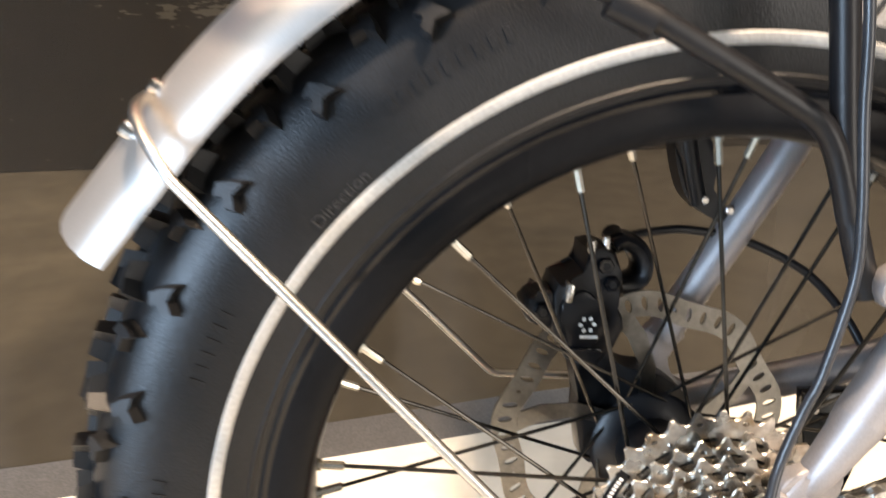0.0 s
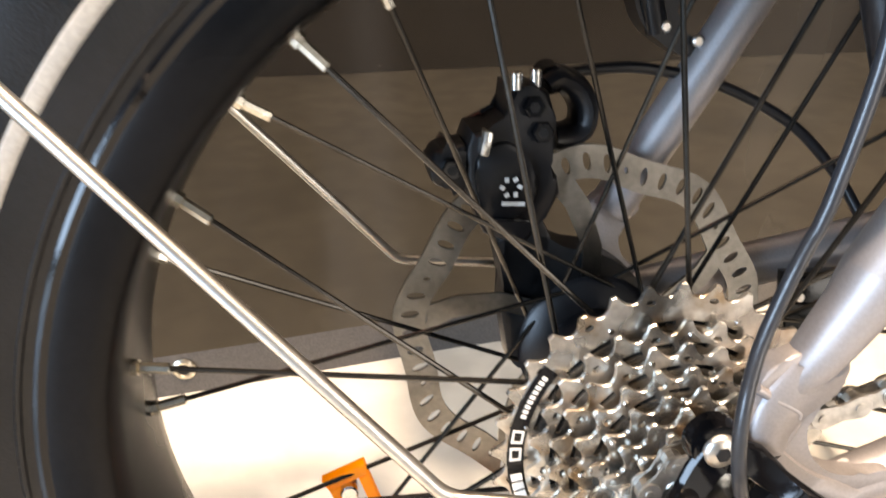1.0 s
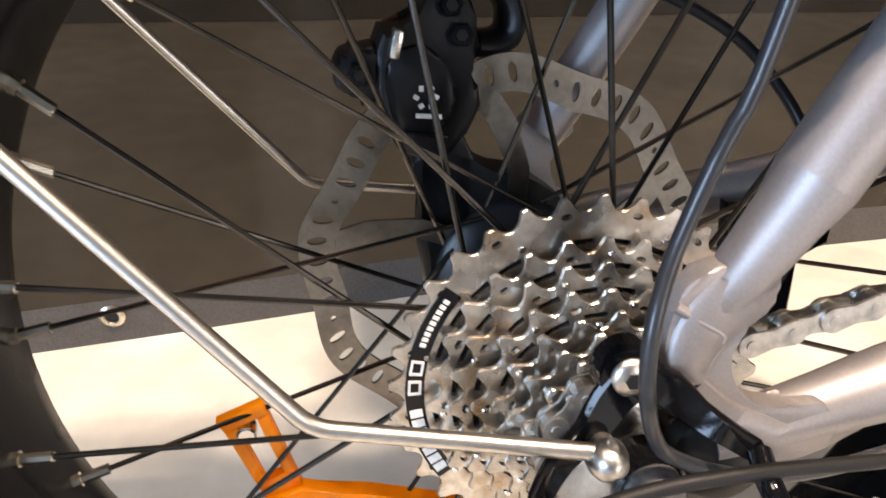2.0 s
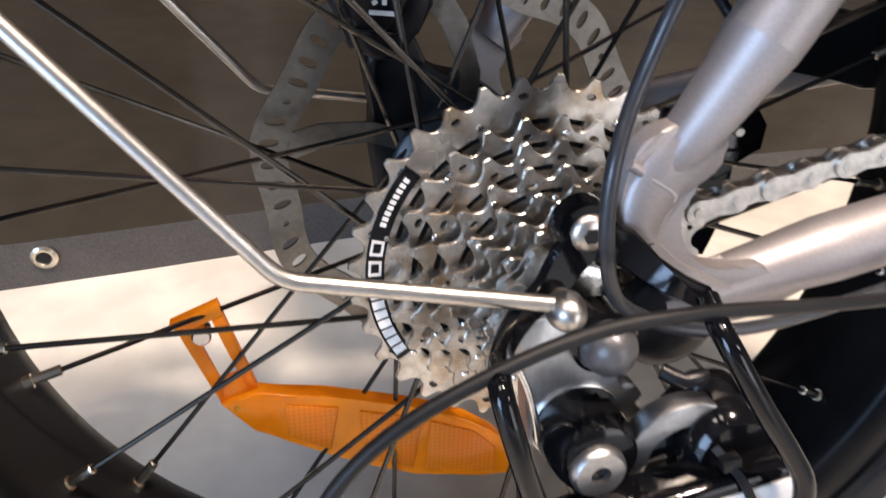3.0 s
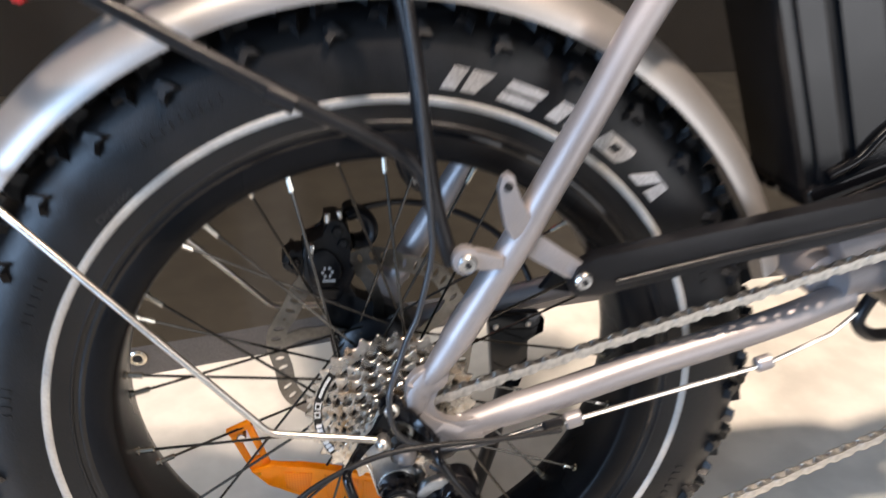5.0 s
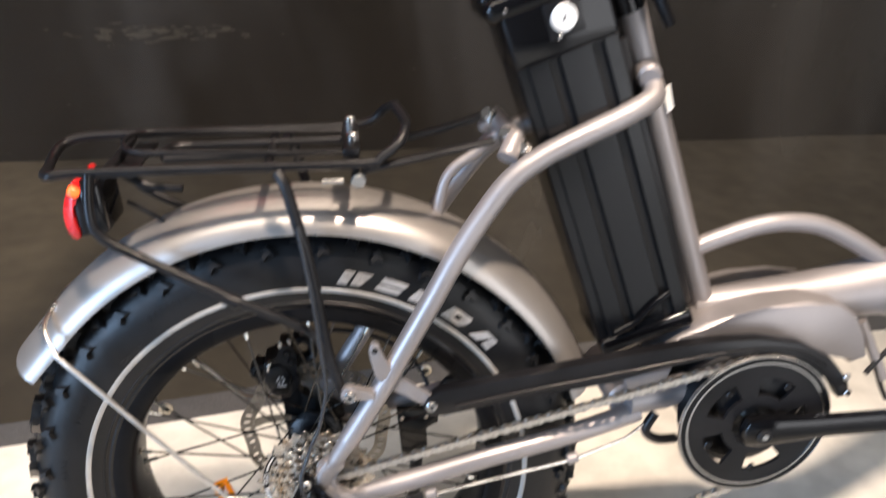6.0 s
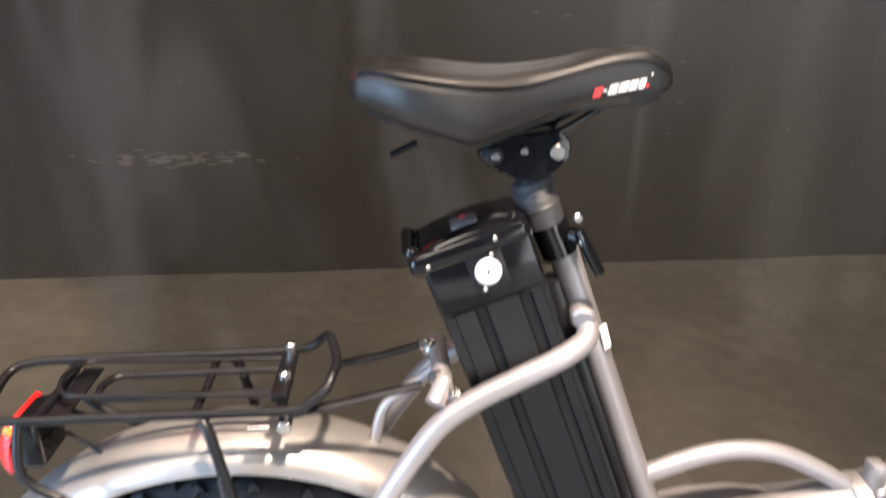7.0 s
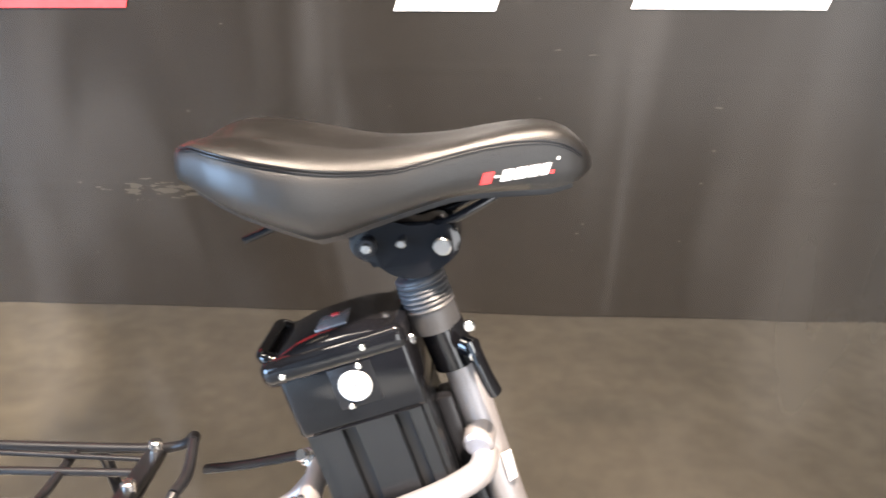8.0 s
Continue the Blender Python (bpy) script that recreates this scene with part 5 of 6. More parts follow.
        part("piping", tube(B(), spline(line, 0.004), r, 8), BLACK_SATIN, saddle, "stitched piping")
bm = B()
rows = [(x, saddle_at(x)[0] * 0.86, saddle_at(x)[3] - 0.004) for x in np.linspace(0.150, 0.415, 16)]
va = [[bm.verts.new((x, sy * w - 0.002, z + 0.008 + dz)) for sy, dz in ((-0.9, 0), (-0.85, -0.006), (0.85, -0.006), (0.9, 0), (0.85, 0.008), (-0.85, 0.008))] for x, w, z in rows]
for a, b in zip(va, va[1:]):
    for k in range(6):
        bm.faces.new((a[k], a[(k + 1) % 6], b[(k + 1) % 6], b[k]))
bm.faces.new(va[0][::-1])
bm.faces.new(va[-1])
part("base_shell", bm, BLACK_SATIN, saddle)
for sgn in (-1, 1):
    part("rail", tube(B(), spline([(0.195, sgn * 0.030, 0.945), (0.225, sgn * 0.026, 0.938), (0.265, sgn * 0.022, 0.935), (0.315, sgn * 0.022, 0.937), (0.345, sgn * 0.018, 0.950), (0.365, sgn * 0.012, 0.962)], 0.006), 0.0036, 10), BLACK_GLOSS, saddle, "black steel saddle rail")
# printed side mark: one red block, a dash and four white blocks that follow the side
def side_point(x, z, lift):
    w, ze, zt, zb = saddle_at(x)
    return (x, -w * float(np.interp((z - zb) / (ze - zb), (0, 0.22, 0.5, 0.78, 1.0), (0.86, 0.985, 1.03, 1.03, 1.0))) - 0.002 - lift, z)


for f0, f1, lo, hi, mat in ((0.0, 0.145, 0.0, 1.0, RED_MARK), (0.17, 0.235, 0.42, 0.60, WHITE_MARK), (0.27, 0.42, 0.0, 1.0, WHITE_MARK), (0.45, 0.61, 0.0, 1.0, WHITE_MARK), (0.64, 0.78, 0.0, 1.0, WHITE_MARK),
                        (0.81, 0.92, 0.0, 1.0, WHITE_MARK), (0.955, 1.0, 0.0, 0.30, RED_MARK), (0.985, 1.02, 1.15, 1.40, WHITE_MARK)):
    bm = B()
    grid = []
    for i in range(4):
        f = f0 + (f1 - f0) * i / 3
        col = []
        for g in (lo, (lo + hi) / 2, hi):
            x, z = 0.3468 + 0.0525 * f + 0.0024 * g, 0.9715 + 0.0078 * f + 0.0085 * g
            col.append((bm.verts.new(side_point(x, z, 0.0007)), bm.verts.new(side_point(x, z, -0.002))))
        grid.append(col)
    for a, b in zip(grid, grid[1:]):
        for k in range(2):
            bm.faces.new((a[k][0], b[k][0], b[k + 1][0], a[k + 1][0]))
        bm.faces.new((a[0][1], b[0][1], b[0][0], a[0][0]))
        bm.faces.new((a[2][0], b[2][0], b[2][1], a[2][1]))
    for col in (grid[0], grid[-1]):
        for k in range(2):
            bm.faces.new((col[k][0], col[k + 1][0], col[k + 1][1], col[k][1]))
    part("printed_mark", bm, mat, saddle, "printed block")

# -- rear mudguard --
def guard_arc(bm, a0, a1, r, half, depth, thick, n=70):
    rings = []
    for i in range(n + 1):
        f = i / n
        a = a0 + (a1 - a0) * f
        flare = 0.006 * max(0.0, (f - 0.93) / 0.07) ** 1.7
        ring = []
        for lift in (0.0, -thick):
            row = []
            for k in range(13):
                u = -1 + 2 * k / 12
                y = half * math.sin(u * math.pi / 2 * 0.98)
                rr = r + flare + lift - depth * (1 - math.cos(u * math.pi / 2 * 0.98)) ** 1.0
                row.append((rr, y * (1 + lift * 2)))
            ring += row if lift == 0.0 else row[::-1]
        rings.append([bm.verts.new(pol(rr, a, y)) for rr, y in ring])
    m = len(rings[0])
    for a, b in zip(rings, rings[1:]):
        for k in range(m):
            bm.faces.new((a[k], a[(k + 1) % m], b[(k + 1) % m], b[k]))
    bm.faces.new(rings[0][::-1])
    bm.faces.new(rings[-1])


bm = B()
guard_arc(bm, 18.0, 149.6, 0.336, 0.055, 0.031, 0.0016)
mudguard = part("rear_mudguard", bm, FENDER, bike, "satin silver rear mudguard over the tyre", 50)
STAY_WIRE = [(-0.2512, 0.0000, 0.5355), (-0.2484, -0.0450, 0.5336), (-0.2431, -0.0620, 0.5247), (-0.2321, -0.0740, 0.5094), (-0.1955, -0.0840, 0.4664), (-0.1655, -0.0900, 0.4337)] + [(-0.1095, -0.0940, 0.3727), (-0.0940, -0.0950, 0.3530), (-0.0871, -0.0950, 0.3450), (-0.0788, -0.0950, 0.3417), (-0.0515, -0.0990, 0.3389), (-0.0159, -0.1020, 0.3331)]
stay_bend = spline(STAY_WIRE[:4], 0.004)[:-1] + rounded([STAY_WIRE[3], (-0.0868, -0.0950, 0.3432), STAY_WIRE[-1]], 0.0055, 7)
part("guard_stay", tube(B(), stay_bend, 0.0024, 12), SATIN_STEEL, mudguard, "bright steel wire stay")
part("guard_stay", tube(B(), [(p.x, -p.y, p.z) for p in stay_bend], 0.0024, 12), SATIN_STEEL, mudguard, "bright steel wire stay")
for p in [(-0.2455, -0.0200, 0.5380), (-0.2564, -0.0300, 0.5221)]:
    bm = B()
    c = Vector(p)
    out = (c - AX)
    out.y = -0.02
    out.normalize()
    rod(bm, c - out * 0.006, c + out * 0.004, 0.0045, 14, bevel=0.001)
    part("acorn_nut", bm, CHROME, mudguard)
bm = B()
lathe(bm, [(0.0001, -0.0062), (0.0026, -0.0056), (0.0046, -0.0036), (0.0056, -0.0006), (0.0056, 0.0020), (0.0040, 0.0040), (0.0040, 0.0100), (0.0001, 0.0100)], (-0.0125, -0.1030, 0.3310), 24)
part("stay_bolt", bm, SATIN_STEEL, mudguard, "domed chrome bolt")

# -- luggage rack --
RZ = 0.688
NEAR = [(-0.2139, -0.0620, 0.6872), (-0.1868, -0.0640, 0.6896), (-0.0718, -0.0640, 0.6898), (0.0677, -0.0640, 0.6897), (0.0853, -0.0620, 0.6941), (0.1046, -0.0550, 0.7078), (0.1089, -0.0450, 0.7155)]
FAR = [(-0.2332, 0.0000, 0.6776), (-0.2332, 0.0400, 0.6871), (-0.2122, 0.0520, 0.6934), (-0.1388, 0.0550, 0.6949), (0.0253, 0.0550, 0.6955), (0.0762, 0.0540, 0.6999), (0.0955, 0.0450, 0.7162), (0.1042, 0.0200, 0.7250)]
bm = B()
tube(bm, spline(join(NEAR[::-1], FAR), 0.005), 0.0048, 12)
tube(bm, spline([NEAR[-1], (NEAR[-1][0] + 0.003, -0.02, NEAR[-1][2] + 0.003), FAR[-1]], 0.005), 0.0048, 12)
rack = part("luggage_rack", bm, BLACK_SATIN, bike, "black tubular luggage rack with a spring clip")
for x, rr in ((-0.165, 0.005), (-0.020, 0.0042), (0.060, 0.005)):
    part("cross_bar", tube(B(), [(x, -0.062, RZ - 0.001), (x, 0.0, RZ - 0.002), (x, 0.055, RZ + 0.004)], rr, 10), BLACK_SATIN, rack)
part("cross_plate", box(B(), (0.020, 0.112, 0.004), pose(-0.150, -0.003, RZ - 0.004), 0.0012), BLACK_SATIN, rack)
for y in (-0.026, 0.022):
    part("inner_rail", tube(B(), [(-0.118, y, RZ + 0.001), (-0.02, y, RZ + 0.002), (0.060, y, RZ + 0.003)], 0.0038, 10), BLACK_SATIN, rack)
part("inner_loop", tube(B(), spline([(-0.100, -0.026, RZ + 0.001), (-0.118, -0.020, RZ + 0.001), (-0.124, -0.002, RZ + 0.001), (-0.118, 0.016, RZ + 0.002), (-0.100, 0.022, RZ + 0.002)], 0.004), 0.0038, 10), BLACK_SATIN, rack)
bm = B()
tube(bm, rounded([(0.055, -0.040, RZ + 0.006), (-0.150, -0.038, RZ + 0.012), (-0.160, 0.0, RZ + 0.016), (-0.150, 0.034, RZ + 0.014), (0.055, 0.036, RZ + 0.008)], 0.02), 0.0026, 10)
part("spring_clip", bm, BLACK_SATIN, rack, "sprung wire clip")
part("clip_plate", box(B(), (0.016, 0.10, 0.010), pose(0.058, -0.002, RZ + 0.008), 0.002), BLACK_SATIN, rack)
for x, y, z in ((0.0584, 0.0471, 0.6995), (0.060, -0.018, 0.6985)):
    part("clip_bolt", rod(B(), (x, y, z - 0.004), (x, y, z + 0.010), 0.0062, 14, bevel=0.0015), CHROME, rack)
bm = B()
rod(bm, (0.0638, -0.070, 0.674), (0.0638, -0.056, 0.676), 0.0072, 16, bevel=0.001)
part("rack_bolt", bm, CHROME, rack)
part("bolt_tail", rod(B(), (0.030, -0.066, 0.674), (0.050, -0.066, 0.674), 0.003, 10), STEEL, rack)
LEG_A = [(-0.0104, -0.0680, 0.6841), (-0.0037, -0.0740, 0.6741), (0.0026, -0.0760, 0.6465), (0.0142, -0.0790, 0.5938), (0.0263, -0.0810, 0.5015), (0.0385, -0.0850, 0.4529)]
LEG_B = [(-0.1766, -0.0660, 0.6883), (-0.1787, -0.0740, 0.6540), (-0.1707, -0.0770, 0.6319), (-0.1276, -0.0790, 0.6044), (-0.0589, -0.0820, 0.5651), (-0.0058, -0.0810, 0.5348), (0.0166, -0.0820, 0.5178), (0.0281, -0.0830, 0.4841)]
for sgn in (1, -1):
    part("leg", tube(B(), spline([(x, sgn * y, z) for x, y, z in LEG_A], 0.006), 0.0056, 12), BLACK_SATIN, rack, "black rack leg")
    part("leg", tube(B(), spline([(x, sgn * y, z) for x, y, z in LEG_B], 0.006), 0.0048, 12), BLACK_SATIN, rack, "slanting black rack leg")
part("leg_tie", rod(B(), (LEG_B[4][0] - 0.012, -0.081, LEG_B[4][2] + 0.004), (LEG_B[4][0] + 0.004, -0.0825, LEG_B[4][2] - 0.004), 0.0066, 12), BLACK_SATIN, rack)
for pts in ([(0.0680, -0.0560, 0.6810), (0.1241, -0.0520, 0.6903), (0.1944, -0.0470, 0.7032)], [(0.1035, 0.0450, 0.6823), (0.1483, 0.0380, 0.6933), (0.1949, 0.0300, 0.7093)]):
    part("front_strut", tube(B(), spline(pts, 0.02), 0.0040, 10, flat=1.4), BLACK_SATIN, rack, "flat black strut to the frame")
# bracket under the rack that holds the mudguard, and the guard's front tube
part("guard_tie", tube(B(), spline([(-0.175, 0.0, RZ - 0.01), (-0.165, 0.0, 0.668), (-0.140, 0.0, 0.655), (-0.110, 0.0, 0.652)], 0.006), 0.004, 10), BLACK_SATIN, rack)
part("guard_bridge", tube(B(), spline([(0.1450, 0.0, 0.6080), (0.1462, 0.0, 0.6200), (0.1527, 0.0, 0.6480), (0.1640, 0.0, 0.6640), (0.1850, 0.0, 0.6780), (0.2110, 0.0, 0.7000)], 0.006), 0.0060, 14), SILVER, frame_core, "bent silver tube that holds the mudguard")

# -- rear lamp --
bm = B()
box(bm, (0.024, 0.060, 0.054), pose(-0.189, -0.004, 0.645, 0, -4, 0), 0.007, 3)
lampbody = part("rear_lamp", bm, BLACK_GLOSS, bike, "red rear lamp in a black housing under the rack")
LENS = [(-0.2030, 0.6720), (-0.2120, 0.6560), (-0.2155, 0.6420), (-0.2150, 0.6280), (-0.2110, 0.6160), (-0.2040, 0.6165), (-0.2065, 0.6300), (-0.2068, 0.6420), (-0.2035, 0.6520), (-0.1950, 0.6640)]
part("lens", plate(B(), smooth_outline(LENS, 0.003), -0.034, 0.030, 0.0015), RED, lampbody, "curved clear red lens")
part("lens_backing", box(B(), (0.010, 0.060, 0.046), pose(-0.2005, -0.002, 0.640, 0, -4, 0), 0.002), BLACK_SATIN, lampbody)
bm = B()
box(bm, (0.0120, 0.016, 0.0110), pose(-0.2030, -0.0290, 0.6630, 0, 32, 0), 0.004, 3)
part("lit_bulb", bm, GLOW, lampbody, "glowing orange-red bulb")
part("cable", tube(B(), spline([(-0.165, 0.0, 0.640), (-0.135, -0.01, 0.625), (-0.115, -0.02, 0.612), (-0.100, -0.03, 0.610)], 0.006), 0.0022, 8), BLACK_SATIN, lampbody)

# -- crank, chain ring and guard --
BBC = Vector((0.487, -0.092, 0.384))


def ring_at(bm, c, profile, seg=96):
    return lathe(bm, profile, c, seg, True)


bm = B()
rod(bm, (BBC.x, 0.070, BBC.z), (BBC.x, -0.100, BBC.z), 0.012, 20)
crankset = part("crankset", bm, STEEL, bike, "black crank with chain ring and bright edged guard")
bm = B()
ring_at(bm, (BBC.x, BBC.y, BBC.z), [(0.0868, -0.0025), (0.0880, 0.0), (0.0868, 0.0025), (0.0855, 0.0025), (0.0855, -0.0025)])
part("guard_edge", bm, CHROME, crankset, "thin bright guard edge")
bm = B()
ring_at(bm, (BBC.x, BBC.y, BBC.z), [(0.0856, -0.0020), (0.0856, 0.0020), (0.0795, 0.0020), (0.0795, -0.0020)])
part("guard_ring", bm, BLACK_GLOSS, crankset)
bm = B()
ring_at(bm, (BBC.x, BBC.y, BBC.z), [(0.0795, -0.0026), (0.0795, 0.0010), (0.0775, 0.0010), (0.0775, -0.0026)])
part("inner_edge", bm, CHROME, crankset)
bm = B()
n = 120
lay = (0.026, 0.038, 0.060, 0.0778)
fr = [[[bm.verts.new((BBC.x + r * math.cos(2 * math.pi * k / n), y, BBC.z + r * math.sin(2 * math.pi * k / n))) for k in range(n)] for r in lay] for y in (-0.0935, -0.0895)]


def web(l, k):
    return 0 <= l < 3 and not (l == 1 and (k + 8) % 24 < 15)


for l in range(3):
    for k in range(n):
        if not web(l, k):
            continue
        k2 = (k + 1) % n
        f, b = fr
        bm.faces.new((f[l][k], f[l + 1][k], f[l + 1][k2], f[l][k2]))
        bm.faces.new((b[l][k], b[l][k2], b[l + 1][k2], b[l + 1][k]))
        if not web(l - 1, k):
            bm.faces.new((f[l][k], f[l][k2], b[l][k2], b[l][k]))
        if not web(l + 1, k):
            bm.faces.new((f[l + 1][k], b[l + 1][k], b[l + 1][k2], f[l + 1][k2]))
        if not web(l, (k - 1) % n):
            bm.faces.new((f[l][k], b[l][k], b[l + 1][k], f[l + 1][k]))
        if not web(l, k2):
            bm.faces.new((f[l][k2], f[l + 1][k2], b[l + 1][k2], b[l][k2]))
part("spider", bm, BLACK_SATIN, crankset, "black five-armed spider")
for k in range(5):
    a = radians(72 * k + 58)
    x, z = BBC.x + 0.056 * math.cos(a), BBC.z + 0.056 * math.sin(a)
    bm = B()
    rod(bm, (x, -0.0930, z), (x, -0.0965, z), 0.0042, 14, bevel=0.0008)
    part("ring_bolt", bm, BLACK_GLOSS, crankset)
bm = B()
toothed_ring(bm, (BBC.x, 0, BBC.z), 40, 0.0815, 0.0760, 0.066, -0.0865, -0.0845)
part("chain_ring", bm, BLACK_SATIN, crankset)
# black backing disc added to darken the gaps in the spider
part("crank_backing", lathe(B(), [(0.0130, -0.0700), (0.0480, -0.0720), (0.0690, -0.0660), (0.0740, -0.0560), (0.0130, -0.0540)], (BBC.x, 0, BBC.z), 64, True), BLACK_SATIN, crankset, "black round disc added behind the chain ring")
bm = B()
arm0, arm1 = Vector((BBC.x, -0.106, BBC.z + 0.002)), Vector((BBC.x + 0.170, -0.124, BBC.z + 0.016))
va = []
for f, w, t in ((-0.13, 0.004, 0.004), (-0.1, 0.0150, 0.008), (0.0, 0.0175, 0.0095), (0.12, 0.0155, 0.0085), (0.4, 0.0125, 0.0065), (0.8, 0.0120, 0.006), (0.97, 0.0140, 0.007), (1.04, 0.012, 0.006), (1.07, 0.004, 0.004)):
    c = arm0.lerp(arm1, f)
    va.append([bm.verts.new(c + Vector((0, t * sy, w * sz))) for sy, sz in ((-1, -0.7), (-1, 0.7), (-0.6, 1), (0.6, 1), (1, 0.7), (1, -0.7), (0.6, -1), (-0.6, -1))])
for a, b in zip(va, va[1:]):
    for k in range(8):
        bm.faces.new((a[k], a[(k + 1) % 8], b[(k + 1) % 8], b[k]))
bm.faces.new(va[0][::-1])
bm.faces.new(va[-1])
part("crank_arm", bm, BLACK_GLOSS, crankset, "black crank arm")
bm = B()
rod(bm, (BBC.x, -0.114, BBC.z), (BBC.x, -0.1175, BBC.z), 0.0085, 20, bevel=0.001)
part("crank_bolt", bm, BLACK_SATIN, crankset)
bm = B()
rod(bm, (BBC.x, -0.1174, BBC.z), (BBC.x, -0.1180, BBC.z), 0.0038, 6)
part("hex_socket_mark", bm, STEEL, crankset)
bm = B()
tube(bm, [(BBC.x, 0.082, BBC.z), (BBC.x - 0.02, 0.092, BBC.z - 0.002), (BBC.x - 0.168, 0.108, BBC.z - 0.034)], 0.011, 12, flat=0.7)
part("far_crank_arm", bm, BLACK_GLOSS, crankset, "black crank arm")
pm = pose(BBC.x - 0.172, 0.158, BBC.z - 0.036, 0, 8, 0)
bm = B()
for px in (-0.040, 0.040):
    box(bm, (0.010, 0.088, 0.024), pm @ pose(px, 0, 0), 0.003)
for py in (-0.042, 0.0, 0.042):
    box(bm, (0.080, 0.008, 0.020), pm @ pose(0, py, 0), 0.003)
rod(bm, pm @ Vector((0, -0.055, 0)), pm @ Vector((0, 0.045, 0)), 0.010, 14)
pedal = part("pedal", bm, BLACK_SATIN, crankset, "black block pedal with amber reflectors")
for px in (-0.0458, 0.0458):
    part("pedal_reflector", box(B(), (0.002, 0.050, 0.013), pm @ pose(px, 0, 0), 0.0006), ORANGE, crankset, "amber pedal reflector")
bm = B()
rod(bm, arm1 + Vector((0, -0.006, 0)), arm1 + Vector((0, -0.050, 0)), 0.006, 14)
part("pedal_axle", bm, STEEL, crankset)

part("crank_backing", lathe(B(), [(0.0001, -0.0835), (0.046, -0.0825), (0.053, -0.078), (0.055, -0.060), (0.0001, -0.060)], (BBC.x + 0.012, 0, BBC.z + 0.026), 48), BLACK_SATIN, crankset, "dark round motor cover")
# motor and its shell
bm = B()
rod(bm, (0.515, -0.070, 0.402), (0.515, 0.070, 0.402), 0.066, 40, bevel=0.008)
rod(bm, (0.470, -0.060, 0.395), (0.470, 0.060, 0.395), 0.055, 40, bevel=0.006)
motor = part("motor", bm, BLACK_SATIN, bike, "black mid-drive motor under a silver shell")
bm = B()
plate(bm, [(0.3768, 0.4511), (0.4083, 0.4756), (0.4337, 0.4900), (0.4692, 0.4999), (0.5051, 0.5069), (0.5514, 0.5109), (0.5893, 0.5052), (0.6142, 0.4885), (0.6292, 0.4624), (0.6377, 0.4347), (0.6178, 0.4269), (0.5979, 0.4441), (0.5652, 0.4559), (0.5111, 0.4510), (0.4579, 0.4399)], -0.052, 0.052, 0.006)
part("motor_shell", bm, SILVER, motor, "silver shell over the motor")
bm = B()
plate(bm, [(0.3417, 0.4365), (0.3965, 0.4446), (0.3890, 0.4216), (0.3694, 0.4134), (0.3523, 0.4149)], -0.064, -0.040, 0.002)
part("side_plate", bm, SILVER, motor)
bm = B()
rod(bm, (0.352, -0.050, 0.398), (0.352, 0.050, 0.398), 0.019, 20, bevel=0.004)
tube(bm, [(0.352, -0.052, 0.400), (0.395, -0.045, 0.400), (0.44, -0.04, 0.410)], 0.017, 16)
part("yoke", bm, SILVER, frame_core, "silver yoke behind the motor")
bm = B()
tube(bm, spline([(0.385, -0.06, 0.385), (0.375, -0.062, 0.365), (0.390, -0.060, 0.350), (0.415, -0.055, 0.345)], 0.005), 0.0055, 10)
part("motor_cable", bm, BLACK_SATIN, motor)
part("front_link", tube(B(), [(0.6351, -0.0300, 0.4702), (0.6485, -0.0350, 0.4435), (0.6723, -0.0400, 0.3971)], 0.006, 12), SILVER, frame_core)
for pts in ([(0.7112, -0.0300, 0.4708), (0.6869, -0.0350, 0.4484), (0.6626, -0.0400, 0.4260), (0.6446, -0.0450, 0.4086)], [(0.6446, -0.0450, 0.4086), (0.6573, -0.0400, 0.4144), (0.6729, -0.0400, 0.3848), (0.6830, -0.0400, 0.3675)]):
    part("brake_cable", tube(B(), spline(pts, 0.008), 0.003, 8), BLACK_SATIN, bike, "black cable from the folding joint")

# chain guard
GUARD_SET = Vector((0.003, 0.012, -0.006))
bm = B()
plate(bm, [(0.117, 0.438), (0.122, 0.450), (0.135, 0.457), (0.258, 0.474), (0.372, 0.490), (0.430, 0.4955), (0.475, 0.4960), (0.523, 0.487), (0.562, 0.466), (0.588, 0.436), (0.594, 0.415),
           (0.580, 0.414), (0.572, 0.432), (0.552, 0.454), (0.520, 0.471), (0.475, 0.478), (0.430, 0.476), (0.372, 0.467), (0.318, 0.4535), (0.232, 0.4430), (0.140, 0.4265), (0.122, 0.4275)], -0.100, -0.086, 0.002)
bmesh.ops.translate(bm, vec=GUARD_SET, verts=bm.verts[:])
chain_guard = part("chain_guard", bm, BLACK_SATIN, bike, "long black chain guard bolted to the stay")
part("ridge", tube(B(), spline([Vector(p) + GUARD_SET for p in [(0.150, -0.1005, 0.4375), (0.232, -0.1005, 0.4515), (0.318, -0.1005, 0.4640), (0.400, -0.1005, 0.4760), (0.450, -0.1005, 0.4820), (0.490, -0.1005, 0.4825), (0.528, -0.1005, 0.4750), (0.558, -0.1005, 0.456)]], 0.01), 0.0022, 10), BLACK_SATIN, chain_guard)
for x, y, z in ((0.5839, -0.100, 0.4416), (0.589, -0.100, 0.421)):
    part("guard_bolt", rod(B(), Vector((x, y, z)) + GUARD_SET, Vector((x, y - 0.004, z)) + GUARD_SET, 0.0042, 14, bevel=0.001), CHROME, chain_guard)

# -- chain: alternate inner and outer links round sprocket, ring and jockey wheels --
JU, JL = Vector((0.052, 0, 0.222)), Vector((0.038, 0, 0.162))


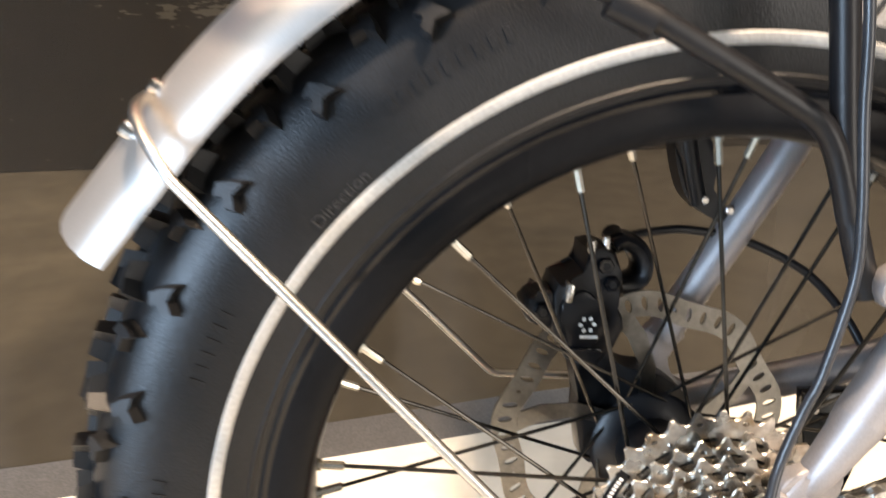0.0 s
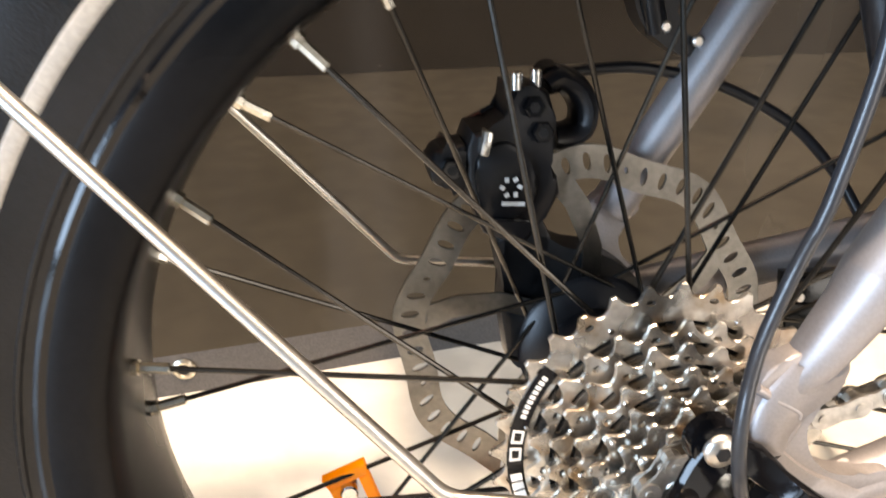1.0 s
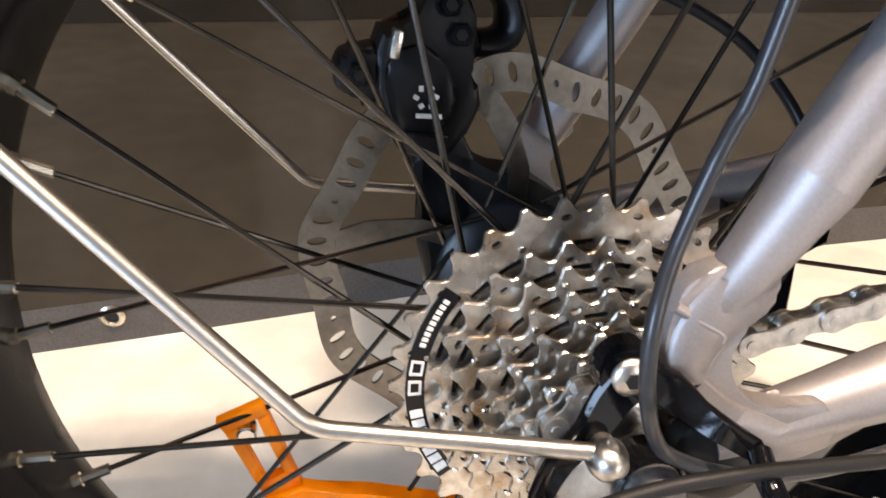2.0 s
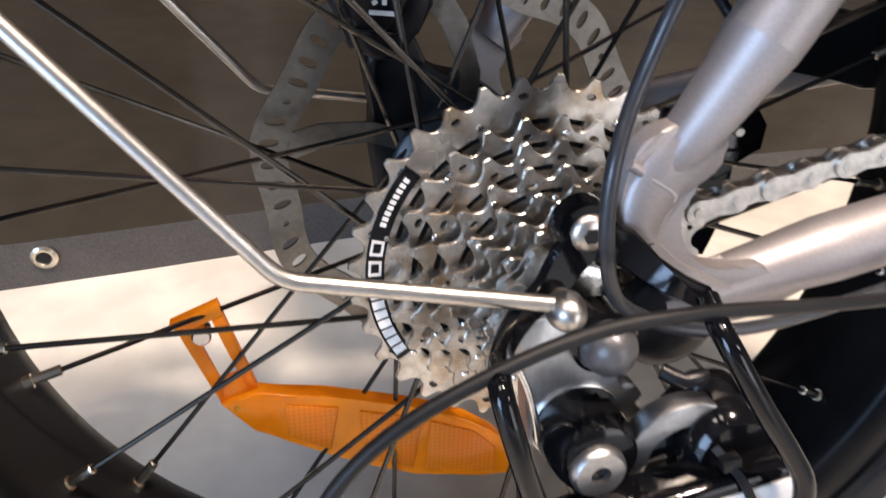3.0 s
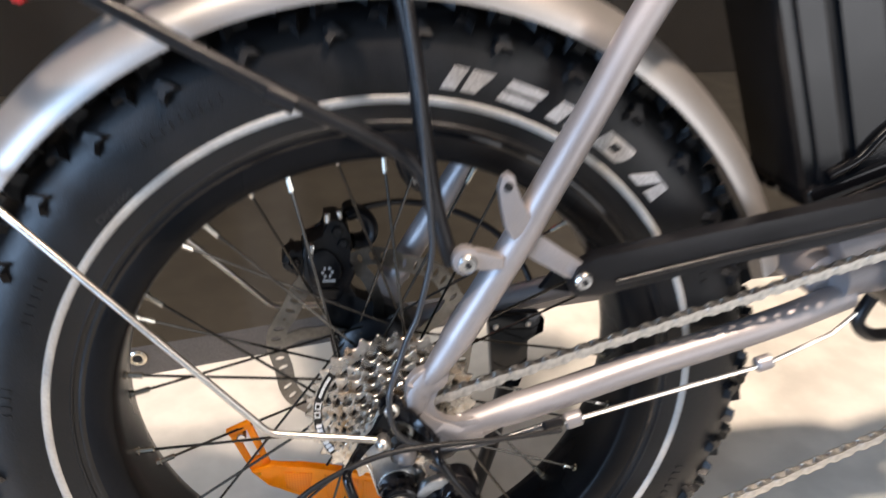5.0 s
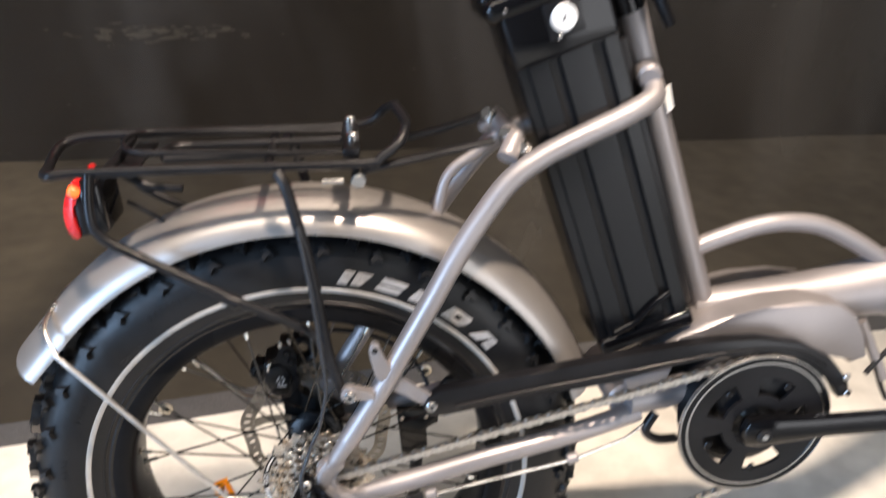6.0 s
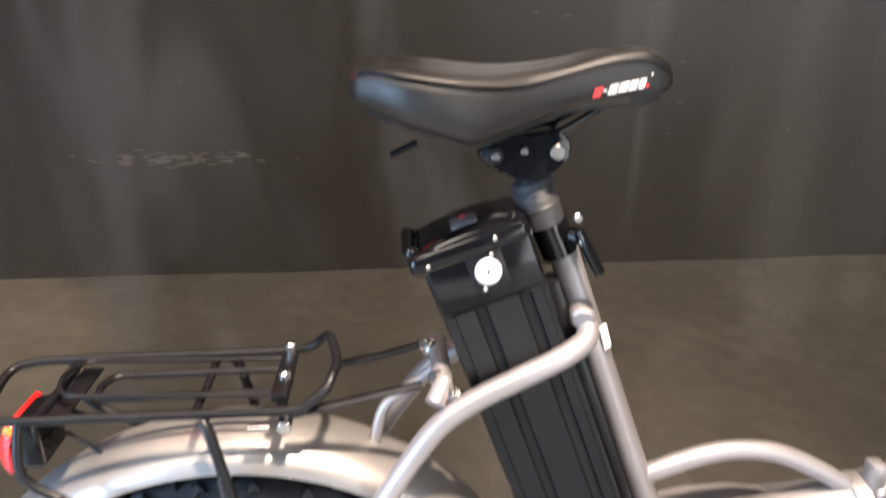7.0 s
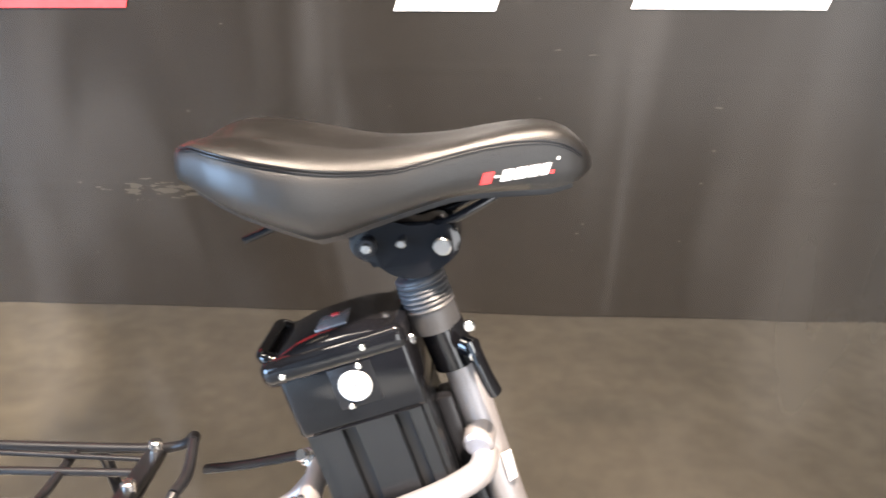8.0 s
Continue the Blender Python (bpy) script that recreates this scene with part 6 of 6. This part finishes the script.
def wrap(c, r, a0, a1, y, n=10):
    return [Vector((c.x + r * math.cos(radians(a0 + (a1 - a0) * i / n)), y, c.z + r * math.sin(radians(a0 + (a1 - a0) * i / n)))) for i in range(n + 1)]


YC, YR = COG_Y - 0.0052 * 7, -0.0855
loop = join(wrap(CC, 0.0225, -105, -255, YC, 12), [Vector((0.15, YC - 0.003, 0.3755)), Vector((0.30, YC - 0.006, 0.4155))], wrap(BBC, 0.0795, 105, -70, YR, 24),
            [Vector((0.400, YR + 0.003, 0.263)), Vector((0.250, YC - 0.004, 0.2030)), Vector((0.160, YC, 0.1755))], wrap(JL, 0.021, -75, -200, YC, 8), wrap(JU, 0.021, -20, 70, YC, 6))
dense = []
for a, b in zip(loop, loop[1:] + loop[:1]):
    m = max(1, int((b - a).length / 0.001))
    dense += [a.lerp(b, i / m) for i in range(m)]
total = sum((dense[(i + 1) % len(dense)] - dense[i]).length for i in range(len(dense)))
count = int(round(total / 0.0127 / 2)) * 2
pitch_len = total / count
stops, acc, want = [], 0.0, 0.0
for i in range(len(dense)):
    if acc >= want and len(stops) < count:
        stops.append(dense[i])
        want += pitch_len
    acc += (dense[(i + 1) % len(dense)] - dense[i]).length


def link_mesh(half_y, waist):
    bm = B()
    L = 0.0127
    out = []
    for k in range(9):
        a = math.pi / 2 + math.pi * k / 8
        out.append((0.0041 * math.cos(a), 0.0041 * math.sin(a)))
    out.append((L / 2, -waist))
    for k in range(9):
        a = -math.pi / 2 + math.pi * k / 8
        out.append((L + 0.0041 * math.cos(a), 0.0041 * math.sin(a)))
    out.append((L / 2, waist))
    for s in (-1, 1):
        y = s * half_y
        plate(bm, out, y - 0.0005, y + 0.0005)
    rod(bm, (0, -half_y - 0.0009, 0), (0, half_y + 0.0009, 0), 0.0018, 8)
    rod(bm, (L, -half_y - 0.0009, 0), (L, half_y + 0.0009, 0), 0.0018, 8)
    rod(bm, (0, -0.0016, 0), (0, 0.0016, 0), 0.0038, 10)
    me = bpy.data.meshes.new("link")
    bmesh.ops.recalc_face_normals(bm, faces=bm.faces[:])
    bm.to_mesh(me)
    bm.free()
    me.materials.append(CHAIN)
    me.shade_smooth()
    me.set_sharp_from_angle(angle=radians(35))
    return me


inner, outer = link_mesh(0.0022, 0.0028), link_mesh(0.0033, 0.0030)
bm = B()
rod(bm, stops[0] + Vector((0, -0.0042, 0)), stops[0] + Vector((0, 0.0042, 0)), 0.0017, 10)
chain = part("chain", bm, CHAIN, bike, "bright bicycle chain with pale plates")
for i in range(len(stops)):
    p, q = stops[i], stops[(i + 1) % len(stops)]
    d = (q - p).normalized()
    up = Vector((0, 1, 0))
    z = d.cross(up).normalized()
    yv = z.cross(d)
    ob = new("link", inner if i % 2 else outer)
    ob.parent = chain
    ob.matrix_local = Matrix.Translation(p) @ Matrix((d, yv, z)).transposed().to_4x4()

# -- rear derailleur --
bm = B()
c = Vector((-0.0047, -0.0905, 0.3498))
lathe(bm, [(0.0058, -0.004), (0.0082, -0.004), (0.0088, -0.002), (0.0088, 0.004), (0.0058, 0.004)], c, 32, True)
derailleur = part("rear_derailleur", bm, BLACK_GLOSS, bike, "black and silver rear derailleur with a guard hoop")
bm = B()
lathe(bm, [(0.0001, -0.0062), (0.0040, -0.0060), (0.0054, -0.0048), (0.0058, -0.003), (0.0058, 0.006), (0.0001, 0.006)], c, 32)
part("hanger_bolt", bm, SATIN_STEEL, derailleur, "polished hanger bolt")
# black hexagon on the hanger bolt, standing in for a shaded socket
bm = B()
rod(bm, (c.x, c.y - 0.0060, c.z), (c.x, c.y - 0.0066, c.z), 0.0024, 6)
part("hex_socket_mark", bm, BLACK_MATTE, derailleur)
# flattened arms of the guard hoop, clamped under the hanger bolt
ARM_L = [(-0.0060, -0.0930, 0.3460), (-0.0095, -0.0935, 0.3418), (-0.0148, -0.0950, 0.3344), (-0.0229, -0.0985, 0.3292), (-0.0300, -0.1060, 0.3263), (-0.0347, -0.1140, 0.3253)]
ARM_R = [(-0.0005, -0.0930, 0.3466), (0.0062, -0.0940, 0.3449), (0.0129, -0.0985, 0.3395), (0.0193, -0.1055, 0.3368), (0.0222, -0.1140, 0.3377)]
part("hoop_arm", strap(B(), spline(ARM_L, 0.004), list(np.interp(np.linspace(0, 1, len(spline(ARM_L, 0.004))), (0, 0.25, 0.5, 0.75, 1), (0.0135, 0.0120, 0.0092, 0.0074, 0.0064))), 0.0042), BLACK_GLOSS, derailleur, "flattened gloss black arm")
part("hoop_arm", strap(B(), spline(ARM_R, 0.004), list(np.interp(np.linspace(0, 1, len(spline(ARM_R, 0.004))), (0, 0.25, 0.5, 0.75, 1), (0.0120, 0.0110, 0.0085, 0.0070, 0.0064))), 0.0042), BLACK_GLOSS, derailleur, "flattened gloss black arm")
bm = B()
plate(bm, smooth_outline([(-0.0245, 0.3240), (-0.0120, 0.3270), (-0.0020, 0.3140), (0.0060, 0.3010), (0.0150, 0.2990), (0.0200, 0.2900), (0.0160, 0.2800), (0.0, 0.2740), (-0.0140, 0.2770), (-0.0180, 0.2900), (-0.0200, 0.3080)], 0.002), -0.096, -0.088, 0.003)
part("knuckle", bm, BRUSHED, derailleur, "grey metal linkage plate")
bm = B()
c = Vector((0.0030, -0.1000, 0.3160))
prof = [(0.0001, -0.0090)] + [(0.0084 * math.sin(a), -0.0090 * math.cos(a)) for a in np.linspace(0.15, math.pi / 2, 9)] + [(0.0086, 0.003), (0.0086, 0.006), (0.0001, 0.006)]
lathe(bm, prof, c, 28)
part("axle_cap", bm, material("grey_cap", (0.10, 0.10, 0.105), 0.36, 0.4, 0.1, 400, 0.05, 900, 0.1, 30), derailleur, "domed grey axle cap")
part("cap_collar", lathe(B(), [(0.0090, 0.001), (0.0102, 0.002), (0.0102, 0.012), (0.0090, 0.013)], c, 28, True), BLACK_GLOSS, derailleur)
# round gloss knuckle with its silver bolt
kb, kf = Vector((-0.0020, -0.0900, 0.2868)), Vector((-0.0034, -0.1150, 0.2856))
bm = B()
prof = [(0.0001, 0.004), (0.0136, 0.004), (0.0140, 0.0), (0.0138, -0.012), (0.0128, -0.0205), (0.0116, -0.0240), (0.0098, -0.0250), (0.0001, -0.0250)]
lathe(bm, prof, kb, 36)
part("main_knuckle", bm, BLACK_GLOSS, derailleur, "round gloss black knuckle")
bm = B()
lathe(bm, [(0.0136, -0.0006), (0.0146, -0.0004), (0.0146, 0.0022), (0.0136, 0.0024)], (kb.x, -0.0935, kb.z), 36, True)
lathe(bm, [(0.0136, -0.0006), (0.0143, -0.0004), (0.0143, 0.0012), (0.0136, 0.0014)], (kb.x, -0.0965, kb.z), 36, True)
part("knuckle_ring", bm, STEEL, derailleur, "thin bright ring")
bm = B()
lathe(bm, [(0.0030, -0.0035), (0.0072, -0.0034), (0.0082, -0.0024), (0.0084, -0.0010), (0.0084, 0.002), (0.0030, 0.002)], kf, 32, True)
part("pivot_bolt", bm, BRUSHED, derailleur, "silver hex bolt")
# black hexagon gives the dark inside the pivot bolt
part("hex_socket_mark", rod(B(), (kf.x, kf.y - 0.0005, kf.z), (kf.x, kf.y - 0.0014, kf.z), 0.0034, 6), BLACK_MATTE, derailleur)
# second drum under a bright arch
dr = Vector((0.0395, -0.1000, 0.2850))
bm = B()
lathe(bm, [(0.0001, 0.004), (0.0160, 0.004), (0.0164, 0.0), (0.0160, -0.010), (0.0150, -0.0155), (0.0120, -0.0185), (0.0001, -0.0190)], dr, 36)
part("rear_knuckle", bm, BLACK_GLOSS, derailleur, "round gloss black knuckle")
bm = B()
ac = Vector((0.0262, -0.1060, 0.2830))
arch_o, arch_i = [], []
for f in np.linspace(0, 1, 16):
    a = radians(196 - 190 * f)
    arch_o.append((ac.x + 0.0190 * math.cos(a), ac.z + 0.0185 * math.sin(a)))
    arch_i.append((ac.x + 0.0012 + 0.0142 * math.cos(a), ac.z - 0.001 + 0.0128 * math.sin(a)))
plate(bm, arch_o + arch_i[::-1], -0.1125, -0.1050, 0.001)
part("linkage_arch", bm, BRUSHED, derailleur, "bright curved linkage plate")
sp = Vector((0.0220, -0.1080, 0.2755))
bm = B()
box(bm, (0.0125, 0.004, 0.0170), pose(sp.x, -0.104, sp.z + 0.001, 0, 14, 0), 0.0014)
part("stop_plate", bm, SILVER, derailleur)
bm = B()
rod(bm, (sp.x, -0.105, sp.z), (sp.x + 0.0004, -0.1100, sp.z - 0.0006), 0.0042, 14, bevel=0.001)
part("limit_screw", bm, STEEL, derailleur)
# black bar on the screw head for its shaded slot
part("screw_slot_mark", box(B(), (0.0056, 0.0006, 0.0010), pose(sp.x + 0.0004, -0.1102, sp.z - 0.0006, 0, 30, 0)), BLACK_MATTE, derailleur)
bm = B()
tube(bm, spline([(-0.029, -0.099, 0.322), (-0.0215, -0.101, 0.307), (-0.0180, -0.102, 0.295), (-0.0160, -0.101, 0.286)], 0.003), 0.0011, 10)
part("linkage_edge", bm, STEEL, derailleur, "thin bright edge")
# dark rounded housing behind the arms
hc = Vector([(0.0304, -0.0860, 0.3132)][0])
part("inner_cover", lathe(B(), [(0.0001, -0.004), (0.0120, -0.0035), (0.0165, 0.0), (0.0172, 0.006), (0.0001, 0.006)], hc, 30), BLACK_SATIN, derailleur, "dark rounded inner cover")
bm = B()
tube(bm, spline([(0.0214, -0.1000, 0.3054), (0.0273, -0.1040, 0.3035), (0.0325, -0.1040, 0.3051), (0.0309, -0.1040, 0.2985)], 0.003), 0.0026, 12)
part("spring_cover", bm, BLACK_SATIN, derailleur)
# outer link with its pale label
l0, l1 = Vector((-0.0108, -0.128, 0.2676)), Vector((0.0540, -0.128, 0.2798))
lt = math.degrees(math.atan2(l1.z - l0.z, l1.x - l0.x))
lc = l0.lerp(l1, 0.40)
bm = B()
box(bm, (0.0820, 0.0150, 0.0150), pose(lc.x, -0.1205, lc.z + 0.0018, 0, -lt, 0), 0.0030, 3)
part("outer_link", bm, BLACK_GLOSS, derailleur, "gloss black outer link")
lc = l0.lerp(l1, -0.19)
bm = B()
box(bm, (0.0145, 0.0175, 0.0140), pose(lc.x, -0.1208, lc.z + 0.0002, 0, -lt, 0), 0.0032, 3)
part("link_end", bm, BLACK_GLOSS, derailleur)
bm = B()
box(bm, (0.046, 0.012, 0.009), pose(0.022, -0.104, 0.2765, 0, -lt, 0), 0.002)
part("inner_link", bm, BLACK_SATIN, derailleur)
lm = (l0 + l1) / 2
bm = B()
box(bm, ((l1 - l0).length, 0.0010, 0.0092), pose(lm.x, -0.1283, lm.z, 0, -lt, 0), 0.0004)
part("label_strip", bm, STICKER, derailleur, "pale silver label strip")
for k in range(8):
    p = l0.lerp(l1, 0.08 + 0.029 * k)
    part("printed_mark", box(B(), (0.0009, 0.0006, 0.0022), pose(p.x, -0.1289, p.z - 0.0010, 0, -lt + 10, 0)), BLACK_MATTE, derailleur, "small dark printed mark")
for k, (w, h) in enumerate(((0.0034, 0.0050), (0.0024, 0.0034), (0.0024, 0.0034), (0.0018, 0.0034), (0.0024, 0.0034))):
    p = l0.lerp(l1, 0.375 + 0.062 * k)
    for dx in (-0.36, 0.36):
        part("printed_mark", box(B(), (w * 0.36, 0.0006, h), pose(p.x + dx * w, -0.1289, p.z + (h - 0.0034) / 2, 0, -lt + 14, 0), 0.0002), BLACK_MATTE, derailleur, "dark printed block")
part("cable_tie", strap(B(), spline([(0.0300, -0.1200, 0.2915), (0.0345, -0.1275, 0.2865), (0.0385, -0.1300, 0.2790), (0.0420, -0.1300, 0.2700), (0.0445, -0.1285, 0.2655)], 0.003), [0.0028] * len(spline([(0.0300, -0.1200, 0.2915), (0.0345, -0.1275, 0.2865), (0.0385, -0.1300, 0.2790), (0.0420, -0.1300, 0.2700), (0.0445, -0.1285, 0.2655)], 0.003)), 0.0012), BLACK_MATTE, derailleur)
part("tie_tail", box(B(), (0.0070, 0.0016, 0.0020), pose(0.0478, -0.1290, 0.2655, 0, 4, 0), 0.0004), BLACK_MATTE, derailleur)
part("tie_head", box(B(), (0.0060, 0.0040, 0.0042), pose(0.0325, -0.1245, 0.2895, 0, -14, 0), 0.0008), BLACK_MATTE, derailleur)
# lower cage with two jockey wheels
for y in (YC - 0.0075, YC + 0.0075):
    bm = B()
    u = (JU - JL).normalized()
    v = Vector((u.z, 0, -u.x))
    out = [JL - u * 0.014, JL - u * 0.009 + v * 0.011, JL.lerp(JU, 0.5) + v * 0.0085, JU + v * 0.011 - u * 0.004, JU + u * 0.003 + v * 0.004, JU + u * 0.003 - v * 0.008, JL.lerp(JU, 0.5) - v * 0.0085, JL - u * 0.008 - v * 0.011]
    plate(bm, smooth_outline([(p.x, p.z) for p in out], 0.003), y - 0.0008, y + 0.0008)
    part("cage_plate", bm, BRUSHED, derailleur, "pale grey cage plate")
for c in (JU, JL):
    bm = B()
    toothed_ring(bm, c, 11, 0.0225, 0.0185, 0.004, YC - 0.003, YC + 0.003)
    part("jockey_wheel", bm, BLACK_SATIN, derailleur)
    part("jockey_bolt", rod(B(), (c.x, YC - 0.0085, c.z), (c.x, YC - 0.0110, c.z), 0.0045, 14, bevel=0.001), STEEL, derailleur)
bm = B()
a, b = [(0.0259, -0.1180, 0.2433), (0.0299, -0.1210, 0.2300)]
rod(bm, a, b, 0.0044, 16, bevel=0.0012)
rod(bm, Vector(a).lerp(Vector(b), 0.45), Vector(a).lerp(Vector(b), 0.8), 0.0054, 6, bevel=0.0006)
part("cable_anchor", bm, STEEL, derailleur, "polished cable anchor bolt")
bm = B()
c2 = [(0.0230, -0.1190, 0.2495)][0]
box(bm, (0.020, 0.009, 0.0065), pose(c2[0], -0.117, c2[2], 0, -lt - 8, 0), 0.0025)
part("anchor_lug", bm, BLACK_SATIN, derailleur, "black cast lug")
bm = B()
a, b, c2 = [(0.0303, -0.1280, 0.2524), (0.0708, -0.1330, 0.2510), (0.0857, -0.1360, 0.2509)]
tube(bm, [a, b], 0.0007, 6)
rod(bm, b, c2, 0.0022, 12, bevel=0.0004)
part("cable_end", bm, STEEL, derailleur, "crimped bare cable end")
bm = B()
a, b = [(-0.0349, -0.1250, 0.2421), (-0.0156, -0.1200, 0.2380)]
a, b = Vector(a), Vector(b)
adjuster = part("barrel_adjuster", rod(B(), a, b + (b - a) * 0.1, 0.0033, 14), BLACK_SATIN, derailleur, "ribbed black barrel adjuster")
for k in range(1, 9, 2):
    p = a.lerp(b, k / 8)
    part("rib", rod(B(), p, p + (b - a) * 0.09, 0.0042, 14, bevel=0.0004), BLACK_SATIN, adjuster)
HOOP = ARM_R[-1:] + [(0.0208, -0.1220, 0.3349), (0.0223, -0.1280, 0.3302), (0.0314, -0.1320, 0.3154), (0.0436, -0.1340, 0.2981), (0.0494, -0.1350, 0.2879), (0.0517, -0.1350, 0.2724), (0.0521, -0.1340, 0.2492)] + [(0.0518, -0.1340, 0.2448), (0.0435, -0.1330, 0.2259), (0.0318, -0.1320, 0.2160), (0.0127, -0.1320, 0.2170), (-0.0034, -0.1320, 0.2302), (-0.0127, -0.1320, 0.2469)] + [(-0.0171, -0.1320, 0.2669), (-0.0287, -0.1340, 0.2938), (-0.0360, -0.1340, 0.3150), (-0.0393, -0.1300, 0.3274), (-0.0380, -0.1240, 0.3280)] + ARM_L[-1:]
part("guard_hoop", tube(B(), spline(HOOP, 0.003), 0.0031, 14), BLACK_GLOSS, derailleur, "bent black guard hoop")
# shift cable loop and the cable beside the stay
SHIFT = [(0.1130, -0.1080, 0.3280), (0.0829, -0.1140, 0.3315), (0.0577, -0.1180, 0.3344), (0.0145, -0.1220, 0.3385), (-0.0139, -0.1240, 0.3375), (-0.0403, -0.1260, 0.3300), (-0.0657, -0.1280, 0.3172), (-0.0812, -0.1300, 0.3012), (-0.0848, -0.1300, 0.2833), (-0.0791, -0.1280, 0.2628), (-0.0682, -0.1260, 0.2482)] + [(-0.054, -0.125, 0.2375)] + [(-0.0345, -0.1250, 0.2420)]
shift_cable = part("shift_cable", tube(B(), spline(SHIFT, 0.004), 0.0020, 12), BLACK_MATTE, bike, "black cable housing in a loop behind the derailleur")
part("ferrule", rod(B(), (0.1020, -0.104, 0.3305), (0.1170, -0.0985, 0.3275), 0.0034, 12, bevel=0.0005), BLACK_SATIN, shift_cable)
for x, y, z in ((0.1271, -0.0945, 0.3262), (0.2878, -0.0752, 0.3440)):
    bm = B()
    rod(bm, (x - 0.006, y, z - 0.0015), (x + 0.006, y, z + 0.0015), 0.0062, 16, bevel=0.001)
    part("cable_clip", bm, SILVER, shift_cable, "silver cable clip")
part("inner_cable", tube(B(), [(0.120, -0.0975, 0.3265), (0.205, -0.086, 0.3345), (0.2878, -0.0762, 0.3425), (0.35, -0.066, 0.358), (0.372, -0.062, 0.372)], 0.0018, 8), STEEL, shift_cable, "bare steel inner cable")
SENSOR = [(0.006, -0.095, 0.640)] + [(0.0156, -0.0980, 0.5670), (0.0188, -0.0980, 0.5283), (0.0217, -0.1000, 0.4912), (0.0218, -0.1005, 0.4649)] + [(0.0133, -0.1010, 0.4268), (0.0098, -0.1010, 0.4180), (0.0055, -0.1020, 0.4091), (0.0017, -0.1020, 0.3977), (-0.0027, -0.1040, 0.3866), (-0.0074, -0.1090, 0.3751), (-0.0081, -0.1100, 0.3627), (-0.0068, -0.1100, 0.3520), (-0.0026, -0.1070, 0.3402), (0.0046, -0.1040, 0.3307)] + [(0.024, -0.102, 0.3210), (0.050, -0.101, 0.3180), (0.085, -0.098, 0.322), (0.118, -0.094, 0.3275)]
part("sensor_cable", tube(B(), spline(SENSOR, 0.004), 0.0021, 12), BLUE_BLACK, bike, "dark blue-black cable beside the stay")

# -- spoke reflector, clipped between the spokes --
def spoke_reflector(m):
    bm = B()
    y0, y1 = 0.027, 0.033
    plate(bm, [(-0.1308, 0.2618), (-0.1107, 0.2702), (-0.1090, 0.2640), (-0.1275, 0.2560)], y0, y1, 0.0006)
    plate(bm, [(-0.1275, 0.2560), (-0.1225, 0.2580), (-0.1105, 0.2235), (-0.1135, 0.2190)], y0, y1, 0.0006)
    plate(bm, [(-0.1135, 0.2610), (-0.1090, 0.2640), (-0.0970, 0.2250), (-0.1015, 0.2235)], y0, y1, 0.0006)
    plate(bm, [(-0.1120, 0.2300), (-0.1020, 0.2335), (-0.0970, 0.2250), (-0.1135, 0.2190)], y0, y1, 0.0006)
    plate(bm, [(-0.1135, 0.2200), (-0.0970, 0.2250), (-0.0833, 0.2210), (-0.0680, 0.2185), (-0.0487, 0.2130), (-0.0240, 0.2055), (0.0009, 0.1954), (0.0140, 0.1860), (0.0247, 0.1747),
               (0.0256, 0.1567), (0.0100, 0.1572), (-0.0244, 0.1651), (-0.0480, 0.1750), (-0.0676, 0.1853), (-0.0850, 0.1955), (-0.1000, 0.2035)], y0 - 0.003, y1, 0.0015)
    bmesh.ops.transform(bm, matrix=m, verts=bm.verts[:])
    refl = part("spoke_reflector", bm, ORANGE, wheel, "translucent orange spoke reflector")
    for mat, pts, label in ((ORANGE_DARK, [(-0.086, 0.2165), (-0.062, 0.2120), (-0.066, 0.1880), (-0.0850, 0.1990)], ""), (ORANGE_DARK, [(-0.052, 0.2085), (-0.022, 0.1995), (-0.026, 0.1700), (-0.050, 0.1800)], ""),
                            (ORANGE_DARK, [(-0.018, 0.1975), (0.004, 0.1880), (0.016, 0.1760), (0.017, 0.1605), (-0.020, 0.1680)], "")):
        b2 = B()
        plate(b2, pts, y0 - 0.0040, y0 - 0.0028, 0.0004)
        bmesh.ops.transform(b2, matrix=m, verts=b2.verts[:])
        part("prism_field", b2, mat, wheel, "flat amber field with prism sparkle painted on")
    for x, z, r in ((-0.1184, 0.2557, 0.0042), (-0.1066, 0.2175, 0.0024)):
        b2 = B()
        rod(b2, (x, y1, z), (x, y0 - 0.003, z), r, 14, bevel=0.0008)
        bmesh.ops.transform(b2, matrix=m, verts=b2.verts[:])
        part("screw", b2, CHROME, wheel)


spoke_reflector(Matrix.Identity(4))

# -- kickstand on the far side --
bm = B()
plate(bm, ([(0.0992, 0.3394), (0.1460, 0.3376), (0.1514, 0.3306), (0.1507, 0.3175), (0.1347, 0.3120), (0.1375, 0.2848), (0.1299, 0.2622), (0.1052, 0.2644)]), 0.047, 0.059, 0.0015)
kickstand = part("kickstand", bm, BLACK_GLOSS, bike, "black kickstand carrying the leaning bicycle")
# black plate covering the far chainstay, its outline fitted to the camera's view
bm = B()
plate(bm, [(0.1480, 0.3560), (0.1626, 0.3754), (0.1973, 0.3788), (0.2200, 0.3900), (0.2345, 0.3960), (0.2500, 0.3412), (0.2074, 0.3439), (0.1646, 0.3560)], 0.0560, 0.0640, 0.002)
part("far_black_plate", bm, BLACK_SATIN, kickstand, "black plate in front of the far chainstay")
part("stand_leg", tube(B(), [(0.126, 0.060, 0.285), (0.124, 0.115, 0.15), (0.120, 0.176, 0.028)], 0.0085, 14), BLACK_SATIN, kickstand)
for x in (0.106, 0.136):
    part("bolt", rod(B(), (x, 0.048, 0.328), (x, 0.0455, 0.328), 0.0026, 12, bevel=0.0006), SATIN_STEEL, kickstand)
